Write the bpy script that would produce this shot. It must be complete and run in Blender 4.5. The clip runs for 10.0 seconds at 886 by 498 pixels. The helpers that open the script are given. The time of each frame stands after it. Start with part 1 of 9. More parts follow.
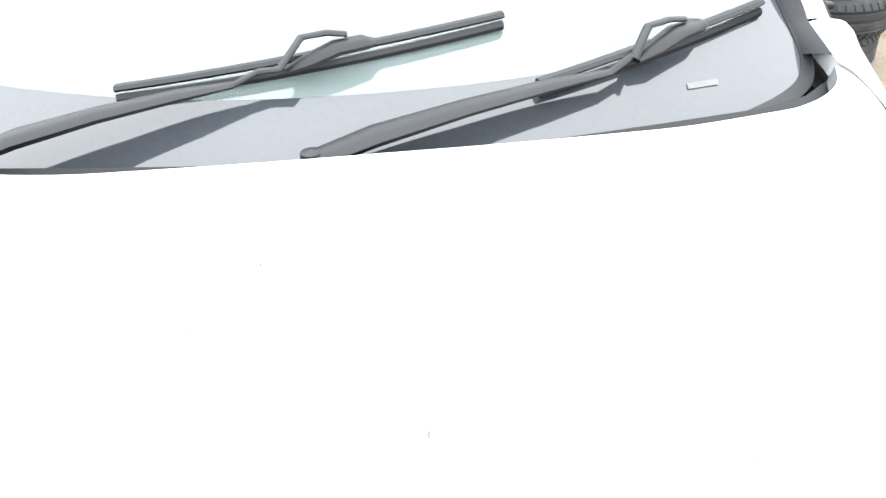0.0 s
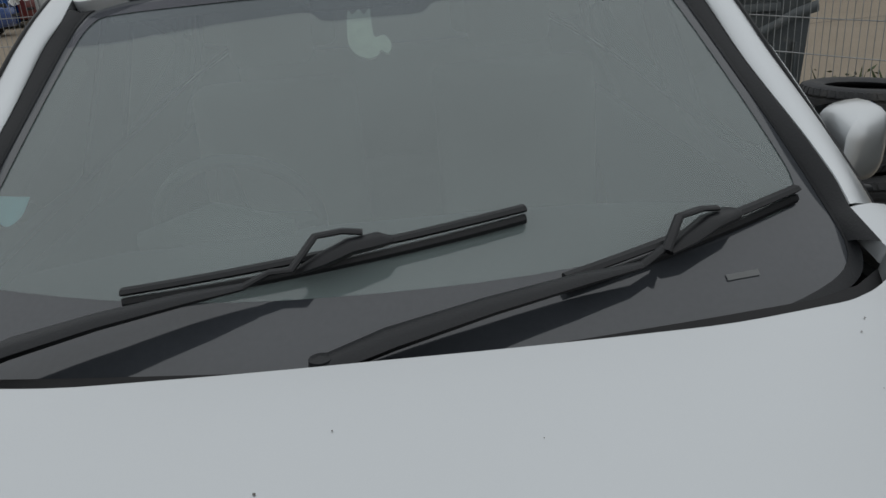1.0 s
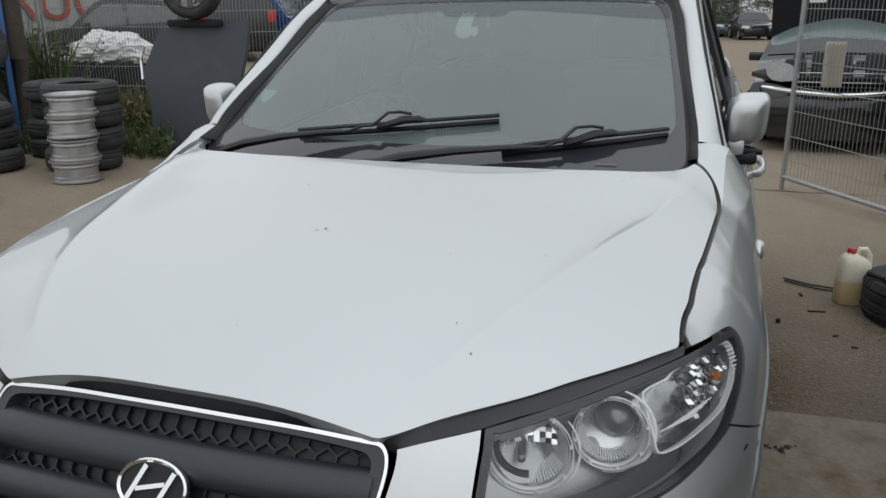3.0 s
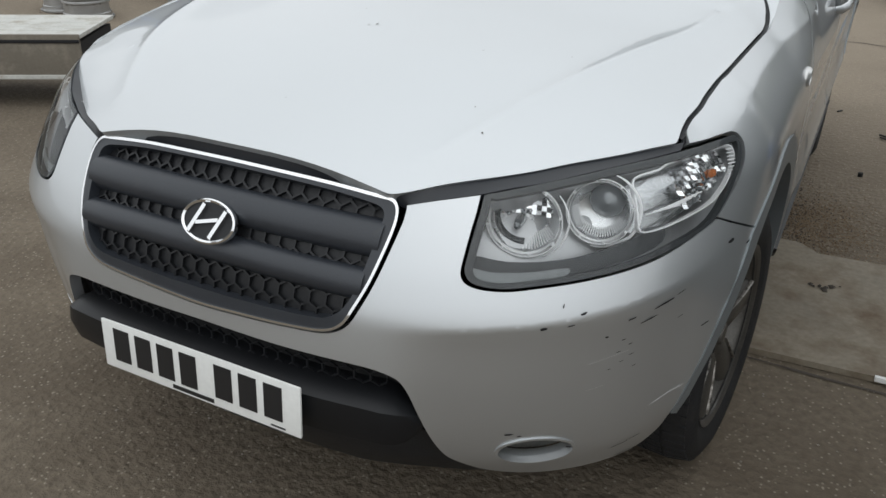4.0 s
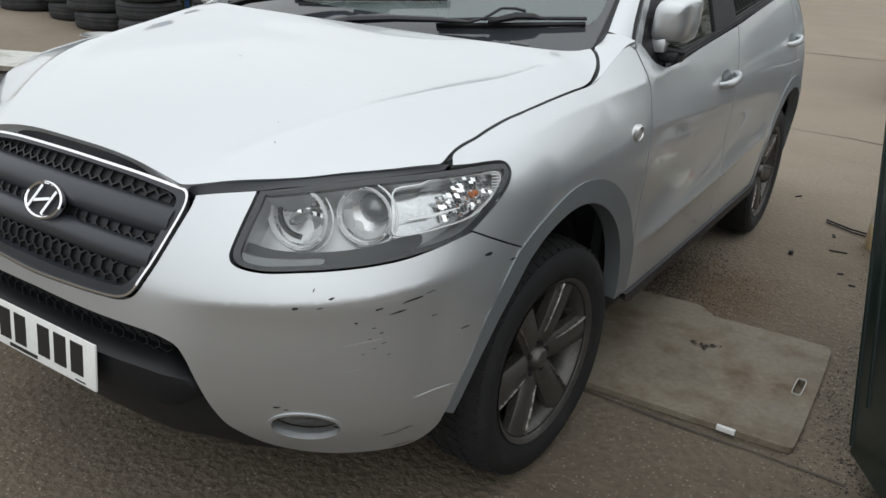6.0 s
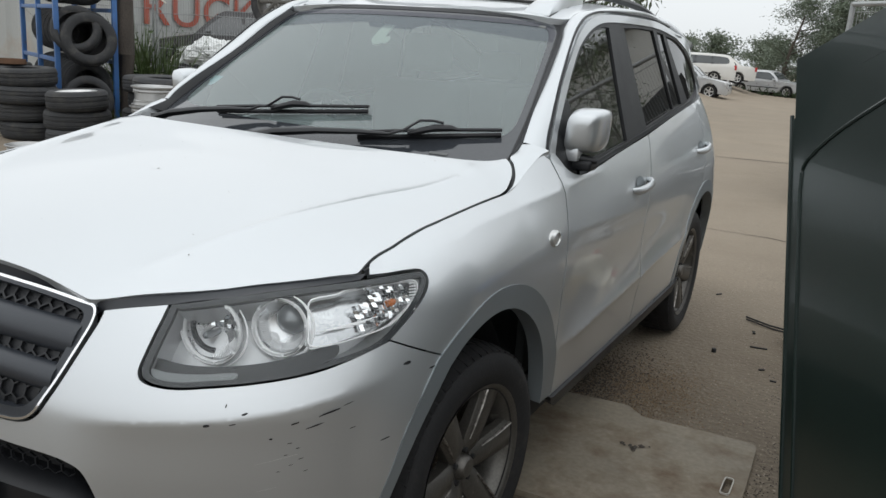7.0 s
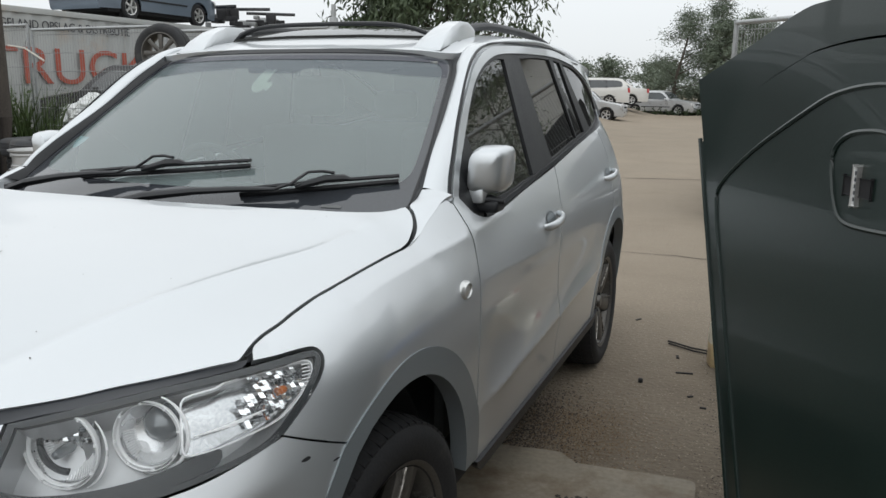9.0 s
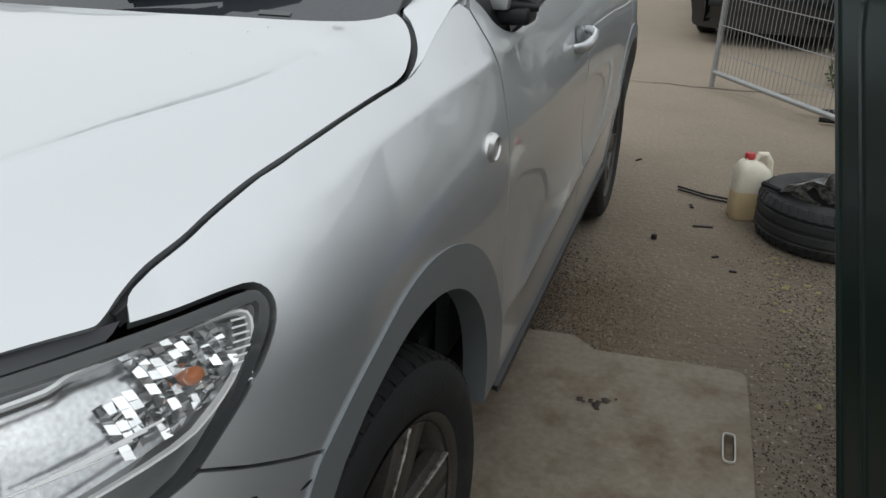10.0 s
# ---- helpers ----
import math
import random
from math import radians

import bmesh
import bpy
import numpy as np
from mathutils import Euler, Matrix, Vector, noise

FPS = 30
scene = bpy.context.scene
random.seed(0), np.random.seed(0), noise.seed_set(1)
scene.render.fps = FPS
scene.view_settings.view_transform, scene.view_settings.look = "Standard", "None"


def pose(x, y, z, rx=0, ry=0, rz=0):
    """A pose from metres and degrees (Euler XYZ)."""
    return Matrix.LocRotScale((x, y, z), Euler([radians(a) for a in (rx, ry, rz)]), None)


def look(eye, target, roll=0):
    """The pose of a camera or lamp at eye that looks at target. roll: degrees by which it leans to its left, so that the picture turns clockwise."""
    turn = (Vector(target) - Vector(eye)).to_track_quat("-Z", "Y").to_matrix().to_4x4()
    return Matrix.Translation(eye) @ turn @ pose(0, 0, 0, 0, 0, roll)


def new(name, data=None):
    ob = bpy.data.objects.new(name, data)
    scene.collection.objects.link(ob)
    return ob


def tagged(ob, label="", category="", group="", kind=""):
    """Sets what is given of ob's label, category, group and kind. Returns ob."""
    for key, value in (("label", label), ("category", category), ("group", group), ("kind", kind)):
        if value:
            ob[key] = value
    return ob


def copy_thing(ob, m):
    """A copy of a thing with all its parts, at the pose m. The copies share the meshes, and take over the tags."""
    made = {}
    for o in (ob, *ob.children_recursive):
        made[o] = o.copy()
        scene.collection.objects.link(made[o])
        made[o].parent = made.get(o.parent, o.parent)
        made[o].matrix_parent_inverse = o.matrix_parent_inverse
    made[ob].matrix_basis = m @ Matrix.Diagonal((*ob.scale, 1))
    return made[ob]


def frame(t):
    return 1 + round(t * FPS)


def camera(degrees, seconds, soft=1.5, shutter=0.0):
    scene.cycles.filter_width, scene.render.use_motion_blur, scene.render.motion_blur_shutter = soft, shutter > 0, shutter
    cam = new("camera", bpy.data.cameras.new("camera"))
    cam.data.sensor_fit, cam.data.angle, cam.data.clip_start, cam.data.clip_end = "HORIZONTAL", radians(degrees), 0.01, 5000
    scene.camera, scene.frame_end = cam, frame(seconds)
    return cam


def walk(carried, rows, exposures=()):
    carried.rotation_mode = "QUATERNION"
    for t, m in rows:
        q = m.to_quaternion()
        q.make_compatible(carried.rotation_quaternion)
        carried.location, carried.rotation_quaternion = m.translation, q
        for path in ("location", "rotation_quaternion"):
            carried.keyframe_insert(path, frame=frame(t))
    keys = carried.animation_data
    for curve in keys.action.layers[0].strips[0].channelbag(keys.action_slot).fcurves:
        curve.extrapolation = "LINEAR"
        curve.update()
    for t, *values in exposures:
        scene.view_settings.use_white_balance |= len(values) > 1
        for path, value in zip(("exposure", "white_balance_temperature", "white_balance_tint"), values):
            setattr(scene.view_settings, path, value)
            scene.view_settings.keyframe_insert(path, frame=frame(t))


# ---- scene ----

cam = camera(57.4, 10.0)
PATH = [
    (0, (0.023, 0.111, 1.681), (0.114, 1.782, 0.586), -3.1),
    (0.2, (0.024, 0.191, 1.668), (0.091, 1.907, 0.642), -4.1),
    (0.5, (-0.017, 0.236, 1.657), (0.095, 1.984, 0.692), -4.1),
    (1, (0.052, 0.21, 1.667), (0.093, 2.083, 0.968), -4.9),
    (1.5, (0.183, -0.008, 1.617), (0.018, 1.907, 1.066), -0.1),
    (2, (0.361, -0.318, 1.585), (0.125, 1.618, 1.142), 0.1),
    (2.5, (0.577, -0.596, 1.605), (0.242, 1.327, 1.168), -0.5),
    (3, (0.827, -0.85, 1.558), (0.189, 0.962, 0.999), -0.7),
    (3.2, (0.936, -0.93, 1.533), (0.221, 0.806, 0.844), -0.2),
    (4.3, (1.081, -0.984, 1.496), (0.212, 0.577, 0.597), 0.1),
    (4.5, (1.108, -0.95, 1.491), (0.186, 0.623, 0.669), 0.2),
    (5, (1.342, -0.933, 1.462), (0.335, 0.622, 0.708), 1.7),
    (5.2, (1.485, -0.94, 1.464), (0.456, 0.6, 0.709), 2.2),
    (6.3, (1.704, -0.927, 1.472), (0.769, 0.701, 0.784), 4.8),
    (6.5, (1.711, -0.92, 1.473), (0.812, 0.757, 0.857), 4.6),
    (7, (1.732, -0.913, 1.489), (0.838, 0.809, 1.005), 4.0),
    (7.5, (1.738, -0.9, 1.486), (0.845, 0.835, 1.045), 3.7),
    (8, (1.729, -0.871, 1.483), (0.805, 0.854, 1.069), 3.7),
    (8.5, (1.728, -0.834, 1.486), (0.88, 0.925, 1.056), 2.5),
    (9, (1.666, -0.685, 1.497), (0.947, 1.14, 1.107), 0.4),
    (9.5, (1.415, -0.397, 1.422), (0.788, 1.393, 0.79), 0.2),
    (10, (1.273, 0.002, 1.356), (0.718, 1.751, 0.561), 1.2),
]

EXPO = [(0, 2.5), (0.1, 2.1), (0.2, 1.0), (0.3, 0.3), (0.5, -0.05), (0.7, -0.35), (1.0, -0.55), (1.5, -0.25), (2.0, -0.1), (2.6, -0.08), (3.1, -0.12), (4.3, 0.15), (4.6, 0.12), (5.0, -0.08), (5.3, -0.06), (6.3, 0.33), (7.0, 0.28), (7.5, 0.22), (8.0, 0.20), (8.5, 0.23), (9.0, 0.27), (9.5, 0.16), (10, 0.1)]
walk(cam, [(t, look(eye, target, roll)) for t, eye, target, roll in PATH], EXPO)

# ---- overcast sky ----
world = bpy.data.worlds.new("overcast_sky")
scene.world = world
world.use_nodes = True
wn, wl = world.node_tree.nodes, world.node_tree.links
sky = wn.new("ShaderNodeTexSky")
sky.sky_type, sky.sun_disc = "NISHITA", False
sky.sun_elevation, sky.sun_rotation = radians(52), radians(150)
sky.air_density, sky.dust_density, sky.ozone_density = 1.0, 1.5, 1.0
grey = wn.new("ShaderNodeHueSaturation")
grey.inputs["Saturation"].default_value = 0.2
wl.new(sky.outputs[0], grey.inputs["Color"])
cloud = wn.new("ShaderNodeMix")
cloud.data_type = "RGBA"
cloud.inputs["Factor"].default_value = 0.8
cloud.inputs["B"].default_value = (5.9, 6.2, 6.4, 1)
wl.new(grey.outputs[0], cloud.inputs["A"])
# cloud cover brightens towards the zenith
wc, wz, wr, wm = wn.new("ShaderNodeTexCoord"), wn.new("ShaderNodeSeparateXYZ"), wn.new("ShaderNodeMapRange"), wn.new("ShaderNodeVectorMath")
wm.operation = "SCALE"
wl.new(wc.outputs["Generated"], wz.inputs[0])
wl.new(wz.outputs["Z"], wr.inputs["Value"])
wr.inputs["To Min"].default_value, wr.inputs["To Max"].default_value = 1.18, 2.0
wl.new(cloud.outputs["Result"], wm.inputs[0])
wl.new(wr.outputs[0], wm.inputs["Scale"])
wl.new(wm.outputs[0], wn["Background"].inputs[0])
wn["Background"].inputs[1].default_value = 0.1
sun = new("sun", bpy.data.lights.new("sun", "SUN"))
sun.data.energy, sun.data.angle, sun.data.color = 0.5, radians(170), (1.0, 0.97, 0.93)
sun.matrix_world = look((1, -2, 16), (0, 2, 0))

# ---- small library ----
from mathutils import geometry


def table(rows):
    """A smooth curve through (key, value) rows, as a function."""
    ks, vs = [r[0] for r in rows], [r[1] for r in rows]
    n = len(ks)
    sl = [(vs[i + 1] - vs[i]) / (ks[i + 1] - ks[i]) for i in range(n - 1)]
    tg = [sl[0]] + [0.0 if sl[i - 1] * sl[i] <= 0 else 2 * sl[i - 1] * sl[i] / (sl[i - 1] + sl[i]) for i in range(1, n - 1)] + [sl[-1]]

    def f(k):
        if k <= ks[0]:
            return vs[0] + tg[0] * (k - ks[0])
        if k >= ks[-1]:
            return vs[-1] + tg[-1] * (k - ks[-1])
        i = next(j for j in range(n - 1) if k <= ks[j + 1])
        h = ks[i + 1] - ks[i]
        t = (k - ks[i]) / h
        return ((2 * t ** 3 - 3 * t * t + 1) * vs[i] + (t ** 3 - 2 * t * t + t) * h * tg[i]
                + (3 * t * t - 2 * t ** 3) * vs[i + 1] + (t ** 3 - t * t) * h * tg[i + 1])
    return f


def smooth(pts, closed=True, n=6):
    """A curve through points; a point with a third entry 'c' is a sharp corner."""
    P = [np.array(p[:2], float) for p in pts]
    C = [len(p) > 2 and p[2] == "c" for p in pts]
    N, out = len(P), []
    for i in range(N if closed else N - 1):
        a, b = P[i], P[(i + 1) % N]
        pa = P[i - 1] if (closed or i > 0) else a
        nb = P[(i + 2) % N] if (closed or i + 2 < N) else b
        ta = (b - a) if C[i] else (b - pa) / 2
        tb = (b - a) if C[(i + 1) % N] else (nb - a) / 2
        d = np.linalg.norm(b - a)
        for t, lim in ((ta, 0), (tb, 0)):
            L = np.linalg.norm(t)
            if L > 1.5 * d:
                t *= 1.5 * d / L
        for k in range(n):
            t = k / n
            out.append((2 * t ** 3 - 3 * t * t + 1) * a + (t ** 3 - 2 * t * t + t) * ta + (3 * t * t - 2 * t ** 3) * b + (t ** 3 - t * t) * tb)
    if not closed:
        out.append(P[-1])
    return [(float(p[0]), float(p[1])) for p in out]


def inside(pt, poly):
    x, y = pt
    hit, j = False, len(poly) - 1
    for i in range(len(poly)):
        (xi, yi), (xj, yj) = poly[i], poly[j]
        if (yi > y) != (yj > y) and x < (xj - xi) * (y - yi) / (yj - yi) + xi:
            hit = not hit
        j = i
    return hit


def panel(fn, outline, holes=(), step=(0.05, 0.05), depth=0.02, lift=0.0, flip=False, lines=()):
    """A sheet on the surface fn(u, v), cut to an outline with holes, with turned-in edges."""
    loops = [list(outline)] + [list(h) for h in holes]
    verts, edges = [], []
    for loop in loops:
        b = len(verts)
        verts += [Vector(p) for p in loop]
        edges += [(b + i, b + (i + 1) % len(loop)) for i in range(len(loop))]
    for line in lines:
        b = len(verts)
        verts += [Vector(p) for p in line]
        edges += [(b + i, b + i + 1) for i in range(len(line) - 1)]
    us, vs = [p[0] for p in loops[0]], [p[1] for p in loops[0]]
    e = 0.45
    u = min(us) + step[0] / 2
    row = 0
    while u < max(us):
        v = min(vs) + step[1] / 2 + (row % 2) * step[1] / 2
        while v < max(vs):
            near = [(u, v), (u + e * step[0], v), (u - e * step[0], v), (u, v + e * step[1]), (u, v - e * step[1])]
            if all(inside(q, loops[0]) for q in near) and not any(inside(q, h) for q in near for h in loops[1:]):
                verts.append(Vector((u, v)))
            v += step[1]
        u += step[0]
        row += 1
    vo, _, fo, _, _, _ = geometry.delaunay_2d_cdt(verts, edges, [], 0, 1e-6)
    h = 1e-3

    def nor(p):
        a = Vector(fn(p[0] + h, p[1])) - Vector(fn(p[0] - h, p[1]))
        b = Vector(fn(p[0], p[1] + h)) - Vector(fn(p[0], p[1] - h))
        k = a.cross(b)
        k.normalize()
        return -k if flip else k
    bm = bmesh.new()
    N = [nor(p) for p in vo]
    bv = [bm.verts.new(Vector(fn(p[0], p[1])) + n * lift) for p, n in zip(vo, N)]
    for f in fo:
        c = ((vo[f[0]][0] + vo[f[1]][0] + vo[f[2]][0]) / 3, (vo[f[0]][1] + vo[f[1]][1] + vo[f[2]][1]) / 3)
        if not inside(c, loops[0]) or any(inside(c, q) for q in loops[1:]):
            continue
        try:
            face = bm.faces.new([bv[i] for i in f])
        except ValueError:
            continue
        face.normal_update()
        if face.normal.dot(N[f[0]]) < 0:
            face.normal_flip()
    if depth:
        rim = [ed for ed in bm.edges if len(ed.link_faces) == 1]
        index = {v: i for i, v in enumerate(bv)}
        low = {}
        for ed in rim:
            for v in ed.verts:
                if v not in low:
                    low[v] = bm.verts.new(v.co - N[index[v]] * depth)
        for ed in rim:
            lf = ed.link_faces[0]
            a, b = ed.verts
            for lp in lf.loops:
                if lp.edge == ed:
                    a, b = lp.vert, lp.link_loop_next.vert
            q = bm.faces.new([b, a, low[a], low[b]])
    loose = [v for v in bm.verts if not v.link_faces]
    bmesh.ops.delete(bm, geom=loose, context="VERTS")
    return bm


def shrink(loop, d, k=0.9):
    """A loop of (u, v) drawn in by d; k scales u to metres."""
    n, out = len(loop), []
    area = sum(loop[i - 1][0] * loop[i][1] - loop[i][0] * loop[i - 1][1] for i in range(n))
    sg = 1 if area > 0 else -1
    for i in range(n):
        a, b = loop[i - 1], loop[(i + 1) % n]
        t = Vector(((b[0] - a[0]) * k, b[1] - a[1])).normalized()
        out.append((loop[i][0] - sg * t.y * d / k, loop[i][1] + sg * t.x * d))
    return out


def off(p):
    """The far corner of the nose is pulled a little out of true."""
    x, y, z = p
    w = max(0.0, min(1.0, (-0.15 - x) / 0.45)) * max(0.0, min(1.0, (0.95 - y) / 0.5))
    w = w * w * (3 - 2 * w)
    return (x - 0.013 * w, y - 0.019 * w, z)


def mirror_x(fn):
    return lambda u, v: (lambda p: off((-p[0], p[1], p[2])))(fn(u, v))


def box(bm, lo, hi, m=None):
    lo, hi = Vector(lo), Vector(hi)
    g = bmesh.ops.create_cube(bm, size=1.0)["verts"]
    c, s = (lo + hi) / 2, hi - lo
    for v in g:
        v.co = Vector((v.co.x * s.x, v.co.y * s.y, v.co.z * s.z)) + c
        if m is not None:
            v.co = m @ v.co
    return g


def bevel(bm, w, seg=2):
    es = [e for e in bm.edges if len(e.link_faces) == 2 and e.calc_face_angle(0) > 0.6]
    bmesh.ops.bevel(bm, geom=es, offset=w, segments=seg, profile=0.6, affect="EDGES", clamp_overlap=True)
    return bm


def boxes(*specs, w=0.0, seg=2):
    bm = bmesh.new()
    for sp in specs:
        box(bm, *sp)
    return bevel(bm, w, seg) if w else bm


def tube(path, r, n=8, bm=None, squash=(1, 1), up=(0, 0, 1), cap=True):
    """A swept round bar along points; r a number or a list."""
    bm = bm or bmesh.new()
    P = [Vector(p) for p in path]
    rings = []
    for i, p in enumerate(P):
        d = (P[min(i + 1, len(P) - 1)] - P[max(i - 1, 0)]).normalized()
        a = d.cross(Vector(up))
        if a.length < 1e-4:
            a = d.cross(Vector((1, 0, 0)))
        a.normalize()
        b = a.cross(d)
        rr = r[i] if isinstance(r, (list, tuple)) else r
        rings.append([bm.verts.new(p + (a * math.cos(k * math.tau / n) * squash[0] + b * math.sin(k * math.tau / n) * squash[1]) * rr) for k in range(n)])
    for q, w in zip(rings, rings[1:]):
        for k in range(n):
            bm.faces.new([q[k], w[k], w[(k + 1) % n], q[(k + 1) % n]])
    if cap:
        bm.faces.new(rings[0])
        bm.faces.new(rings[-1][::-1])
    bmesh.ops.recalc_face_normals(bm, faces=bm.faces)
    return bm


def lathe(profile, n=32, axis="z", bm=None, m=None):
    """Turns (radius, height) points round an axis."""
    bm = bm or bmesh.new()
    rings = []
    for r, h in profile:
        ring = []
        for k in range(n):
            a = k * math.tau / n
            p = Vector((r * math.cos(a), r * math.sin(a), h))
            if axis == "x":
                p = Vector((p.z, p.x, p.y))
            elif axis == "y":
                p = Vector((p.x, p.z, p.y))
            ring.append(bm.verts.new(m @ p if m is not None else p))
        rings.append(ring)
    for q, w in zip(rings, rings[1:]):
        for k in range(n):
            bm.faces.new([q[k], q[(k + 1) % n], w[(k + 1) % n], w[k]])
    bmesh.ops.recalc_face_normals(bm, faces=bm.faces)
    return bm


def part(name, bm, material, parent=None, label="", flat=False, angle=0.7):
    me = bpy.data.meshes.new(name)
    bm.to_mesh(me)
    bm.free()
    me.materials.append(material)
    ob = new(name, me)
    if not flat:
        me.polygons.foreach_set("use_smooth", [True] * len(me.polygons))
        me.set_sharp_from_angle(angle=angle)
    if parent is not None:
        ob.parent = parent
    if label:
        ob["label"] = label
    return ob


def ramp(v, a, b):
    t = max(0.0, min(1.0, (v - a) / (b - a)))
    return t * t * (3 - 2 * t)


def slope(x, y=0.0):
    """The yard climbs gently past its left edge, with a low bank behind the fence."""
    return 0.028 * max(0.0, -3.0 - x) + 0.42 * ramp(y, 9.0, 14.5) * ramp(-x, 4.5, 7.0) * ramp(x, -13.4, -12.4)


def placed(m):
    """Things in the left part of the yard, turned a touch round the near corner and set on the slope."""
    p = m.to_translation()
    if p.x > -2.5:
        return m
    q = m.copy()
    if p.y < 30:
        c, a, k = Vector((1.2, -0.9, 0.0)), radians(-0.95), 1.03
        d = Matrix.Rotation(a, 3, "Z") @ (p - c) * k
        q = Matrix.Rotation(a, 4, "Z") @ m
        p = Vector((c.x + d.x, c.y + d.y, p.z))
    q.translation = Vector((p.x, p.y, p.z + slope(p.x, p.y)))
    return q


def thing(name, label, category, m=None, group="", kind=""):
    ob = new(name)
    ob.empty_display_size = 0.2
    if m is not None:
        ob.matrix_basis = placed(m)
    return tagged(ob, label, category, group, kind)


# ---- materials ----
def mat(name, col, rough=0.5, metal=0.0, var=0.12, scale=3.0, fine=60.0, bump=0.0, coat=0.0, dirt=None, dirt_at=0.62, spec=0.5, rvar=0.1, rand=0.0, trans=0.0):
    m = bpy.data.materials.new(name)
    m.use_nodes = True
    nt = m.node_tree
    N, L = nt.nodes, nt.links
    b = N["Principled BSDF"]
    tc = N.new("ShaderNodeTexCoord")
    n1, n2 = N.new("ShaderNodeTexNoise"), N.new("ShaderNodeTexNoise")
    n1.inputs["Scale"].default_value, n1.inputs["Detail"].default_value = scale, 5
    n2.inputs["Scale"].default_value, n2.inputs["Detail"].default_value = fine, 4
    for q in (n1, n2):
        L.new(tc.outputs["Object"], q.inputs["Vector"])
    add = N.new("ShaderNodeMath")
    add.operation = "ADD"
    L.new(n1.outputs["Fac"], add.inputs[0])
    L.new(n2.outputs["Fac"], add.inputs[1])
    ramp = N.new("ShaderNodeMapRange")
    ramp.inputs["From Min"].default_value, ramp.inputs["From Max"].default_value = 0.6, 1.4
    ramp.inputs["To Min"].default_value, ramp.inputs["To Max"].default_value = 1 - var, 1 + var
    L.new(add.outputs[0], ramp.inputs["Value"])
    mul = N.new("ShaderNodeVectorMath")
    mul.operation = "SCALE"
    mul.inputs[0].default_value = col[:3]
    L.new(ramp.outputs[0], mul.inputs["Scale"])
    out = mul.outputs[0]
    if rand:
        oi = N.new("ShaderNodeObjectInfo")
        rr = N.new("ShaderNodeMapRange")
        rr.inputs["To Min"].default_value, rr.inputs["To Max"].default_value = 1 - rand, 1 + rand
        L.new(oi.outputs["Random"], rr.inputs["Value"])
        mu2 = N.new("ShaderNodeVectorMath")
        mu2.operation = "SCALE"
        L.new(out, mu2.inputs[0])
        L.new(rr.outputs[0], mu2.inputs["Scale"])
        out = mu2.outputs[0]
    if dirt:
        n3 = N.new("ShaderNodeTexNoise")
        n3.inputs["Scale"].default_value, n3.inputs["Detail"].default_value = scale * 1.7, 8
        n3.inputs["Roughness"].default_value = 0.65
        L.new(tc.outputs["Object"], n3.inputs["Vector"])
        cr = N.new("ShaderNodeMapRange")
        cr.inputs["From Min"].default_value, cr.inputs["From Max"].default_value = dirt_at - 0.1, dirt_at + 0.12
        L.new(n3.outputs["Fac"], cr.inputs["Value"])
        mx = N.new("ShaderNodeMix")
        mx.data_type = "RGBA"
        L.new(cr.outputs[0], mx.inputs["Factor"])
        L.new(out, mx.inputs["A"])
        mx.inputs["B"].default_value = (*dirt[:3], 1)
        out = mx.outputs["Result"]
    L.new(out, b.inputs["Base Color"])
    rg = N.new("ShaderNodeMapRange")
    rg.inputs["To Min"].default_value, rg.inputs["To Max"].default_value = max(0.02, rough - rvar), min(1, rough + rvar)
    L.new(n1.outputs["Fac"], rg.inputs["Value"])
    L.new(rg.outputs[0], b.inputs["Roughness"])
    b.inputs["Metallic"].default_value = metal
    b.inputs["Coat Weight"].default_value = coat
    b.inputs["Coat Roughness"].default_value = 0.03
    b.inputs["Specular IOR Level"].default_value = spec
    b.inputs["Transmission Weight"].default_value = trans
    if bump:
        bp = N.new("ShaderNodeBump")
        bp.inputs["Strength"].default_value, bp.inputs["Distance"].default_value = 1.0, bump
        L.new(add.outputs[0], bp.inputs["Height"])
        L.new(bp.outputs[0], b.inputs["Normal"])
    return m


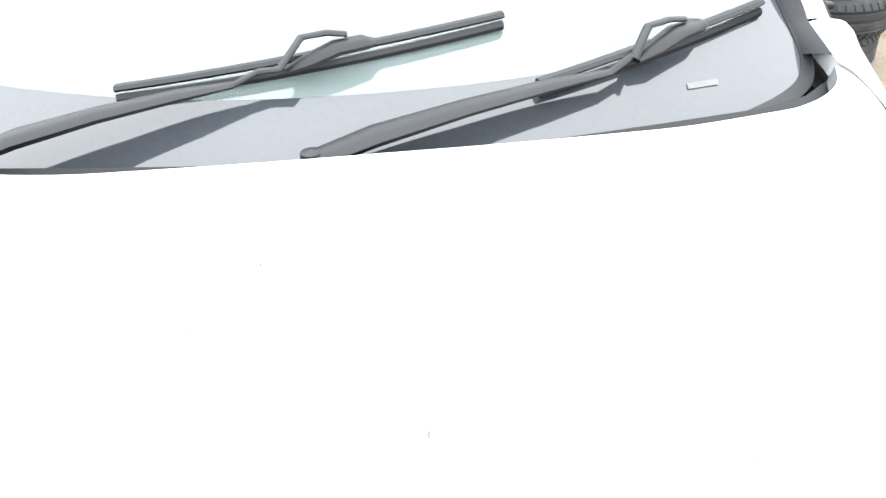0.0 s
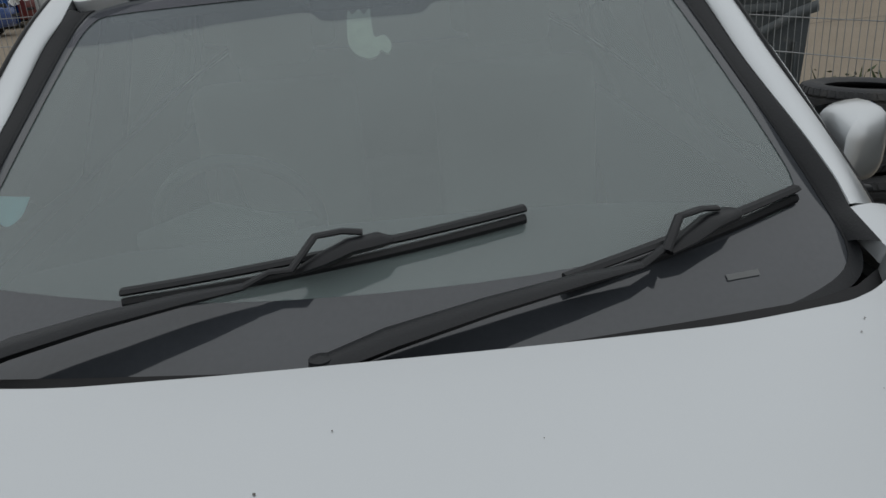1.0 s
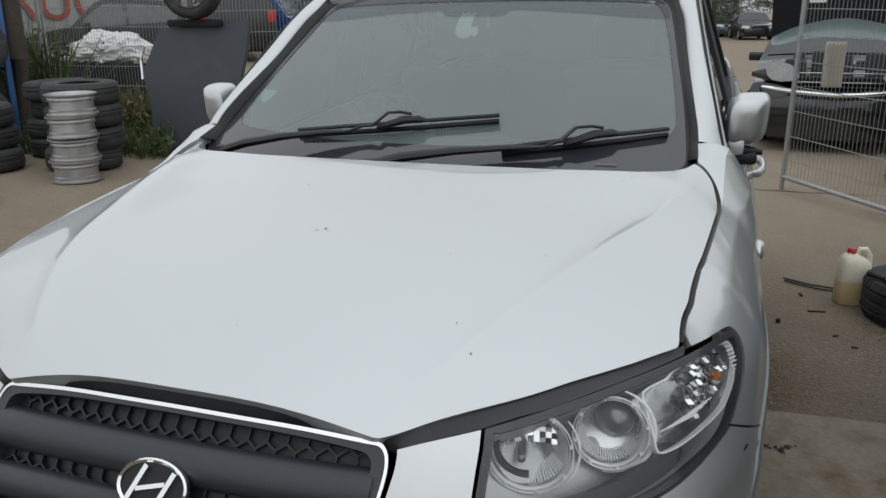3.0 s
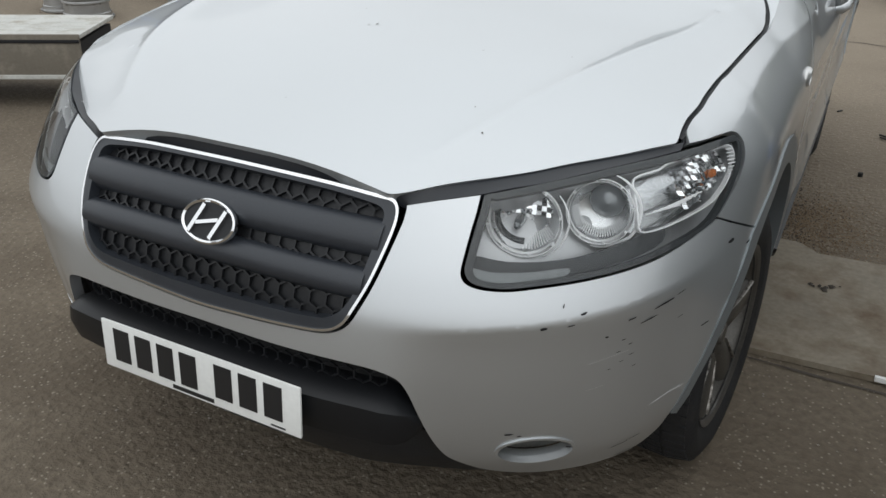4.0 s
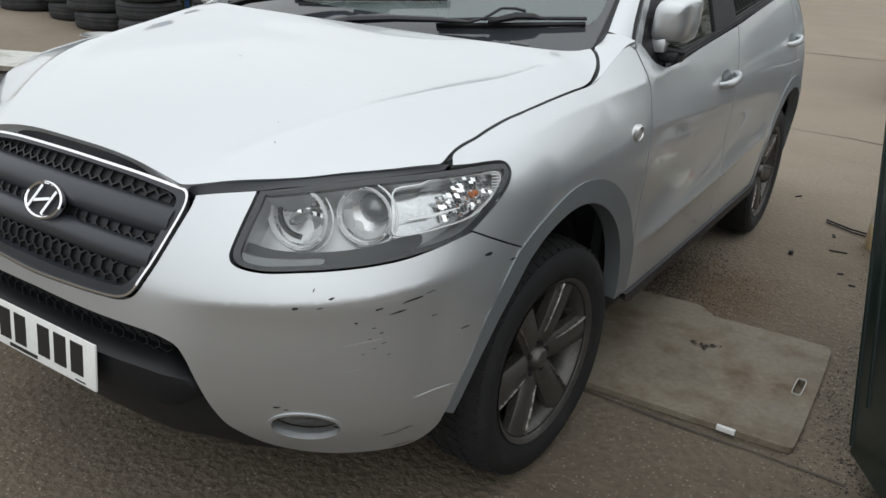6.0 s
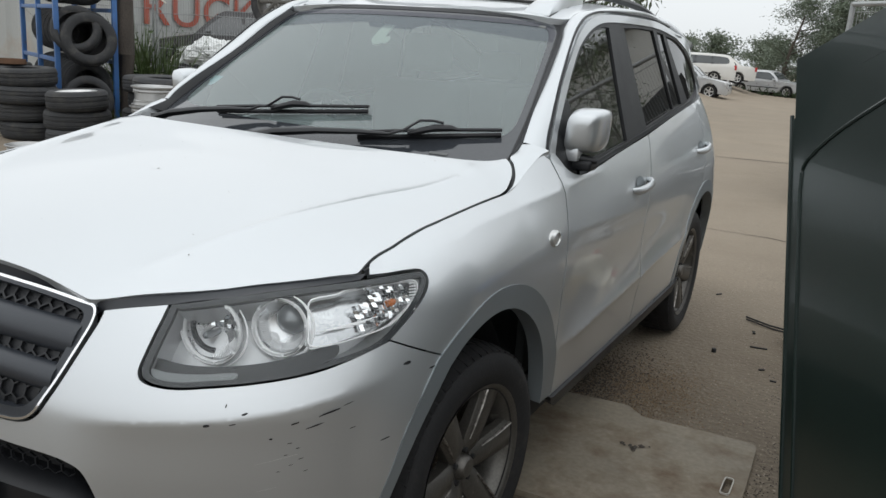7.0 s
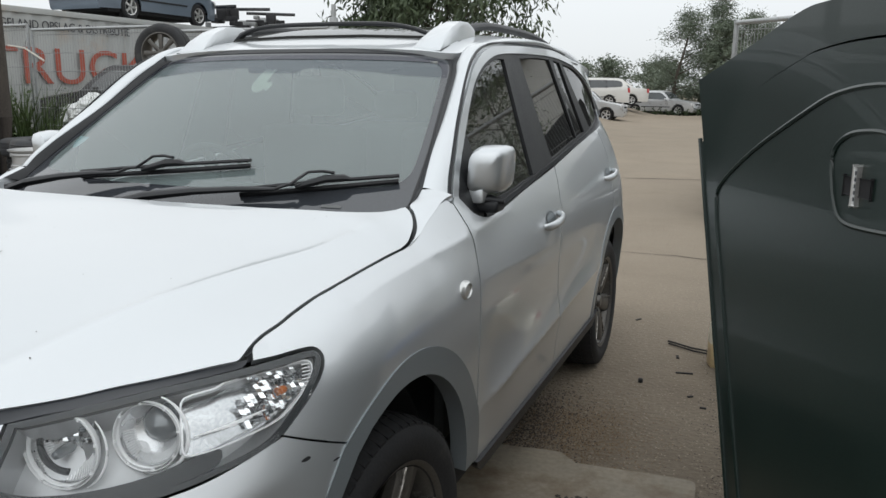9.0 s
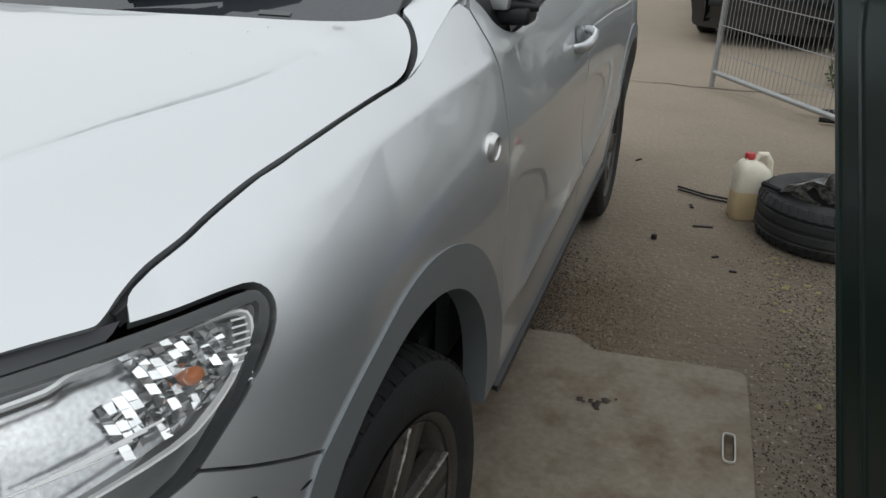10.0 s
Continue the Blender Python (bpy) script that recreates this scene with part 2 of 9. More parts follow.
def glass(name, tint, gloss_at_0=0.06, rough=0.02, veil=0.0, veil_col=(0.5, 0.5, 0.47)):
    """Thin tinted pane: see-through body colour with a mirror coat that grows at grazing angles."""
    m = bpy.data.materials.new(name)
    m.use_nodes = True
    N, L = m.node_tree.nodes, m.node_tree.links
    N.remove(N["Principled BSDF"])
    tr, gl, mx = N.new("ShaderNodeBsdfTransparent"), N.new("ShaderNodeBsdfGlossy"), N.new("ShaderNodeMixShader")
    tr.inputs[0].default_value = (*tint, 1)
    gl.inputs["Roughness"].default_value = rough
    fr = N.new("ShaderNodeFresnel")
    fr.inputs["IOR"].default_value = 1.0 + 2 * math.sqrt(gloss_at_0) / (1 - math.sqrt(gloss_at_0))
    L.new(fr.outputs[0], mx.inputs[0])
    L.new(tr.outputs[0], mx.inputs[1])
    L.new(gl.outputs[0], mx.inputs[2])
    out = mx.outputs[0]
    # even pale diffuse layer mixed over the pane
    if veil:
        df, m2 = N.new("ShaderNodeBsdfDiffuse"), N.new("ShaderNodeMixShader")
        df.inputs[0].default_value = (*veil_col, 1)
        nz, tc, mr = N.new("ShaderNodeTexNoise"), N.new("ShaderNodeTexCoord"), N.new("ShaderNodeMapRange")
        nz.inputs["Scale"].default_value, nz.inputs["Detail"].default_value = 2.5, 6
        L.new(tc.outputs["Object"], nz.inputs["Vector"])
        mr.inputs["From Min"].default_value, mr.inputs["From Max"].default_value = 0.3, 0.75
        mr.inputs["To Min"].default_value, mr.inputs["To Max"].default_value = veil * 0.85, veil * 1.15
        L.new(nz.outputs["Fac"], mr.inputs["Value"])
        L.new(mr.outputs[0], m2.inputs[0])
        L.new(out, m2.inputs[1])
        L.new(df.outputs[0], m2.inputs[2])
        out = m2.outputs[0]
    L.new(out, N["Material Output"].inputs["Surface"])
    return m


SILVER = mat("silver_paint", (0.562, 0.585, 0.600), 0.42, 0.79, 0.03, 2.0, 900, coat=0.9, rvar=0.04)
FLARE = mat("grey_flare_paint", (0.20, 0.222, 0.235), 0.42, 0.45, 0.06, 3, 300, coat=0.2)
BLACK_PL = mat("black_plastic", (0.011, 0.012, 0.014), 0.48, 0, 0.2, 6, 250, bump=0.0006, spec=0.38)
GREY_PL = mat("faded_plastic", (0.027, 0.031, 0.038), 0.42, 0, 0.15, 8, 300, bump=0.0004, dirt=(0.05, 0.05, 0.05), dirt_at=0.72)
RUBBER = mat("tyre_rubber", (0.014, 0.014, 0.015), 0.75, 0, 0.3, 7, 120, bump=0.0010, dirt=(0.036, 0.033, 0.030), dirt_at=0.66, spec=0.35)
WIPER = mat("wiper_black", (0.007, 0.0075, 0.009), 0.42, 0, 0.2, 6, 250, spec=0.35)
RUBBER_OLD = mat("old_tyre_rubber", (0.028, 0.029, 0.031), 0.8, 0, 0.3, 5, 90, bump=0.0012, dirt=(0.055, 0.052, 0.048), dirt_at=0.6, rand=0.25)
CHROME = mat("chrome", (0.85, 0.86, 0.87), 0.12, 1.0, 0.05, 5, 200)
RIM_DIRTY = mat("dirty_alloy", (0.095, 0.090, 0.082), 0.40, 0.6, 0.3, 14, 160, dirt=(0.30, 0.28, 0.26), dirt_at=0.70)
RIM_WORN = mat("worn_alloy_edge", (0.42, 0.40, 0.37), 0.38, 0.7, 0.35, 30, 160, dirt=(0.07, 0.062, 0.052), dirt_at=0.50)
RIM = mat("alloy", (0.62, 0.62, 0.61), 0.35, 0.75, 0.12, 9, 160, dirt=(0.3, 0.28, 0.26), dirt_at=0.66)
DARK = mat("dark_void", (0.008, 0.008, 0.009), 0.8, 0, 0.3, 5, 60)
# windscreen's pale layer carries mirrored sky and haze as diffuse colour
GLASS_WS = glass("windscreen_glass", (0.66, 0.77, 0.74), 0.11, 0.03, veil=0.22, veil_col=(0.46, 0.56, 0.56))
GLASS_SIDE = glass("side_glass", (0.22, 0.25, 0.24), 0.14, 0.01, veil=0.02)
GLASS_FRONT = glass("clear_side_glass", (0.66, 0.72, 0.70), 0.15, 0.01, veil=0.02)
GLASS_LAMP = glass("lamp_lens", (0.97, 0.98, 0.98), 0.028, 0.02, veil=0.012)
GLASS_DARK = glass("tinted_glass", (0.05, 0.06, 0.065), 0.06, 0.02, veil=0.05)
CABIN = mat("cabin_trim", (0.06, 0.065, 0.065), 0.7, 0, 0.2, 5, 120, bump=0.0005)
CABIN_L = mat("light_cabin_cloth", (0.30, 0.31, 0.29), 0.85, 0, 0.12, 6, 200, bump=0.0005)
WHITE_PL = mat("white_plastic", (0.75, 0.76, 0.74), 0.4, 0, 0.06, 12, 90, dirt=(0.45, 0.43, 0.38), dirt_at=0.72)
AMBER = mat("amber_plastic", (0.50, 0.15, 0.04), 0.25, 0, 0.1, 20, 90, coat=0.4)
RED_PL = mat("red_plastic", (0.45, 0.03, 0.03), 0.3, 0, 0.1, 20, 90, coat=0.3)
RIM_OLD = mat("dull_alloy", (0.40, 0.40, 0.395), 0.36, 0.75, 0.1, 9, 120)
GALV = mat("galvanised_steel", (0.36, 0.37, 0.37), 0.45, 0.6, 0.18, 12, 140, dirt=(0.25, 0.22, 0.19), dirt_at=0.68)

# ---- ground ----
def ground_material():
    m = mat("yard_concrete", (0.138, 0.113, 0.084), 0.9, 0, 0.36, 0.55, 38, bump=0.014, dirt=(0.095, 0.075, 0.054), dirt_at=0.56, spec=0.25)
    N, L = m.node_tree.nodes, m.node_tree.links
    b = N["Principled BSDF"]
    tc = N.new("ShaderNodeTexCoord")
    base = b.inputs["Base Color"].links[0].from_socket
    vo = N.new("ShaderNodeTexVoronoi")
    vo.inputs["Scale"].default_value = 62
    L.new(tc.outputs["Object"], vo.inputs["Vector"])
    sp = N.new("ShaderNodeMapRange")
    sp.inputs["From Min"].default_value, sp.inputs["From Max"].default_value = 0.12, 0.3
    sp.inputs["To Min"].default_value, sp.inputs["To Max"].default_value = 0.85, 0.0
    L.new(vo.outputs["Distance"], sp.inputs["Value"])
    bw = N.new("ShaderNodeSeparateColor")
    L.new(vo.outputs["Color"], bw.inputs[0])
    gt = N.new("ShaderNodeMath")
    gt.operation, gt.inputs[1].default_value = "GREATER_THAN", 0.52
    L.new(bw.outputs[0], gt.inputs[0])
    mm = N.new("ShaderNodeMath")
    mm.operation = "MULTIPLY"
    L.new(sp.outputs[0], mm.inputs[0])
    L.new(gt.outputs[0], mm.inputs[1])
    stone = N.new("ShaderNodeMix")
    stone.data_type = "RGBA"
    stone.inputs["B"].default_value = (0.29, 0.255, 0.205, 1)
    L.new(mm.outputs[0], stone.inputs["Factor"])
    L.new(base, stone.inputs["A"])
    n4 = N.new("ShaderNodeTexNoise")
    n4.inputs["Scale"].default_value, n4.inputs["Detail"].default_value, n4.inputs["Roughness"].default_value = 1.3, 9, 0.7
    L.new(tc.outputs["Object"], n4.inputs["Vector"])
    r4 = N.new("ShaderNodeMapRange")
    r4.inputs["From Min"].default_value, r4.inputs["From Max"].default_value = 0.56, 0.72
    r4.inputs["To Max"].default_value = 0.38
    L.new(n4.outputs["Fac"], r4.inputs["Value"])
    oil = N.new("ShaderNodeMix")
    oil.data_type = "RGBA"
    oil.inputs["B"].default_value = (0.07, 0.054, 0.040, 1)
    L.new(r4.outputs[0], oil.inputs["Factor"])
    L.new(stone.outputs["Result"], oil.inputs["A"])
    # colour pales with y, painting in shade by the car and open light beyond
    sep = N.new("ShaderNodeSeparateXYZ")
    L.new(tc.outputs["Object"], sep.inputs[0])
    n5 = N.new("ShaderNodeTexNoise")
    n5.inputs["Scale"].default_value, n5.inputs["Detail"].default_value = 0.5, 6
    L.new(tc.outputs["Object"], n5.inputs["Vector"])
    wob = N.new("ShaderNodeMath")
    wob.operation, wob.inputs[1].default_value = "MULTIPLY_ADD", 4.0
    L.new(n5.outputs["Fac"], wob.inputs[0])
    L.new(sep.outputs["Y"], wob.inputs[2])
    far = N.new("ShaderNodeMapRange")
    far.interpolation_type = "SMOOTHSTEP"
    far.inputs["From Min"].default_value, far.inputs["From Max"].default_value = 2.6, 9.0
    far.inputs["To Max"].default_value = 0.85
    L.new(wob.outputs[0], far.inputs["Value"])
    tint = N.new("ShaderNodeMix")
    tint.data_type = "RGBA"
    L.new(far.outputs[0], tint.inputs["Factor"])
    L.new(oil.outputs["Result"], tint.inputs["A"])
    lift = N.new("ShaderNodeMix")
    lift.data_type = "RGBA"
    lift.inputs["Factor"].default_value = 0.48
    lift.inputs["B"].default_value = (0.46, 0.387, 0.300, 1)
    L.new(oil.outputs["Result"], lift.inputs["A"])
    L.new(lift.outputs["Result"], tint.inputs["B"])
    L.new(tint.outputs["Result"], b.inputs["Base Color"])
    return m


def ground():
    bm = bmesh.new()
    n, half = 60, 600.0
    xs = [math.copysign(abs(t) ** 2.6, t) * half for t in np.linspace(-1, 1, n)]
    xs = sorted(xs + [-3.0, -4.0, -5.0, -6.0, -7.0, -8.0, -10.0, -12.0, -12.5, -13.0, -13.4, 8.0, 9.0, 10.0, 11.0, 12.0, 13.0, 14.5, 17.0])
    n = len(xs)
    vs = [[bm.verts.new((x, y, slope(max(x, -40.0), y))) for y in xs] for x in xs]
    for i in range(n - 1):
        for j in range(n - 1):
            bm.faces.new([vs[i][j], vs[i + 1][j], vs[i + 1][j + 1], vs[i][j + 1]])
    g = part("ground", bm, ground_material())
    tagged(g, "worn concrete yard with grit, oil stains and patches", "ground", kind="structure")


ground()

# ---- the silver car: its surfaces ----
CF = 0.84           # where the rounded nose meets the flank
K = 1.2
NOSE = table([(0.2, 0.20), (0.3, 0.11), (0.4, 0.048), (0.5, 0.024), (0.6, 0.018), (0.7, 0.026), (0.78, 0.05), (0.85, 0.085), (0.92, 0.135), (1.0, 0.21), (1.1, 0.33)])
FLANK = table([(0.2, 0.885), (0.3, 0.910), (0.42, 0.936), (0.55, 0.944), (0.7, 0.949), (0.85, 0.946), (0.95, 0.934)])
SH = -0.012      # the cabin sits a little to one side
# the shut line between bonnet and wing
GAP_0 = table([(0.30, 0.775), (0.50, 0.795), (0.6, 0.790), (0.70, 0.790), (0.80, 0.799), (0.9, 0.807), (1.0, 0.8145), (1.1, 0.8212), (1.17, 0.8245), (1.25, 0.8255), (1.32, 0.824), (1.42, 0.824)])
TOP_Z = table([(0.3, 0.945), (0.50, 0.985), (0.545, 1.003), (0.58, 1.0155), (0.60, 1.0205), (0.65, 1.0325), (0.7, 1.0428), (0.8, 1.060), (0.9, 1.0715), (1.0, 1.082), (1.1, 1.0897), (1.17, 1.094), (1.21, 1.0985), (1.25, 1.110), (1.29, 1.128), (1.33, 1.146), (1.39, 1.170), (1.44, 1.190), (1.5, 1.197), (1.75, 1.15), (2.1, 1.155), (2.7, 1.205), (3.4, 1.275), (4.2, 1.35), (4.7, 1.37)])
TOP_X = table([(y, GAP_0(y) + 0.0055) for y in (0.3, 0.5, 0.6, 0.7, 0.8, 0.9, 1.0, 1.1, 1.17, 1.25, 1.32, 1.42)] + [(1.56, 0.840), (1.75, 0.853), (2.1, 0.857), (2.7, 0.843), (3.4, 0.818), (4.2, 0.775), (4.7, 0.735)])


SHOULDER = table([(0.66, 1.005), (0.87, 1.036), (0.98, 1.050), (1.19, 1.062), (1.37, 1.077), (1.49, 1.086), (2.0, 1.10)])


DOOR_LINE = table([(1.3, 0.958), (1.7, 0.941), (2.1, 0.920), (2.4, 0.903), (3.4, 0.86)])
FOOT_LINE = table([(1.3, 0.575), (1.7, 0.588), (2.14, 0.604), (2.97, 0.640), (3.3, 0.65)])


def flank_x(y, z):
    zt, xt = TOP_Z(y), TOP_X(y)
    zb = 0.90
    if z <= zb:
        x = FLANK(z)
    else:
        t = (z - zb) / (zt - zb)
        x0 = FLANK(zb)
        x = x0 - (x0 - xt) * max(t, 0) ** 1.8
    door = max(0.0, min(1.0, (y - 1.35) / 0.25)) * max(0.0, min(1.0, (3.35 - y) / 0.25))
    x += door * (0.020 * math.exp(-abs(z - FOOT_LINE(y)) / 0.055) - 0.010 * math.exp(-((z - FOOT_LINE(y) - 0.12) / 0.12) ** 2) + 0.0035 * math.exp(-abs(z - DOOR_LINE(y)) / 0.03))
    x += 0.012 * math.exp(-(((y - 3.65) / 0.55) ** 2 + ((z - 0.75) / 0.25) ** 2))
    fade = max(0.0, min(1.0, (y - 0.62) / 0.2)) * max(0.0, min(1.0, (2.1 - y) / 0.5))
    x += 0.0095 * fade * math.exp(-math.sqrt((z - SHOULDER(y)) ** 2 + 0.000006) / 0.026)
    if y > 3.7:
        x -= 0.30 * ((y - 3.7) / 0.97) ** 2.4
    return x


CREASE = table([(0.3, 0.706), (0.476, 0.7155), (0.589, 0.727), (0.668, 0.734), (0.763, 0.747), (0.841, 0.765), (0.93, 0.80)])


# how square the corner of the nose is in plan, by height
SQUARE = table([(0.2, 2.3), (0.445, 2.45), (0.6, 2.5), (0.72, 2.5), (0.80, 2.36), (0.86, 2.24), (0.93, 2.14), (0.98, 2.04), (1.0087, 2.01), (1.0205, 1.90), (1.0325, 1.80), (1.0428, 1.684), (1.052, 1.578), (1.06, 1.437), (1.1, 1.4)])


def shell(s, z):
    sg, s = (-1 if s < 0 else 1), abs(s)
    if s <= 1:
        th, n = s * math.pi / 2, SQUARE(z)
        y0 = NOSE(z)
        r = (math.sin(th) ** n + max(0.0, math.cos(th)) ** n) ** (-1 / n)
        x, k = flank_x(CF, z) * r * math.sin(th), 1.0
        d = CREASE(x) - z
        if d > 0:
            w = max(0.0, min(1.0, (x - 0.40) / 0.12)) * max(0.0, min(1.0, (0.925 - x) / 0.05))
            k = 1 - 0.030 * w * (1 - math.exp(-d / 0.09))
        return off((sg * x * k, CF - (CF - y0) * r * math.cos(th) * k, z))
    y = CF + (s - 1) * K
    return off((sg * flank_x(y, z), y, z))


def sx(x, z):
    n = SQUARE(z)
    q = min(0.99999, (abs(x) / flank_x(CF, z)) ** n)
    return math.copysign(math.atan((q / (1 - q)) ** (1 / n)) * 2 / math.pi, x)


def sy(y, z):
    if y < CF:
        n = SQUARE(z)
        q = min(0.99999, max(0.0, (CF - y) / (CF - NOSE(z))) ** n)
        return math.atan(((1 - q) / max(q, 1e-9)) ** (1 / n)) * 2 / math.pi
    return 1 + (y - CF) / K


def X(x, z, *c):
    return (sx(x, z), z, *c)


def Y(y, z, *c):
    return (sy(y, z), z, *c)


GAP_X = table([(y, shell(sy(y, TOP_Z(y)), TOP_Z(y))[0] - 0.0055) for y in (0.53, 0.545, 0.56, 0.58, 0.60, 0.63, 0.66, 0.70, 0.75, 0.80, 0.839, 0.88, 0.95, 1.02, 1.10, 1.18, 1.25, 1.32, 1.40)])


ZC = table([(0.0, 0.88), (0.152, 0.971), (0.3, 1.033), (0.404, 1.064), (0.55, 1.098), (0.65, 1.115), (0.82, 1.138), (0.92, 1.150), (1.136, 1.178), (1.3, 1.192), (1.5, 1.20)])
XE = table([(0.1, 0.58), (0.18, 0.62), (0.3, 0.68), (0.45, 0.745), (0.52, 0.775)] + [(y, GAP_X(y) - 0.0055) for y in (0.545, 0.6, 0.7, 0.8, 1.0, 1.15, 1.25, 1.32)])
ZE = table([(0.1, 0.78), (0.171, 0.80), (0.233, 0.829), (0.2865, 0.8525), (0.334, 0.887), (0.382, 0.925), (0.423, 0.950), (0.467, 0.9735), (0.52, 0.993)] + [(y, TOP_Z(y)) for y in (0.545, 0.58, 0.65, 0.8, 1.0, 1.1, 1.17, 1.21, 1.25, 1.29, 1.33, 1.39)])


FLAT = table([(0.0, 2.6), (0.7, 2.7), (0.9, 3.2), (1.1, 5.2), (1.2, 8.0), (1.5, 9.0)])
RIDGE = table([(0.15, 0.32), (0.33, 0.428), (0.5, 0.515), (0.75, 0.613), (1.0, 0.703), (1.25, 0.745)])


def hood_fn(x, y):
    ax = abs(x)
    zc, xe, ze = ZC(y), XE(y), ZE(y)
    z = zc - (zc - ze) * (ax / xe) ** FLAT(y)
    d = ax - RIDGE(y)
    z += 0.0135 * math.exp(-math.sqrt(d * d + 0.000012) / 0.028) * max(0, min(1, (1.36 - y) / 0.2)) * max(0, min(1, (y - 0.17) / 0.15))
    return off((x, y, z))


def ws_fn(x, z):
    return (x + SH, 1.388 + (z - 1.25) / 0.613 + 0.30 * x * x + 0.03 * (z - 1.25) ** 2, z)


def side_fn(y, z):
    """The side of the cabin, above the belt."""
    x = 0.874 + SH - 0.34 * (z - 1.13) + 0.03 * max(0, z - 1.13) ** 2 - 0.014 * ((y - 2.7) / 1.2) ** 2
    if y > 3.6:
        x -= 0.10 * ((y - 3.6) / 0.9) ** 2
    return (x, y, z)


ROOF_Z = table([(1.95, 1.602), (2.05, 1.645), (2.3, 1.698), (2.8, 1.742), (3.4, 1.738), (3.9, 1.70), (4.35, 1.62)])


def roof_fn(x, y):
    e = 0.70 - 0.02 * ((y - 2.8) / 1.0) ** 2
    return (x + SH, y, ROOF_Z(y) - 0.038 * (abs(x) / e) ** 2.6)


def mir(pts):
    """Right half of an outline, from the middle to the middle, made whole."""
    return list(pts) + [(-p[0], *p[1:]) for p in reversed(pts) if abs(p[0]) > 1e-6]


def both(name, fn, outline, material, parent, step, depth=0.02, lift=0.0, label="", holes=(), flip=False, lines=()):
    obs = []
    for k in (0, 1):
        bm = panel(mirror_x(fn) if k else fn, outline, holes, step, depth, lift, flip=(not flip) if k else flip, lines=lines)
        obs.append(part(name, bm, material, parent, label))
    return obs


def arch(yc, zc, r, a0, a1, n=14):
    return [(yc + r * math.cos(radians(a0 + (a1 - a0) * k / n)), zc + r * math.sin(radians(a0 + (a1 - a0) * k / n))) for k in range(n + 1)]


def YZ(pts):
    return [Y(p[0], p[1], *p[2:]) for p in pts]


FW, RW = (0.965, 0.353), (3.645, 0.353)
car = thing("silver_suv", "silver five-door SUV with scuffed front bumper, parked on concrete", "car")

# bonnet
hood_side = [(GAP_X(y) - 0.0062, y) for y in (0.56, 0.60, 0.65, 0.70, 0.78, 0.86, 0.94, 1.02, 1.10, 1.16)]
hood_out = smooth(mir([(0.0, 0.152), (0.2, 0.156), (0.335, 0.161), (0.369, 0.171), (0.4385, 0.233), (0.499, 0.2865), (0.559, 0.334), (0.619, 0.382), (0.670, 0.423), (0.723, 0.467), (0.774, 0.517), (0.7785, 0.532)] + hood_side + [(0.8188, 1.2095), (0.8142, 1.2394), (0.8065, 1.2732), (0.7935, 1.3018), (0.7755, 1.3245), (0.7555, 1.3395, "c"), (0.748, 1.322), (0.737, 1.294), (0.715, 1.262), (0.685, 1.232), (0.65, 1.205), (0.60, 1.180), (0.45, 1.147), (0.3, 1.138), (0.15, 1.135), (0.0, 1.135)]), n=4)
# the far front edge lies a little further over its lamp
def over_lamp(x, y):
    return y - 0.028 * ramp(-x, 0.36, 0.50) * ramp(-y, -0.54, -0.48)


hood_out = [(p[0], over_lamp(p[0], p[1])) for p in hood_out]
part("bonnet", panel(hood_fn, hood_out, step=(0.022, 0.022), depth=0.03, lines=[[(k * (RIDGE(y) + o), y) for y in np.linspace(0.27 + abs(o), 1.10, 48)] for k in (1, -1) for o in (0, 0.008, -0.008, 0.022, -0.022, 0.044, -0.044)]), SILVER, car, "silver bonnet with creases and small stone chips")
# near-black sheet under the bonnet, put in for the shade below the gaps
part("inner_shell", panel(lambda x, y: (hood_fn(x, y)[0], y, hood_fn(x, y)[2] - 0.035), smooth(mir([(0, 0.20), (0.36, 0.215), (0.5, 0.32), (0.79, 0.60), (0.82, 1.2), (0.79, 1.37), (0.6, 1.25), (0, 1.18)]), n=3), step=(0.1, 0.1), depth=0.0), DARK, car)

# front bumper, one painted skin round the grille
bump = [X(0.0, 0.671), X(0.10, 0.6745), X(0.22, 0.679), X(0.287, 0.684), X(0.326, 0.703), X(0.349, 0.739), X(0.372, 0.80), X(0.388, 0.88), X(0.388, 0.902), X(0.386, 0.911, "c"), X(0.437, 0.9214),
        X(0.503, 0.9325, "c"), X(0.507, 0.845), X(0.511, 0.812), X(0.534, 0.795), X(0.585, 0.789), X(0.644, 0.794), X(0.711, 0.801), X(0.772, 0.8105), X(0.818, 0.824), Y(0.514, 0.8595, "c"),
        Y(0.656, 0.795, "c"), Y(0.594, 0.735), Y(0.544, 0.651), Y(0.516, 0.556), Y(0.494, 0.47), Y(0.488, 0.40), Y(0.478, 0.345), Y(0.43, 0.305),
        X(0.709, 0.298), X(0.637, 0.304), X(0.58, 0.322), X(0.545, 0.346), X(0.51, 0.386), X(0.49, 0.43), X(0.465, 0.513), X(0.442, 0.585), X(0.415, 0.616), X(0.355, 0.630), X(0.18, 0.636), X(0, 0.640)]
FOG = [(0.664 + 0.064 * math.cos(a), 0.408 + 0.040 * math.sin(a)) for a in np.linspace(0, math.tau, 25)[:-1]]
part("front_bumper", panel(shell, smooth(mir(bump), n=4), holes=[[X(*p) for p in FOG], [X(-p[0], p[1]) for p in FOG]], step=(0.02, 0.016), depth=0.025, flip=False, lines=[[X(k * x, CREASE(x) + o) for x in np.linspace(0.41, 0.84, 30)] for k in (1, -1) for o in (0.0, 0.009, -0.009, -0.02)]), SILVER, car, "silver bumper skin with black scrapes and paint chips")

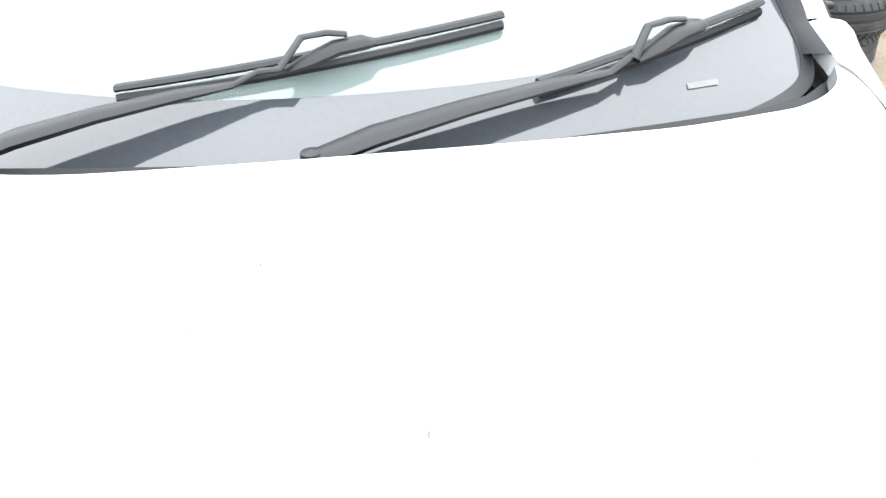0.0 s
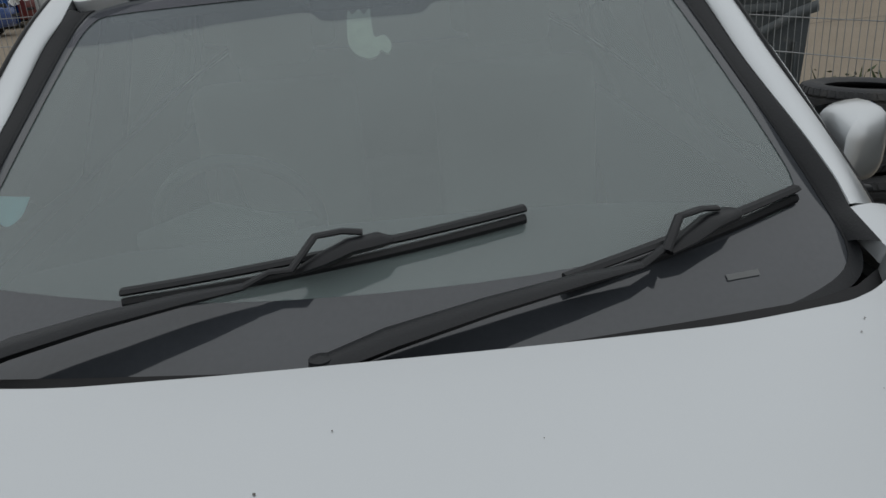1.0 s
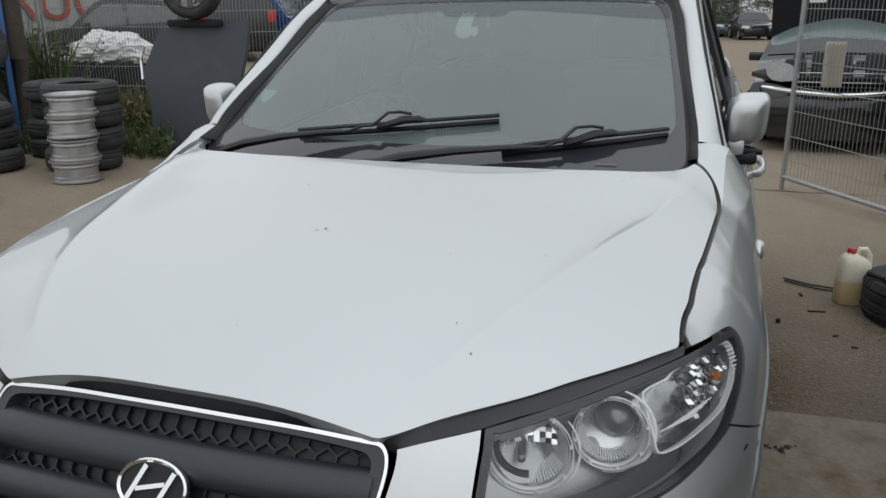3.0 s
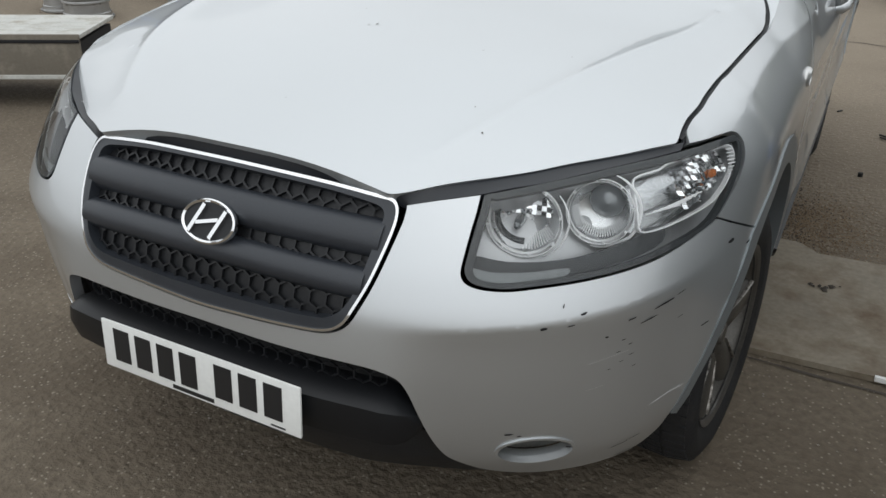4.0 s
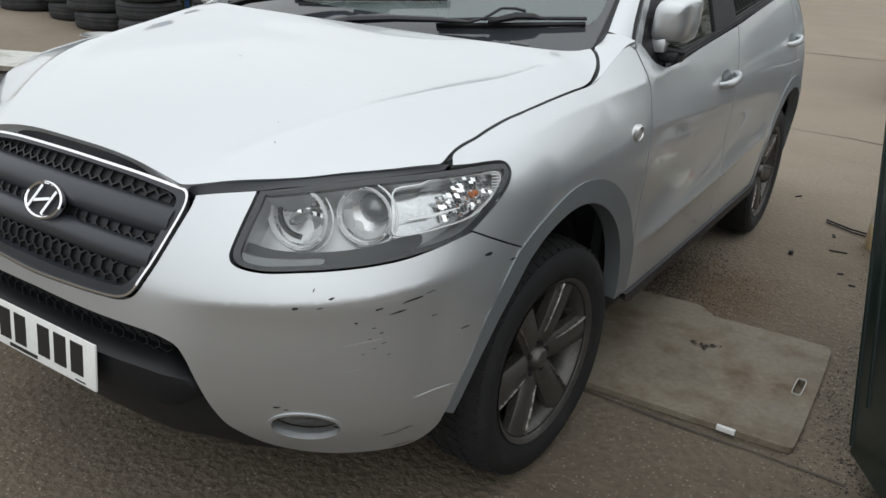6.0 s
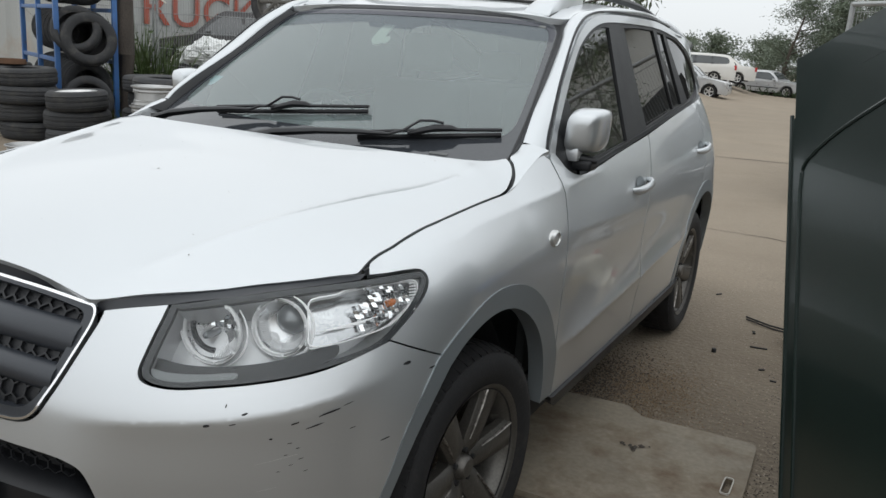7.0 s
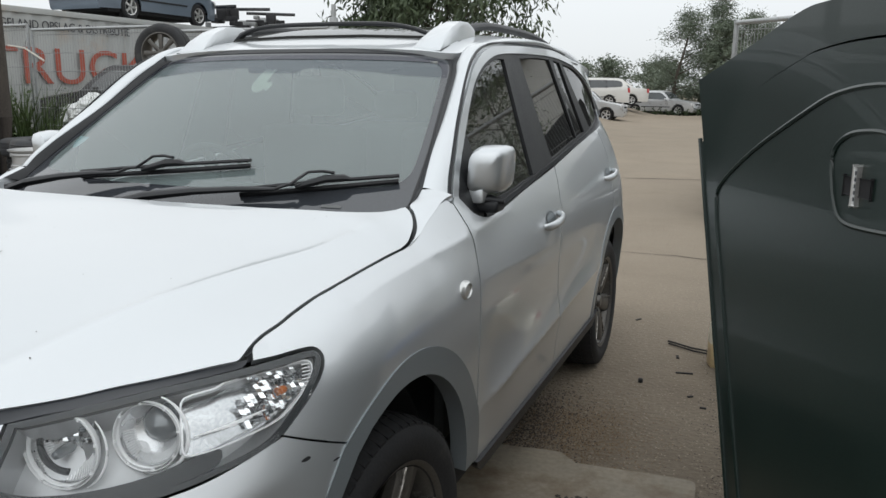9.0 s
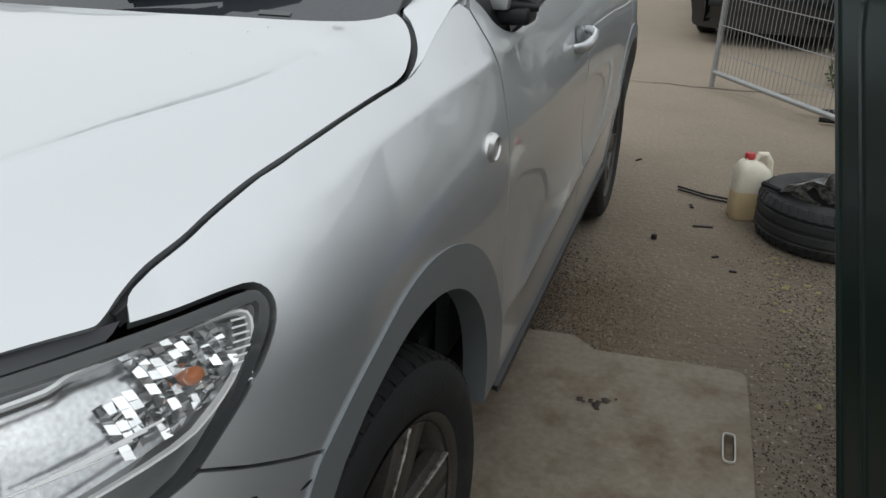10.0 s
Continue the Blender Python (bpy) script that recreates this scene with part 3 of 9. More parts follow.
# wings
wing = YZ([(0.542, 0.990, "c"), *[(y, TOP_Z(y)) for y in (0.558, 0.585, 0.62, 0.66, 0.70, 0.76, 0.83, 0.90, 0.97, 1.04, 1.11, 1.18, 1.24, 1.29, 1.34, 1.39)], (1.435, 1.190, "c"), (1.468, 1.170, "c"), (1.478, 1.07), (1.458, 0.965), (1.432, 0.80), (1.415, 0.62), (1.40, 0.44, "c"), (1.368, 0.42, "c")]
          + [(0.93 + 0.455 * math.cos(radians(a)), 0.417 + 0.437 * math.sin(radians(a))) for a in np.linspace(8, 118, 11)] + [(0.658, 0.799, "c"), (0.516, 0.863, "c"), (0.607, 0.925), (0.648, 0.955), (0.664, 0.976), (0.656, 0.991), (0.62, 0.993), (0.58, 0.991)])
both("front_wing", shell, smooth(wing, n=3), SILVER, car, (0.022, 0.016), lines=[[Y(y, SHOULDER(y) + o) for y in np.linspace(0.70 + abs(o), 1.45, 36)] for o in (0, 0.006, -0.006, 0.016, -0.016)])

# dark strip in the gap between bonnet and wing, standing for its shade
gap_line = [(GAP_X(y), y) for y in np.linspace(0.542, 1.17, 46)] + smooth([(0.8251, 1.2103), (0.8201, 1.2408), (0.8121, 1.2755), (0.7981, 1.305), (0.7788, 1.3298), (0.760, 1.346)], False, 3)
for sg in (1, -1):
    bm = bmesh.new()
    rows = []
    for i, (x, y) in enumerate(gap_line):
        a, b = gap_line[max(0, i - 1)], gap_line[min(len(gap_line) - 1, i + 1)]
        t = Vector((b[0] - a[0], b[1] - a[1])).normalized()
        z = hood_fn(min(x, XE(y)), y)[2]
        rows.append([bm.verts.new(off((sg * (x + t.y * d), y - t.x * d, z + dz))) for d, dz in ((-0.012, -0.018), (-0.0070, -0.0075), (0.0, -0.0068), (0.0062, -0.0064), (0.010, -0.018))])
    for q, w in zip(rows, rows[1:]):
        for k in range(4):
            bm.faces.new([q[k], q[k + 1], w[k + 1], w[k]])
    bmesh.ops.recalc_face_normals(bm, faces=bm.faces)
    part("gap_seal", bm, WIPER, car, "black rubber gap seal")

# doors below the belt
fdoor = YZ([(1.475, 1.172, "c"), (1.486, 1.07), (1.466, 0.965), (1.442, 0.80), (1.425, 0.62), (1.41, 0.43), (1.43, 0.405, "c"), (2.395, 0.395, "c"), (2.395, 0.60), (2.42, 0.88), (2.50, 1.02), (2.63, 1.178, "c"), (2.1, 1.132), (1.85, 1.110), (1.68, 1.105), (1.575, 1.130), (1.535, 1.168), (1.505, 1.188)])
rdoor = YZ([(2.640, 1.179, "c"), (2.508, 1.02), (2.428, 0.88), (2.403, 0.60), (2.403, 0.395, "c"), (3.16, 0.395, "c"), (3.20, 0.50), (3.29, 0.68), (3.46, 0.825), (3.56, 0.90), (3.66, 1.08), (3.72, 1.285, "c"), (3.2, 1.238)])
quart = YZ([(3.728, 1.286, "c"), (3.668, 1.08), (3.568, 0.90), (3.468, 0.825), (3.30, 0.68), (3.235, 0.50, "c")] + arch(3.645, 0.39, 0.435, 166, 8, 14) + [(4.10, 0.40, "c"), (4.55, 0.42, "c"), (4.60, 0.7), (4.58, 1.0), (4.52, 1.33, "c"), (4.1, 1.318)])
both("front_door", shell, smooth(fdoor, n=3), SILVER, car, (0.03, 0.03), label="silver door with a wavy reflection",
     lines=[[Y(y, DOOR_LINE(y) + o) for y in np.linspace(1.50, 2.36, 24)] for o in (0, 0.007, -0.007, 0.02, -0.02)] + [[Y(y, FOOT_LINE(y) + o) for y in np.linspace(1.46, 2.37, 22)] for o in (0, 0.010, -0.010, 0.026, -0.026)] + [[Y(y, SHOULDER(y) + o) for y in np.linspace(1.52, 1.90, 14)] for o in (0, 0.006, -0.006)])
both("rear_door", shell, smooth(rdoor, n=3), SILVER, car, (0.03, 0.03), lines=[[Y(y, FOOT_LINE(y) + o) for y in np.linspace(2.43, 3.12, 18)] for o in (0, 0.010, -0.010, 0.026, -0.026)])
both("rear_quarter_panel", shell, smooth(quart, n=3), SILVER, car, (0.05, 0.05))
# sills and flares
sill = YZ([(1.43, 0.41, "c"), (1.47, 0.402), (3.20, 0.392), (3.26, 0.41, "c"), (3.24, 0.335, "c"), (1.53, 0.350), (1.45, 0.385)])
both("sill_trim", shell, smooth(sill, n=4), BLACK_PL, car, (0.06, 0.04), depth=0.05, lift=0.012)
def bow(yc, zc, ry, rz, a0, a1, n=30):
    return [(yc + ry * math.cos(radians(a)), zc + rz * math.sin(radians(a))) for a in np.linspace(a0, a1, n)]


FRONT_FLARE = (bow(0.950, 0.4165, 0.5006, 0.473, 0, 122), [(0.640, 0.790), (0.594, 0.737), (0.544, 0.653), (0.516, 0.558), (0.494, 0.47), (0.488, 0.40)]), (bow(0.917, 0.4176, 0.431, 0.415, 0, 114), [(0.685, 0.762), (0.637, 0.712), (0.584, 0.643), (0.544, 0.552), (0.515, 0.44), (0.51, 0.39)])
REAR_FLARE = (bow(3.645, 0.39, 0.490, 0.490, -6, 188, 40), []), (bow(3.645, 0.39, 0.428, 0.428, -6, 188, 40), [])
for yc, (outs, ins) in ((0.935, FRONT_FLARE), (3.645, REAR_FLARE)):
    outer, inner = outs[0] + outs[1], (ins[0] + ins[1])[::-1]
    both("arch_flare", shell, [Y(*p) for p in outer + inner], FLARE, car, (0.03, 0.03), depth=0.05, lift=0.0035, label="darker grey wheel arch trim")
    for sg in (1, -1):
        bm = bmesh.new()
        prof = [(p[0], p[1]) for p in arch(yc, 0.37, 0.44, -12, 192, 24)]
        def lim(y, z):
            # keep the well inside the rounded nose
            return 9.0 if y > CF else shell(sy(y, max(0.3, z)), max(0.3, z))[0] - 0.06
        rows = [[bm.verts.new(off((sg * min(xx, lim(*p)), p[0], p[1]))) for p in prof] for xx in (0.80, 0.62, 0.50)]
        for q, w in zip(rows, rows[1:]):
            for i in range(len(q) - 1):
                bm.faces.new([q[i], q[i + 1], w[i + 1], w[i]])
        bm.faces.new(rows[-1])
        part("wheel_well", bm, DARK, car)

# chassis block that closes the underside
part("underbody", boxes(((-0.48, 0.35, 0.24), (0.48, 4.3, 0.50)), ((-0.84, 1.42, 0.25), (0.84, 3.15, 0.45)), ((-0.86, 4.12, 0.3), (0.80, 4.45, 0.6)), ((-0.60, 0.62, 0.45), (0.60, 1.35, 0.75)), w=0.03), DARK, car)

# ---- nose: grille, badge, plate, beam ----
grille_big = mir([X(0, 0.9395), X(0.2, 0.934), X(0.335, 0.9215), X(0.368, 0.913), X(0.379, 0.88), X(0.365, 0.80), X(0.342, 0.742), X(0.321, 0.708), X(0.284, 0.690), X(0.219, 0.685), X(0.10, 0.681), X(0, 0.6776)])
grille_out = shrink(grille_big, 0.0048, 1.4)
grille = thing("grille", "", "")
grille.parent = car
part("grille_chrome_trim", panel(shell, smooth(grille_big, n=5), [smooth(grille_out, n=5)], step=(0.05, 0.05), depth=0.03, lift=0.006), CHROME, grille, "thin chrome surround")
part("grille_backing", panel(shell, smooth(grille_big, n=3), step=(0.05, 0.04), depth=0.0, lift=-0.020), BLACK_PL, grille)
frame_in = mir([X(0, 0.929), X(0.2, 0.923), X(0.325, 0.909), X(0.350, 0.898), X(0.353, 0.875), X(0.343, 0.80), X(0.328, 0.752), X(0.304, 0.725), X(0.27, 0.714), X(0.10, 0.711), X(0, 0.711)])
part("grille_frame", panel(shell, smooth(grille_out, n=5), [smooth(frame_in, n=5)], step=(0.04, 0.03), depth=0.045, lift=0.004), GREY_PL, grille, "dark grey plastic grille frame")


def on_shell(x, z, lift):
    e = 1e-3
    s = sx(x, z)
    p = Vector(shell(s, z))
    n = (Vector(shell(s + e, z)) - Vector(shell(s - e, z))).cross(Vector(shell(s, z + e)) - Vector(shell(s, z - e))).normalized()
    return p + n * lift, n


def shell_bar(x0, x1, zf, prof, n=24, soft=0.0):
    """A bar along the nose: prof is a loop of (dz, lift)."""
    bm = bmesh.new()
    rings = []
    for i in range(n + 1):
        x = x0 + (x1 - x0) * i / n
        u = min(1.0, (0.5 - abs(i / n - 0.5)) / 0.08)
        e = 1 - soft * (1 - u) ** 2
        rings.append([bm.verts.new(on_shell(x, zf(x) + dz * e, lf - (1 - e) * 0.05)[0]) for dz, lf in prof])
    for q, w in zip(rings, rings[1:]):
        for k in range(len(prof)):
            bm.faces.new([q[k], q[(k + 1) % len(prof)], w[(k + 1) % len(prof)], w[k]])
    bm.faces.new(rings[0])
    bm.faces.new(rings[-1][::-1])
    bmesh.ops.recalc_face_normals(bm, faces=bm.faces)
    return bm


BARP = [(-0.026, -0.035), (-0.025, -0.012), (-0.019, 0.002), (-0.010, 0.009), (0.0, 0.011), (0.010, 0.009), (0.019, 0.002), (0.025, -0.012), (0.026, -0.035)]
for zb, hw, k in ((0.870, 0.360, 1.22), (0.793, 0.348, 1.12)):
    part("slat", shell_bar(-hw, hw, lambda x, zb=zb: zb - 0.010 * (x / 0.35) ** 2, [(d * k, l) for d, l in BARP], 30), GREY_PL, grille)


def honeycomb(zones, cell, lift, wall=0.0035):
    bm = bmesh.new()
    for x0, x1, z0, z1 in zones:
        r = cell / math.sqrt(3)
        dx, dz = cell, 1.5 * r
        row, z = 0, z0
        while z < z1:
            x = x0 + (cell / 2 if row % 2 else 0)
            while x < x1:
                if abs(x) < x1:
                    ring = []
                    for k in range(6):
                        a = radians(60 * k + 30)
                        ring.append([on_shell(x + rr * math.cos(a), z + rr * math.sin(a), lf)[0] for rr, lf in ((r, lift), (r - wall, lift), (r - wall, lift - 0.007))])
                    vs = [[bm.verts.new(p) for p in tri] for tri in ring]
                    for k in range(6):
                        a, b = vs[k], vs[(k + 1) % 6]
                        bm.faces.new([a[0], b[0], b[1], a[1]])
                        bm.faces.new([a[1], b[1], b[2], a[2]])
                x += dx
            z += dz
            row += 1
    return bm


part("honeycomb_mesh", honeycomb([(-0.335, 0.335, 0.715, 0.925)], 0.034, -0.012, 0.0021), BLACK_PL, grille, "black honeycomb mesh", flat=True)["kind"] = "stuff"
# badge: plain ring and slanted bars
p0, nb = on_shell(0.011, 0.834, 0.016)
bm = bmesh.new()
mb = Matrix.Translation(p0) @ nb.to_track_quat("Z", "Y").to_matrix().to_4x4()
ring = []
for k in range(40):
    a = k * math.tau / 40
    ring.append([bm.verts.new(mb @ Vector(((0.063 + d) * math.cos(a), (0.041 + d) * math.sin(a), h))) for d, h in ((0.003, -0.006), (0.003, 0.003), (0.0, 0.006), (-0.004, 0.003), (-0.005, -0.006))])
for k in range(40):
    for j in range(4):
        bm.faces.new([ring[k][j], ring[k][j + 1], ring[(k + 1) % 40][j + 1], ring[(k + 1) % 40][j]])
for x0, y0, x1, y1, w in ((-0.040, -0.026, -0.014, 0.032, 0.0085), (0.014, -0.032, 0.040, 0.026, 0.0085), (-0.026, -0.007, 0.026, 0.007, 0.007)):
    d = Vector((x1 - x0, y1 - y0, 0)).normalized()
    pr = Vector((-d.y, d.x, 0)) * w / 2
    q = [bm.verts.new(mb @ (Vector(c) + Vector((0, 0, h)))) for h in (0.007, -0.005) for c in (Vector((x0, y0, 0)) + pr, Vector((x0, y0, 0)) - pr, Vector((x1, y1, 0)) - pr, Vector((x1, y1, 0)) + pr)]
    for f in ((0, 1, 2, 3), (4, 5, 1, 0), (5, 6, 2, 1), (6, 7, 3, 2), (7, 4, 0, 3)):
        bm.faces.new([q[i] for i in f])
bmesh.ops.recalc_face_normals(bm, faces=bm.faces)
badge = part("badge", bm, CHROME, grille, "oval chrome badge")
part("badge_backing", lathe([(0.0, 0.0), (0.058, 0.0), (0.062, -0.012)], 32, m=mb @ Matrix.Diagonal((1, 0.64, 1, 1))), BLACK_PL, grille)
# seal between bonnet and grille
HOOD_Y = table([(0.0, 0.152), (0.2, 0.156), (0.335, 0.161), (0.369, 0.171), (0.4385, 0.233), (0.499, 0.2865), (0.559, 0.334), (0.619, 0.382), (0.670, 0.423), (0.723, 0.467), (0.774, 0.517), (0.789, 0.535)])
NOSE_TOP = table([(0.0, 0.942), (0.2, 0.937), (0.335, 0.925), (0.375, 0.914), (0.386, 0.912), (0.437, 0.9224), (0.502, 0.9335), (0.549, 0.9435), (0.60, 0.951), (0.657, 0.9625), (0.722, 0.973), (0.789, 0.982)])
bm = bmesh.new()
rows = []
for x in np.linspace(-0.789, 0.789, 121):
    ax = abs(x)
    a = Vector(hood_fn(x, over_lamp(x, HOOD_Y(ax)) + 0.006)) - Vector((0, 0, 0.006))
    b = Vector(shell(sx(x, NOSE_TOP(ax)), NOSE_TOP(ax))) + Vector((0, 0.003, -0.001))
    rows.append([bm.verts.new(p) for p in (a + Vector((0, 0.012, -0.006)), a, a.lerp(b, 0.5) - Vector((0, 0, 0.002)), b, b + Vector((0, 0.004, -0.012)))])
for q, w in zip(rows, rows[1:]):
    for k in range(4):
        bm.faces.new([q[k], w[k], w[k + 1], q[k + 1]])
bmesh.ops.recalc_face_normals(bm, faces=bm.faces)
part("bonnet_seal", bm, mat("bonnet_rubber", (0.012, 0.014, 0.018), 0.45, 0, 0.15, 8, 60), car, "black rubber strip under the bonnet edge")

# lower intake, beam, valance
lower = thing("lower_grille", "", "")
lower.parent = car
part("intake_backing", panel(shell, smooth(mir([X(0, 0.64), X(0.42, 0.62), X(0.50, 0.50), X(0.55, 0.37), X(0.62, 0.30), X(0, 0.28)]), n=3), step=(0.06, 0.05), depth=0, lift=-0.055), DARK, lower)
part("intake_mesh", honeycomb([(-0.40, 0.40, 0.585, 0.612)], 0.034, -0.03, 0.0022), BLACK_PL, lower, flat=True)["kind"] = "stuff"
beam = [(0.052, -0.06), (0.050, -0.008), (0.036, 0.022), (0.0, 0.030), (-0.040, 0.026), (-0.058, 0.002), (-0.062, -0.05)]
part("bumper_beam", shell_bar(-0.475, 0.475, lambda x: 0.522 - 0.012 * (x / 0.46) ** 2 - 0.35 * max(0, abs(x) - 0.36) ** 1.5, beam, 48, 0.75), WIPER, lower, "scuffed black plastic bumper beam")
part("lower_valance", panel(shell, smooth(mir([X(0, 0.475), X(0.44, 0.47), X(0.50, 0.42), X(0.55, 0.36), X(0.66, 0.30), X(0.66, 0.26), X(0, 0.25)]), n=3), step=(0.05, 0.05), depth=0.05, lift=-0.02), BLACK_PL, lower)
# number plate with its characters as plain bars
plate = thing("number_plate", "white number plate with black characters", "")
plate.parent = car
mp = Matrix.Translation((0.0, -0.018, 0.528)) @ Euler((radians(-4), 0, 0)).to_matrix().to_4x4()
part("plate_board", boxes(((-0.262, 0, -0.057), (0.262, 0.006, 0.057), mp), w=0.003), WHITE_PL, plate)
INK = mat("plate_ink", (0.012, 0.012, 0.013), 0.5, 0, 0.1)
for i, xx in enumerate((-0.205, -0.143, -0.081, -0.019, 0.073, 0.135, 0.197)):
    part("bar", boxes(((xx - 0.022, -0.0015, -0.034), (xx + 0.022, 0.002, 0.043), mp)), INK, plate, flat=True)
part("bar", boxes(((-0.065, -0.0015, -0.0505), (0.045, 0.002, -0.042), mp)), INK, plate, flat=True)
part("bar", boxes(((0.19, -0.0015, -0.050), (0.225, 0.002, -0.047), mp)), INK, plate, flat=True)
# fog lamps
FOG_BACK = mat("fog_lamp_back", (0.20, 0.205, 0.20), 0.3, 0.6, 0.35, 16, 120)
for sg in (1, -1):
    fog = thing("fog_lamp", "", "")
    fog.parent = car
    part("fog_lens", panel(shell, [X(sg * p[0], p[1]) for p in FOG], step=(0.02, 0.02), depth=0.0, lift=-0.012), GLASS_LAMP, fog)
    big = [(0.664 + 0.071 * math.cos(a), 0.408 + 0.0455 * math.sin(a)) for a in np.linspace(0, math.tau, 25)[:-1]]
    part("fog_rim", panel(shell, [X(sg * p[0], p[1]) for p in big], [[X(sg * p[0], p[1]) for p in FOG]], step=(0.02, 0.02), depth=0.03, lift=0.003), SILVER, fog)
    part("fog_reflector", panel(shell, [X(sg * p[0], p[1]) for p in FOG], step=(0.02, 0.02), depth=0.0, lift=-0.03), FOG_BACK, fog)

# ---- headlamps ----
lamp_out = [X(0.509, 0.9335, "c"), X(0.513, 0.84), X(0.517, 0.816), X(0.538, 0.800), X(0.585, 0.794), X(0.644, 0.799), X(0.711, 0.806), X(0.772, 0.8155), X(0.818, 0.829), Y(0.502, 0.8565), Y(0.60, 0.927), Y(0.642, 0.958), Y(0.656, 0.975), Y(0.648, 0.986), Y(0.554, 0.983), X(0.722, 0.972), X(0.657, 0.9615), X(0.58, 0.947)]
LAMP_BASE = mat("lamp_housing", (0.20, 0.215, 0.22), 0.35, 0.2, 0.12, 6, 80)
FACET = mat("lamp_reflector", (0.93, 0.94, 0.95), 0.10, 1.0, 0.06, 30, 300, rvar=0.03)
CHAMBER = mat("lamp_chamber_plating", (0.50, 0.51, 0.52), 0.16, 0.95, 0.35, 16, 200)
BOWL = mat("lamp_bowl_plating", (0.80, 0.81, 0.82), 0.28, 0.8, 0.10, 30, 300)
PALE_RING = mat("bright_ring_plating", (0.95, 0.955, 0.96), 0.40, 0.0, 0.05, 30, 300)
LAMP_BACK = mat("lamp_back_plating", (0.50, 0.51, 0.52), 0.35, 0.5, 0.1, 12, 120)
SHELF = mat("dark_lamp_shelf", (0.030, 0.034, 0.038), 0.45, 0, 0.1, 6, 20)
PROJ = mat("projector_glass", (0.16, 0.175, 0.185), 0.12, 0.3, 0.1, 5, 50, coat=1.0)
RINGS = ((0.5674, 0.2947, 0.8742, 0.0723, 0.210, 0.065), (0.6868, 0.3738, 0.8872, 0.0635, 0.267, 0.154))


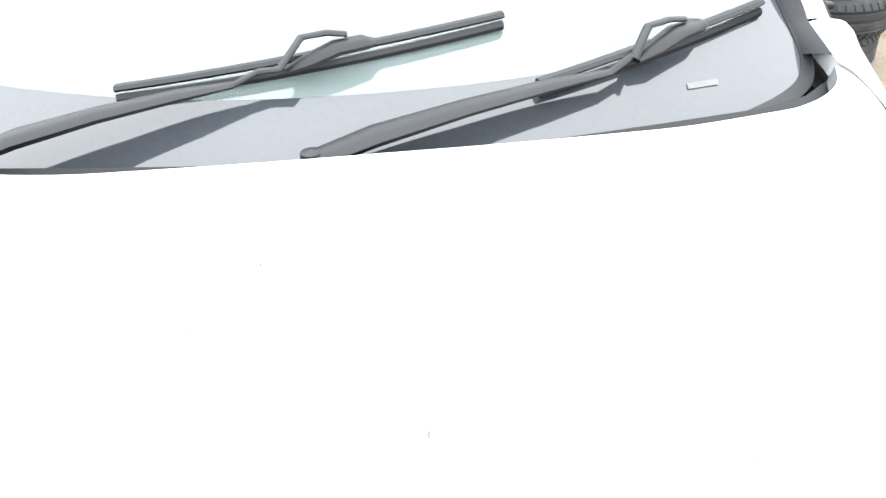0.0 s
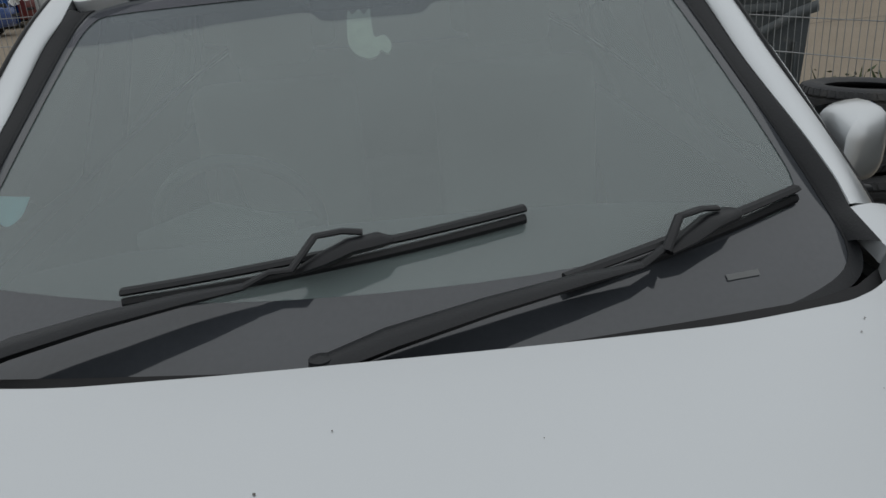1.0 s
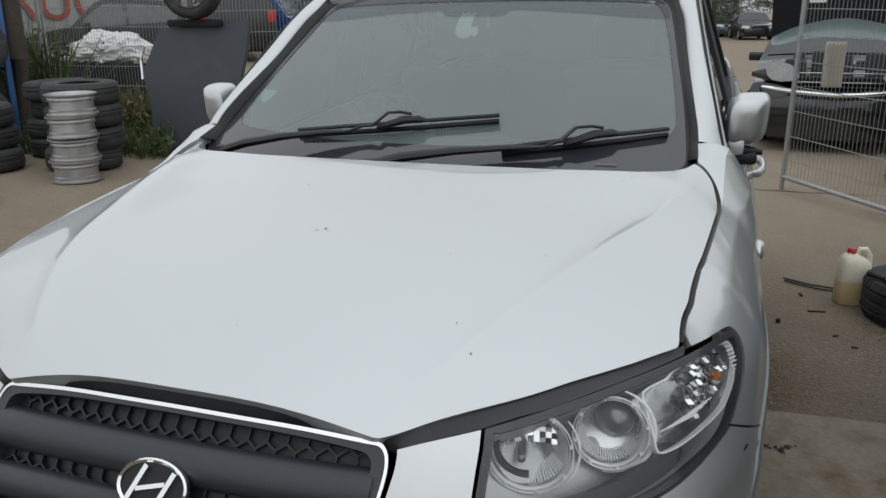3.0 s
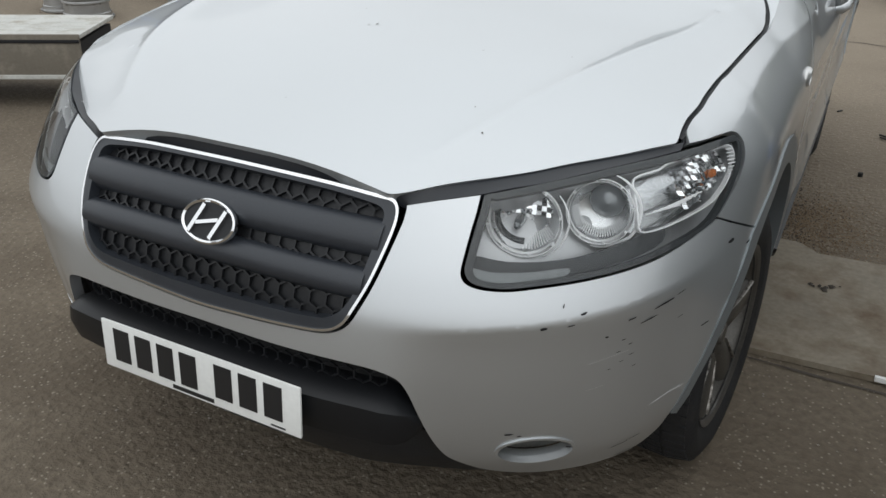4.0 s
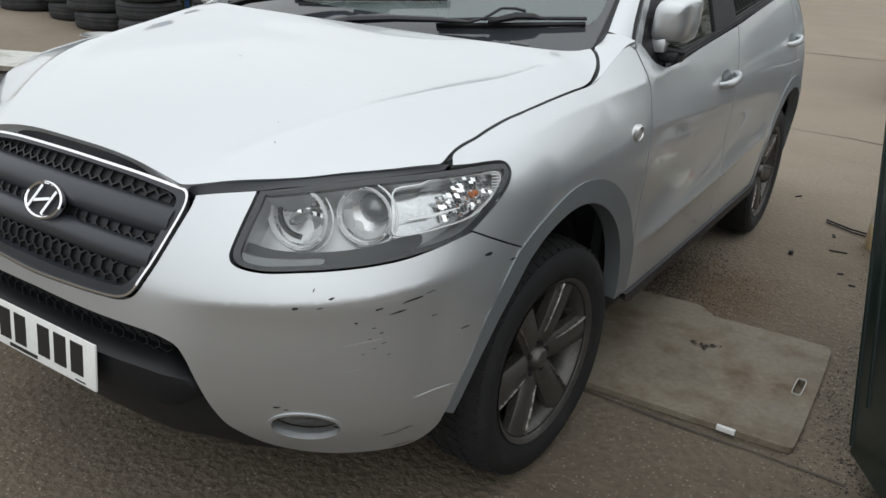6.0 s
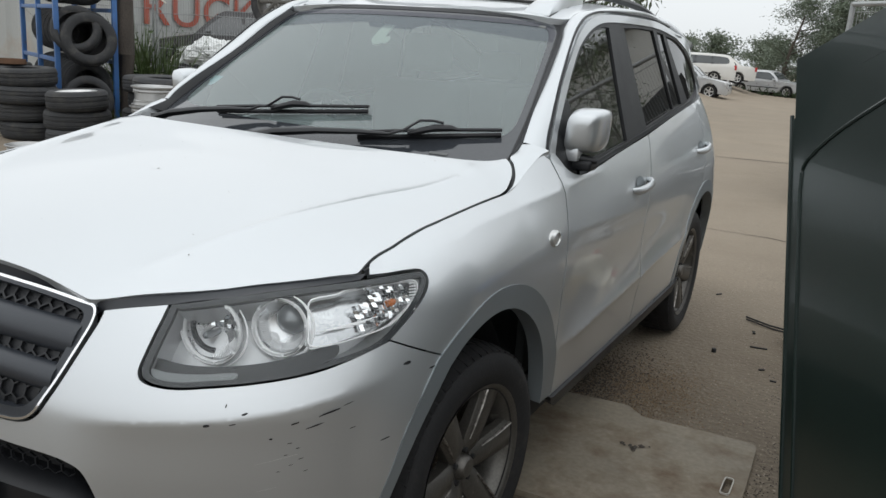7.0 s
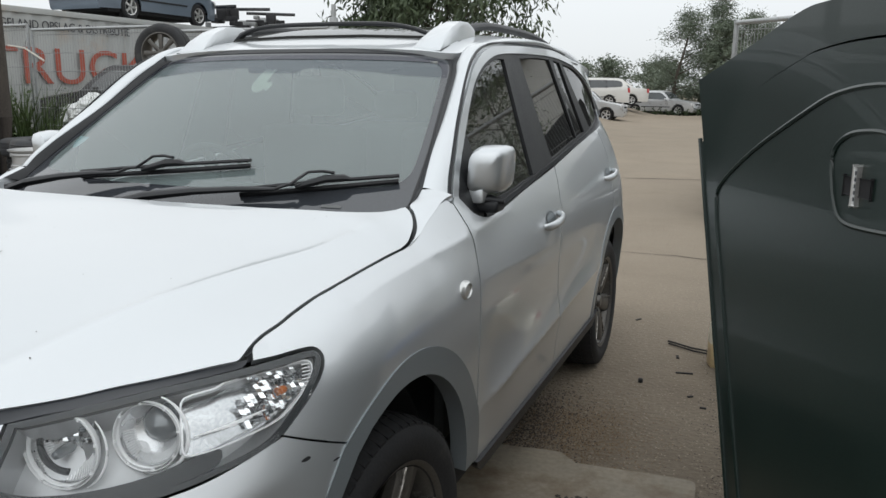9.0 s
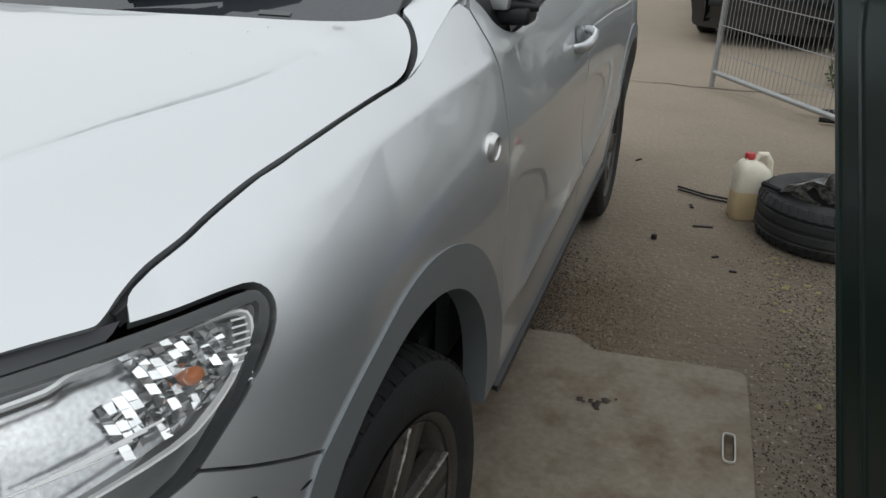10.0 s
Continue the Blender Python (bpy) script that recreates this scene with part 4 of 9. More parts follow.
def headlamp(sg):
    lamp = thing("headlamp", "clear headlamp with twin round reflectors", "")
    lamp.parent = car
    fn = shell if sg > 0 else mirror_x(shell)
    fl = sg < 0
    LO = smooth(lamp_out, n=4)
    LI = shrink(LO, 0.009)

    def side(p):
        return Vector(off((p[0] * sg, p[1], p[2])))

    def in_lamp(y, z, depth):
        p = Vector(shell(sy(y, z), z))
        return side(p + Vector((-0.8, 0.6, 0.0)) * depth)

    part("lens", panel(fn, LO, step=(0.025, 0.025), depth=0.0, lift=0.001, flip=fl), GLASS_LAMP, lamp, "clear plastic lens").visible_shadow = False
    part("lamp_border", panel(fn, LO, [LI], step=(0.03, 0.03), depth=0.012, lift=-0.002, flip=fl), SHELF, lamp, "black lamp border")
    part("lamp_bowl", panel(fn, shrink(LO, 0.0075), step=(0.03, 0.03), depth=-0.084, lift=-0.096, flip=fl), LAMP_BACK, lamp)
    # dark shelf under the reflectors and the paler ribbed panel at its foot
    shelf = smooth([X(0.519, 0.846), X(0.525, 0.820), X(0.560, 0.806), X(0.644, 0.806), X(0.711, 0.813), X(0.772, 0.823), X(0.82, 0.842), X(0.81, 0.870), X(0.74, 0.848), X(0.66, 0.838), X(0.58, 0.838)], n=3)
    part("lamp_shelf", panel(fn, shelf, step=(0.03, 0.02), depth=0.03, lift=-0.030, flip=fl), SHELF, lamp, "dark smoked shelf")
    low = [X(0.522, 0.826), X(0.532, 0.810), X(0.565, 0.8025), X(0.62, 0.806), X(0.675, 0.811), X(0.677, 0.824), X(0.62, 0.820), X(0.56, 0.820)]
    part("lamp_skirt", panel(fn, smooth(low, n=3), step=(0.03, 0.02), depth=0.006, lift=-0.012, flip=fl), LAMP_BASE, lamp, "smoked grey lower panel")
    ring_m = []
    for kind, (cx, cy, cz, R, nx, nz) in enumerate(RINGS):
        p = side((cx, cy, cz))
        n = Vector((nx * sg, -1.0, nz)).normalized()
        q = Matrix.Translation(p) @ n.to_track_quat("Z", "Y").to_matrix().to_4x4()
        ring_m.append(q)
        def trimmed(bm):
            for v in bm.verts:
                v.co.z = min(v.co.z, NOSE_TOP(min(abs(v.co.x), 0.78)) - 0.014)
            return bm
        part("reflector_ring", trimmed(lathe([(R - 0.004, -0.012), (R + 0.0002, 0.0), (R, 0.004), (R - 0.0014, 0.0045), (R - 0.002, 0.0)], 44, m=q)), PALE_RING, lamp, "bright outer ring")
        part("reflector_ring", trimmed(lathe([(R - 0.0058, -0.010), (R - 0.0054, 0.001), (R - 0.0060, 0.0024), (R - 0.0070, 0.001), (R - 0.0076, -0.010)], 44, m=q)), PALE_RING, lamp, "bright inner ring")
        bm = bmesh.new()
        for i in range(8):
            a = i * math.tau / 8 + 0.2
            box(bm, (R - 0.006, -0.002, -0.002), (R - 0.001, 0.002, 0.0062), q @ Matrix.Rotation(a, 4, "Z"))
        part("ring_clip", trimmed(bm), PALE_RING, lamp, flat=True)["kind"] = "stuff"
        part("reflector_bowl", lathe([(R - 0.009, -0.006), (R - 0.013, -0.020), (0.044, -0.036), (0.020, -0.046), (0.0, -0.048)], 44, m=q), BOWL, lamp)
        # fan of ribs round the lower rim
        bm = bmesh.new()
        for i in range(30):
            a = radians(178 + i * 5.4)
            c, d = math.cos(a) * sg, math.sin(a)
            tube([q @ Vector(((R - 0.011) * c, (R - 0.011) * d, -0.012)), q @ Vector((0.040 * c, 0.040 * d, -0.036))], 0.0012, 4, bm, cap=False)
        part("bowl_rib", bm, PALE_RING, lamp)["kind"] = "stuff"
        rnd = random.Random(9 + kind)
        if kind:
            q2 = q @ Matrix.Translation((0.012 * sg, 0.016, -0.006))
            part("projector", lathe([(0.0, 0.004), (0.014, 0.001), (0.026, -0.008), (0.034, -0.020), (0.036, -0.036)], 32, m=q2), PROJ, lamp, "round projector lens")
        else:
            part("bulb", lathe([(0.0, 0.004), (0.007, 0.001), (0.010, -0.012), (0.011, -0.045)], 20, m=q @ Matrix.Translation((-0.012 * sg, -0.012, 0))), PROJ, lamp)
            bm = bmesh.new()
            arm = [q @ Vector((0.05 * sg * math.cos(a) - 0.004 * sg, 0.048 * math.sin(a), -0.018)) for a in np.linspace(radians(140), radians(275), 14)]
            part("reflector_arm", tube(arm, 0.0065, 8, bm), SHELF, lamp, "dark curved shield")
            bm = bmesh.new()
            for i in range(11):
                for j in range(6):
                    u, v = -0.052 + 0.0098 * i, 0.0 + 0.0105 * j
                    if math.hypot(u + 0.005, v + 0.005) > R - 0.014:
                        continue
                    tl = rnd.uniform(-0.35, 0.35), rnd.uniform(-0.5, 0.5)
                    h0 = -0.040 + 5.5 * (u * u + v * v)
                    bm.faces.new([bm.verts.new(q @ Vector(((u + x2) * sg, v + y2, h0 + x2 * tl[0] + y2 * tl[1]))) for x2, y2 in ((0, 0), (0.0094, 0), (0.0094, 0.010), (0, 0.010))])
            part("bowl_facet", bm, FACET, lamp, flat=True)["kind"] = "stuff"
    # bright swoosh that wraps the second ring and runs to the first
    q, R = ring_m[1], RINGS[1][3]
    path = [q @ Vector(((R + 0.010) * math.cos(a) * sg, (R + 0.010) * math.sin(a), -0.006)) for a in np.linspace(radians(72), radians(-38), 18)]
    path += [q @ Vector(((R + 0.006) * math.cos(a) * sg, (R + 0.006) * math.sin(a), -0.006)) for a in np.linspace(radians(-60), radians(-100), 6)]
    part("lamp_bezel", tube(path, [0.0014 + 0.0026 * math.sin(math.pi * i / 23) for i in range(24)], 8), PALE_RING, lamp, "bright bezel strip")
    q, R = ring_m[0], RINGS[0][3]
    path = [q @ Vector(((R + 0.010) * math.cos(a) * sg, (R + 0.008) * math.sin(a), -0.008)) for a in np.linspace(radians(42), radians(-60), 14)]
    part("lamp_bezel", tube(path, [0.0012 + 0.0012 * math.sin(math.pi * i / 13) for i in range(14)], 8), PALE_RING, lamp, "bright bezel strip")
    # corner chamber with its pale rim
    cnr = smooth([X(0.735, 0.955), X(0.768, 0.963), Y(0.485, 0.970), Y(0.54, 0.977), Y(0.606, 0.979), Y(0.636, 0.973), Y(0.622, 0.951), Y(0.58, 0.922), Y(0.53, 0.892), X(0.838, 0.876), X(0.80, 0.866), X(0.772, 0.868), X(0.760, 0.895), X(0.745, 0.93)], n=3)
    part("corner_edge", panel(fn, cnr, [shrink(cnr, 0.0024)], step=(0.03, 0.03), depth=0.012, lift=-0.010, flip=fl), PALE_RING, lamp, "pale edge strip")
    part("corner_reflector", panel(fn, cnr, step=(0.02, 0.02), depth=0.0, lift=-0.050, flip=fl), CHAMBER, lamp)
    bm = bmesh.new()
    rnd = random.Random(3)
    for i in range(15):
        for j in range(9):
            yy, zz = 0.468 + 0.0085 * i, 0.888 + 0.0085 * j + 0.0020 * (i - 6)
            if zz > 0.958 or (i < 5 and j > 5):
                continue
            tl = rnd.uniform(-0.006, 0.006), rnd.uniform(-0.006, 0.006)
            dd = 0.034 + 0.006 * math.sin(i * 0.9) * math.cos(j * 0.7)
            bm.faces.new([bm.verts.new(in_lamp(yy + a2 * 0.0082, zz + b2 * 0.0080, dd + (a2 - 0.5) * tl[0] + (b2 - 0.5) * tl[1])) for a2, b2 in ((0, 0), (1, 0), (1, 1), (0, 1))])
    part("facet_reflector", bm, FACET, lamp, "faceted chrome indicator reflector", flat=True)["kind"] = "stuff"
    p = in_lamp(0.550, 0.930, 0.024)
    part("indicator_bulb", lathe([(0.0, 0.012), (0.006, 0.010), (0.0085, 0.002), (0.0075, -0.006), (0.003, -0.011)], 18, m=Matrix.Translation(p) @ Matrix.Rotation(radians(90), 4, "X")), AMBER, lamp, "amber bulb")
    bm = bmesh.new()
    for j in range(10):
        z0 = 0.914 + 0.0055 * j
        tube([in_lamp(0.572 + 0.0042 * j, z0, 0.014), in_lamp(0.594 + 0.0034 * j, z0 + 0.001, 0.008)], 0.0013, 5, bm)
    part("side_rib", bm, PALE_RING, lamp)["kind"] = "stuff"
    bm = bmesh.new()
    for j in range(5):
        tube([in_lamp(0.392 + 0.014 * j, 0.886 + 0.0025 * j, 0.022), in_lamp(0.455 + 0.013 * j, 0.893 + 0.0035 * j, 0.018)], 0.0014, 5, bm)
    part("side_rib", bm, PALE_RING, lamp)["kind"] = "stuff"


for sg in (1, -1):
    headlamp(sg)

# ---- cabin: screen, pillars, roof, side glass ----
def narrow(pts):
    return [(p[0] * 0.97, *p[1:]) for p in pts]


ws = smooth(narrow(mir([(0, 1.105), (0.3, 1.108), (0.6, 1.122), (0.725, 1.136), (0.762, 1.158), (0.760, 1.20), (0.737, 1.30), (0.70, 1.42), (0.665, 1.53), (0.645, 1.572), (0.61, 1.598), (0.52, 1.610), (0.3, 1.618), (0, 1.620)])), n=4)
ws_in = smooth(narrow(mir([(0, 1.198), (0.3, 1.199), (0.58, 1.207), (0.685, 1.214), (0.722, 1.240), (0.714, 1.30), (0.680, 1.42), (0.646, 1.52), (0.624, 1.562), (0.585, 1.583), (0.3, 1.594), (0, 1.596)])), n=4)
screen = thing("windscreen", "", "")
screen.parent = car
g = part("windscreen_glass", panel(ws_fn, ws, step=(0.05, 0.04), depth=0.0), GLASS_WS, screen, "grey-green windscreen reflecting a dull sky")
g.visible_shadow = False
FRIT = mat("black_ceramic_band", (0.036, 0.040, 0.046), 0.06, 0, 0.1, 6, 100, rvar=0.02, spec=0.85)
part("ceramic_band", panel(ws_fn, ws, [ws_in], step=(0.05, 0.03), depth=0.0, lift=0.002), FRIT, screen, "dark painted band round the glass")
ws_big = smooth(narrow(mir([(0, 1.095), (0.3, 1.098), (0.6, 1.110), (0.745, 1.124), (0.786, 1.150), (0.782, 1.20), (0.753, 1.30), (0.714, 1.42), (0.679, 1.535), (0.658, 1.584), (0.618, 1.612), (0.52, 1.624), (0.3, 1.632), (0, 1.634)])), n=4)
part("screen_seal", panel(ws_fn, ws_big, [ws], step=(0.05, 0.03), depth=0.02, lift=0.004), BLACK_PL, screen, "black rubber seal")
band = smooth(narrow(mir([(0, 1.612), (0.3, 1.610), (0.52, 1.602), (0.61, 1.590), (0.645, 1.564), (0.660, 1.530, "c"), (0.56, 1.534), (0.40, 1.548), (0.22, 1.560), (0.13, 1.562), (0.10, 1.546), (0, 1.545)])), n=3)
part("shade_strip", panel(ws_fn, band, step=(0.05, 0.04), depth=0.0, lift=0.0025), glass("shade_strip_tint", (0.80, 0.80, 0.83), 0.0004, 0.05), screen, "darker tinted strip along the top").visible_shadow = False
# vehicle number strip at the foot of the glass
part("number_strip", panel(ws_fn, [(0.512, 1.158), (0.568, 1.156), (0.568, 1.162), (0.512, 1.164)], step=(0.03, 0.03), depth=0.0, lift=0.004), mat("dim_strip", (0.12, 0.125, 0.125), 0.5), screen)
# sticker in the corner
STICK = mat("pale_blue_sticker", (0.35, 0.62, 0.68), 0.5, 0, 0.1, 30, 200)
part("sticker", panel(ws_fn, smooth([(-0.688, 1.316, "c"), (-0.623, 1.316, "c"), (-0.628, 1.292), (-0.653, 1.279), (-0.680, 1.292)], n=4), step=(0.02, 0.02), depth=0.0, lift=-0.004), STICK, screen, "pale blue round-edged sticker")

# cowl at the foot of the screen
bm = bmesh.new()
rows = []
for i in range(33):
    x = -0.75 + 1.45 * i / 32
    yb = 1.232 + 0.23 * x * x
    rows.append([bm.verts.new((x, yb + dy, 1.092 + 0.05 * x * x + dz)) for dy, dz in ((-0.03, 0.0), (0.0, 0.012), (0.03, 0.010), (0.055, 0.022), (0.075, 0.034), (0.09, 0.01))])
for q, w in zip(rows, rows[1:]):
    for k in range(5):
        bm.faces.new([q[k], w[k], w[k + 1], q[k + 1]])
part("cowl", bm, GREY_PL, car, "dark plastic scuttle panel")
# pillars and cant rails: one swept section a side, from wing to tail
WIN_IN = [Vector((GAP_X(1.19) + 0.0048, 1.19, TOP_Z(1.19))), Vector((0.8256, 1.242, 1.109)), Vector((0.8172, 1.278, 1.124)), Vector((0.8027, 1.3085, 1.144)), Vector((0.7830, 1.3345, 1.164)), Vector((0.7640, 1.353, 1.1765)), Vector((0.7585, 1.408, 1.190)), Vector((0.7570, 1.4575, 1.211))]
WIN_OUT = [Vector((GAP_X(y) + 0.0052, y, TOP_Z(y) + 0.0005)) for y in (1.191, 1.262, 1.302, 1.335, 1.366, 1.400)] + [Vector((0.834, 1.442, 1.1910)), Vector((0.838, 1.482, 1.196))]
PIN = [(0.757, 1.4575, 1.211), (0.7515, 1.493, 1.243), (0.737, 1.568, 1.294), (0.7005, 1.778, 1.415), (0.668, 1.958, 1.538), (0.646, 2.034, 1.588), roof_fn(0.652, 2.125), roof_fn(0.670, 2.30), roof_fn(0.674, 2.6), roof_fn(0.675, 3.0), roof_fn(0.667, 3.5), roof_fn(0.645, 4.05), roof_fn(0.62, 4.3)]
POUT = [side_fn(y, z) for y, z in ((1.488, 1.178), (1.537, 1.232), (1.626, 1.309), (1.777, 1.430), (1.925, 1.540), (2.03, 1.598), (2.155, 1.642), (2.32, 1.667), (2.62, 1.681), (3.05, 1.689), (3.5, 1.668), (4.05, 1.62), (4.34, 1.55))]
PROF = ((0.0, -0.02), (0.0, 0.003), (0.10, 0.008), (0.40, 0.012), (0.75, 0.009), (0.97, 0.002), (1.0, -0.010), (0.99, -0.03))


def swept(ins, outs, t0, t1, n, sg, gap=0.008, prof=PROF, foot=False):
    """A bowed strip between two rails of points."""
    fi, fo = ([table([(i, p[k]) for i, p in enumerate(r)]) for k in range(3)] for r in (ins, outs))
    bm = bmesh.new()
    rings = []
    for i in range(n):
        t = t0 + (t1 - t0) * i / (n - 1)
        a, o = Vector([f(t) for f in fi]), Vector([f(t) for f in fo])
        e = Vector([f(t + 0.05) - f(t - 0.05) for f in fi]).normalized()
        w = (o - a) * max(0.3, 1 - gap / (o - a).length)
        nn = e.cross(w).normalized()
        if nn.dot(Vector((0.7, -0.5, 1.0))) < 0:
            nn = -nn
        c = SH
        bow = min(1.0, w.length / 0.05) * ((t / t1) ** 2 if foot else 1)
        rings.append([bm.verts.new((c + sg * (q.x - c), q.y, q.z)) for q in (a + w * u + nn * h * (bow if h > 0 else 1) for u, h in prof)])
    for q, w in zip(rings, rings[1:]):
        for k in range(len(prof) - 1):
            bm.faces.new([q[k], q[k + 1], w[k + 1], w[k]])
    bmesh.ops.recalc_face_normals(bm, faces=bm.faces)
    return bm


IN = [table([(i, p[k]) for i, p in enumerate(PIN)]) for k in range(3)]
OUT = [table([(i, p[k]) for i, p in enumerate(POUT)]) for k in range(3)]
SEAL_X = table([(1.12, 0.725), (1.15, 0.742), (1.20, 0.740), (1.30, 0.716), (1.42, 0.680), (1.53, 0.646), (1.572, 0.628), (1.60, 0.60)])
for sg in (1, -1):
    part("wing_corner", swept(WIN_IN, WIN_OUT, 0, 6.94, 40, sg, -0.002, ((0.0, -0.03), (0.0, 0.0), (0.15, 0.004), (0.45, 0.008), (0.8, 0.005), (1.0, 0.0), (1.02, -0.02)), True), SILVER, car)
    part("pillar", swept(PIN, POUT, 0.04, 12, 80, sg), SILVER, car, "silver windscreen pillar and roof rail panel")
    # black moulding from the glass up to the pillar's edge
    bm = bmesh.new()
    rows = []
    for t in np.linspace(-0.9, 5.3, 60):
        a = Vector([f(max(t, 0)) for f in IN]) if t >= 0 else Vector(WIN_IN[7]).lerp(WIN_IN[5], -t)
        gx = SEAL_X(a.z - 0.012)
        b = Vector(ws_fn(gx, a.z - 0.012))
        rows.append([bm.verts.new((SH + sg * (q.x - SH), q.y, q.z)) for q in (a + Vector((0.004, 0.006, -0.012)), a + Vector((-0.001, 0.0, 0.001)), a.lerp(b, 0.25) + Vector((0, -0.002, 0.003)), a.lerp(b, 0.7), b + Vector((0, 0, -0.004)))])
    for q, w in zip(rows, rows[1:]):
        for k in range(4):
            bm.faces.new([q[k], q[k + 1], w[k + 1], w[k]])
    bmesh.ops.recalc_face_normals(bm, faces=bm.faces)
    part("screen_moulding", bm, BLACK_PL, screen, "black rubber screen moulding")
    # dark tube along the shut gap, standing for the shade in it
    part("door_seal", tube([(SH + sg * (OUT[0](t) - SH - 0.003), OUT[1](t) + 0.001, OUT[2](t) - 0.001) for t in np.linspace(0, 10, 60)], 0.0042, 6), WIPER, car)
roof_out = smooth(mir([(0, 2.030), (0.3, 2.038), (0.5, 2.052), (0.60, 2.054), (0.642, 2.072), (0.657, 2.11), (0.665, 2.20), (0.672, 2.4), (0.675, 2.9), (0.668, 3.5), (0.65, 4.0), (0.62, 4.3), (0, 4.42)]), n=4)
hatch_hole = smooth([(-0.42, 2.27), (0.42, 2.27), (0.46, 2.31), (0.46, 2.68), (0.42, 2.72), (-0.42, 2.72), (-0.46, 2.68), (-0.46, 2.31)], n=3)
part("roof", panel(roof_fn, roof_out, [hatch_hole], step=(0.07, 0.07), depth=0.03), SILVER, car)
# glass sunroof, tilted up at its back
def sunroof_fn(x, y):
    p = roof_fn(x, y)
    return (p[0], p[1], p[2] + 0.010 + 0.03 * (y - 2.25))
part("sunroof", panel(sunroof_fn, hatch_hole, step=(0.08, 0.08), depth=0.015), GLASS_DARK, car, "dark tilted glass sunroof")
part("sunroof_well", panel(lambda x, y: (x, y, roof_fn(x, y)[2] - 0.05), smooth([(-0.5, 2.2), (0.5, 2.2), (0.5, 2.8), (-0.5, 2.8)], n=2), step=(0.2, 0.2), depth=0), DARK, car)
# wind deflector: a thin dark bow in front of the sunroof
dp = [(x, 2.235 + 0.05 * (abs(x) / 0.44) ** 4, roof_fn(x, 2.25)[2] + 0.052 * max(0, 1 - (abs(x) / 0.47) ** 6)) for x in np.linspace(-0.465, 0.465, 25)]
part("wind_deflector", tube(dp, 0.011, 8, squash=(1.4, 0.8)), BLACK_PL, car, "black sunroof wind deflector")
# roof bars: silver feet and black tubes
for sg in (1, -1):
    bars = thing("roof_bar", "", "")
    bars.parent = car
    def rp(y, dx, dz):
        t = roof_fn(0.60, y)
        return (SH + sg * (0.530 + dx - 0.02 * ((y - 3) / 1.2) ** 2), y, t[2] + dz)
    foot = bmesh.new()
    secs = [(2.074, 0.112, 0.004, 0.0), (2.086, 0.112, 0.016, 0.0), (2.13, 0.104, 0.036, 0.002), (2.22, 0.084, 0.060, 0.006), (2.32, 0.064, 0.074, 0.008), (2.42, 0.050, 0.064, 0.008), (2.50, 0.044, 0.034, 0.006)]
    rings = []
    for y, w, h, dx in secs:
        rings.append([foot.verts.new(rp(y, a * w + dx, b)) for a, b in ((-0.5, -0.02), (-0.5, h * 0.75), (-0.42, h), (0.42, h), (0.5, h * 0.75), (0.5, -0.02))])
    for q, w in zip(rings, rings[1:]):
        for k in range(5):
            foot.faces.new([q[k], q[k + 1], w[k + 1], w[k]])
    foot.faces.new(rings[0])
    foot.faces.new(rings[-1])
    bmesh.ops.recalc_face_normals(foot, faces=foot.faces)
    part("bar_foot", foot, SILVER, bars, "silver bar foot")
    part("foot_gasket", tube([rp(2.30, -0.045, 0.004), rp(2.13, -0.056, 0.002), rp(2.072, -0.060, 0.0), rp(2.066, 0.0, 0.0), rp(2.072, 0.060, 0.0), rp(2.13, 0.056, 0.0), rp(2.30, 0.045, 0.0)], 0.005, 6), BLACK_PL, bars, "thin black gasket")
    part("bar_tube", tube([rp(y, 0, 0.036 + 0.012 * math.sin((y - 2.4) / 1.7 * math.pi)) for y in np.linspace(2.40, 4.05, 18)], 0.017, 10, squash=(1.2, 1)), BLACK_PL, bars, "black roof bar")
    part("bar_foot", boxes(((SH + sg * 0.51 - 0.025, 4.0, 1.60), (SH + sg * 0.51 + 0.025, 4.14, 1.70)), w=0.015), BLACK_PL, bars)

# side windows
DLO = [(1.535, 1.165), (1.615, 1.256), (1.76, 1.375), (1.891, 1.470), (2.04, 1.554), (2.21, 1.608), (2.4, 1.632), (2.8, 1.645), (3.227, 1.646), (3.55, 1.622), (3.89, 1.557), (4.12, 1.47), (4.25, 1.38), (4.15, 1.325), (3.736, 1.275), (3.2, 1.234), (2.655, 1.184), (2.09, 1.134), (1.75, 1.108), (1.60, 1.112)]
WIN = [[(1.70, 1.140, "c"), (1.725, 1.30), (1.785, 1.372), (1.916, 1.466), (2.03, 1.529), (2.17, 1.580), (2.30, 1.606), (2.386, 1.609, "c"), (2.345, 1.172, "c"), (2.0, 1.146)],
       [(2.674, 1.208, "c"), (2.605, 1.619, "c"), (2.85, 1.630), (3.115, 1.632, "c"), (3.24, 1.266, "c")],
       [(3.250, 1.268, "c"), (3.186, 1.630, "c"), (3.315, 1.624, "c"), (3.461, 1.284, "c")],
       [(3.634, 1.292, "c"), (3.375, 1.618, "c"), (3.603, 1.602), (3.869, 1.543), (4.08, 1.465), (4.20, 1.385), (4.13, 1.345)]]
FRAME = [(1.480, 1.150, "c"), (1.545, 1.226), (1.735, 1.392), (1.925, 1.522), (2.04, 1.586), (2.17, 1.630), (2.333, 1.654), (2.62, 1.668), (3.05, 1.676), (3.28, 1.672), (3.60, 1.645, "c"), (3.60, 1.616, "c"), (3.227, 1.643), (2.8, 1.642), (2.4, 1.629), (2.21, 1.605), (2.04, 1.551), (1.891, 1.466), (1.615, 1.251), (1.54, 1.165, "c"), (1.52, 1.140, "c")]
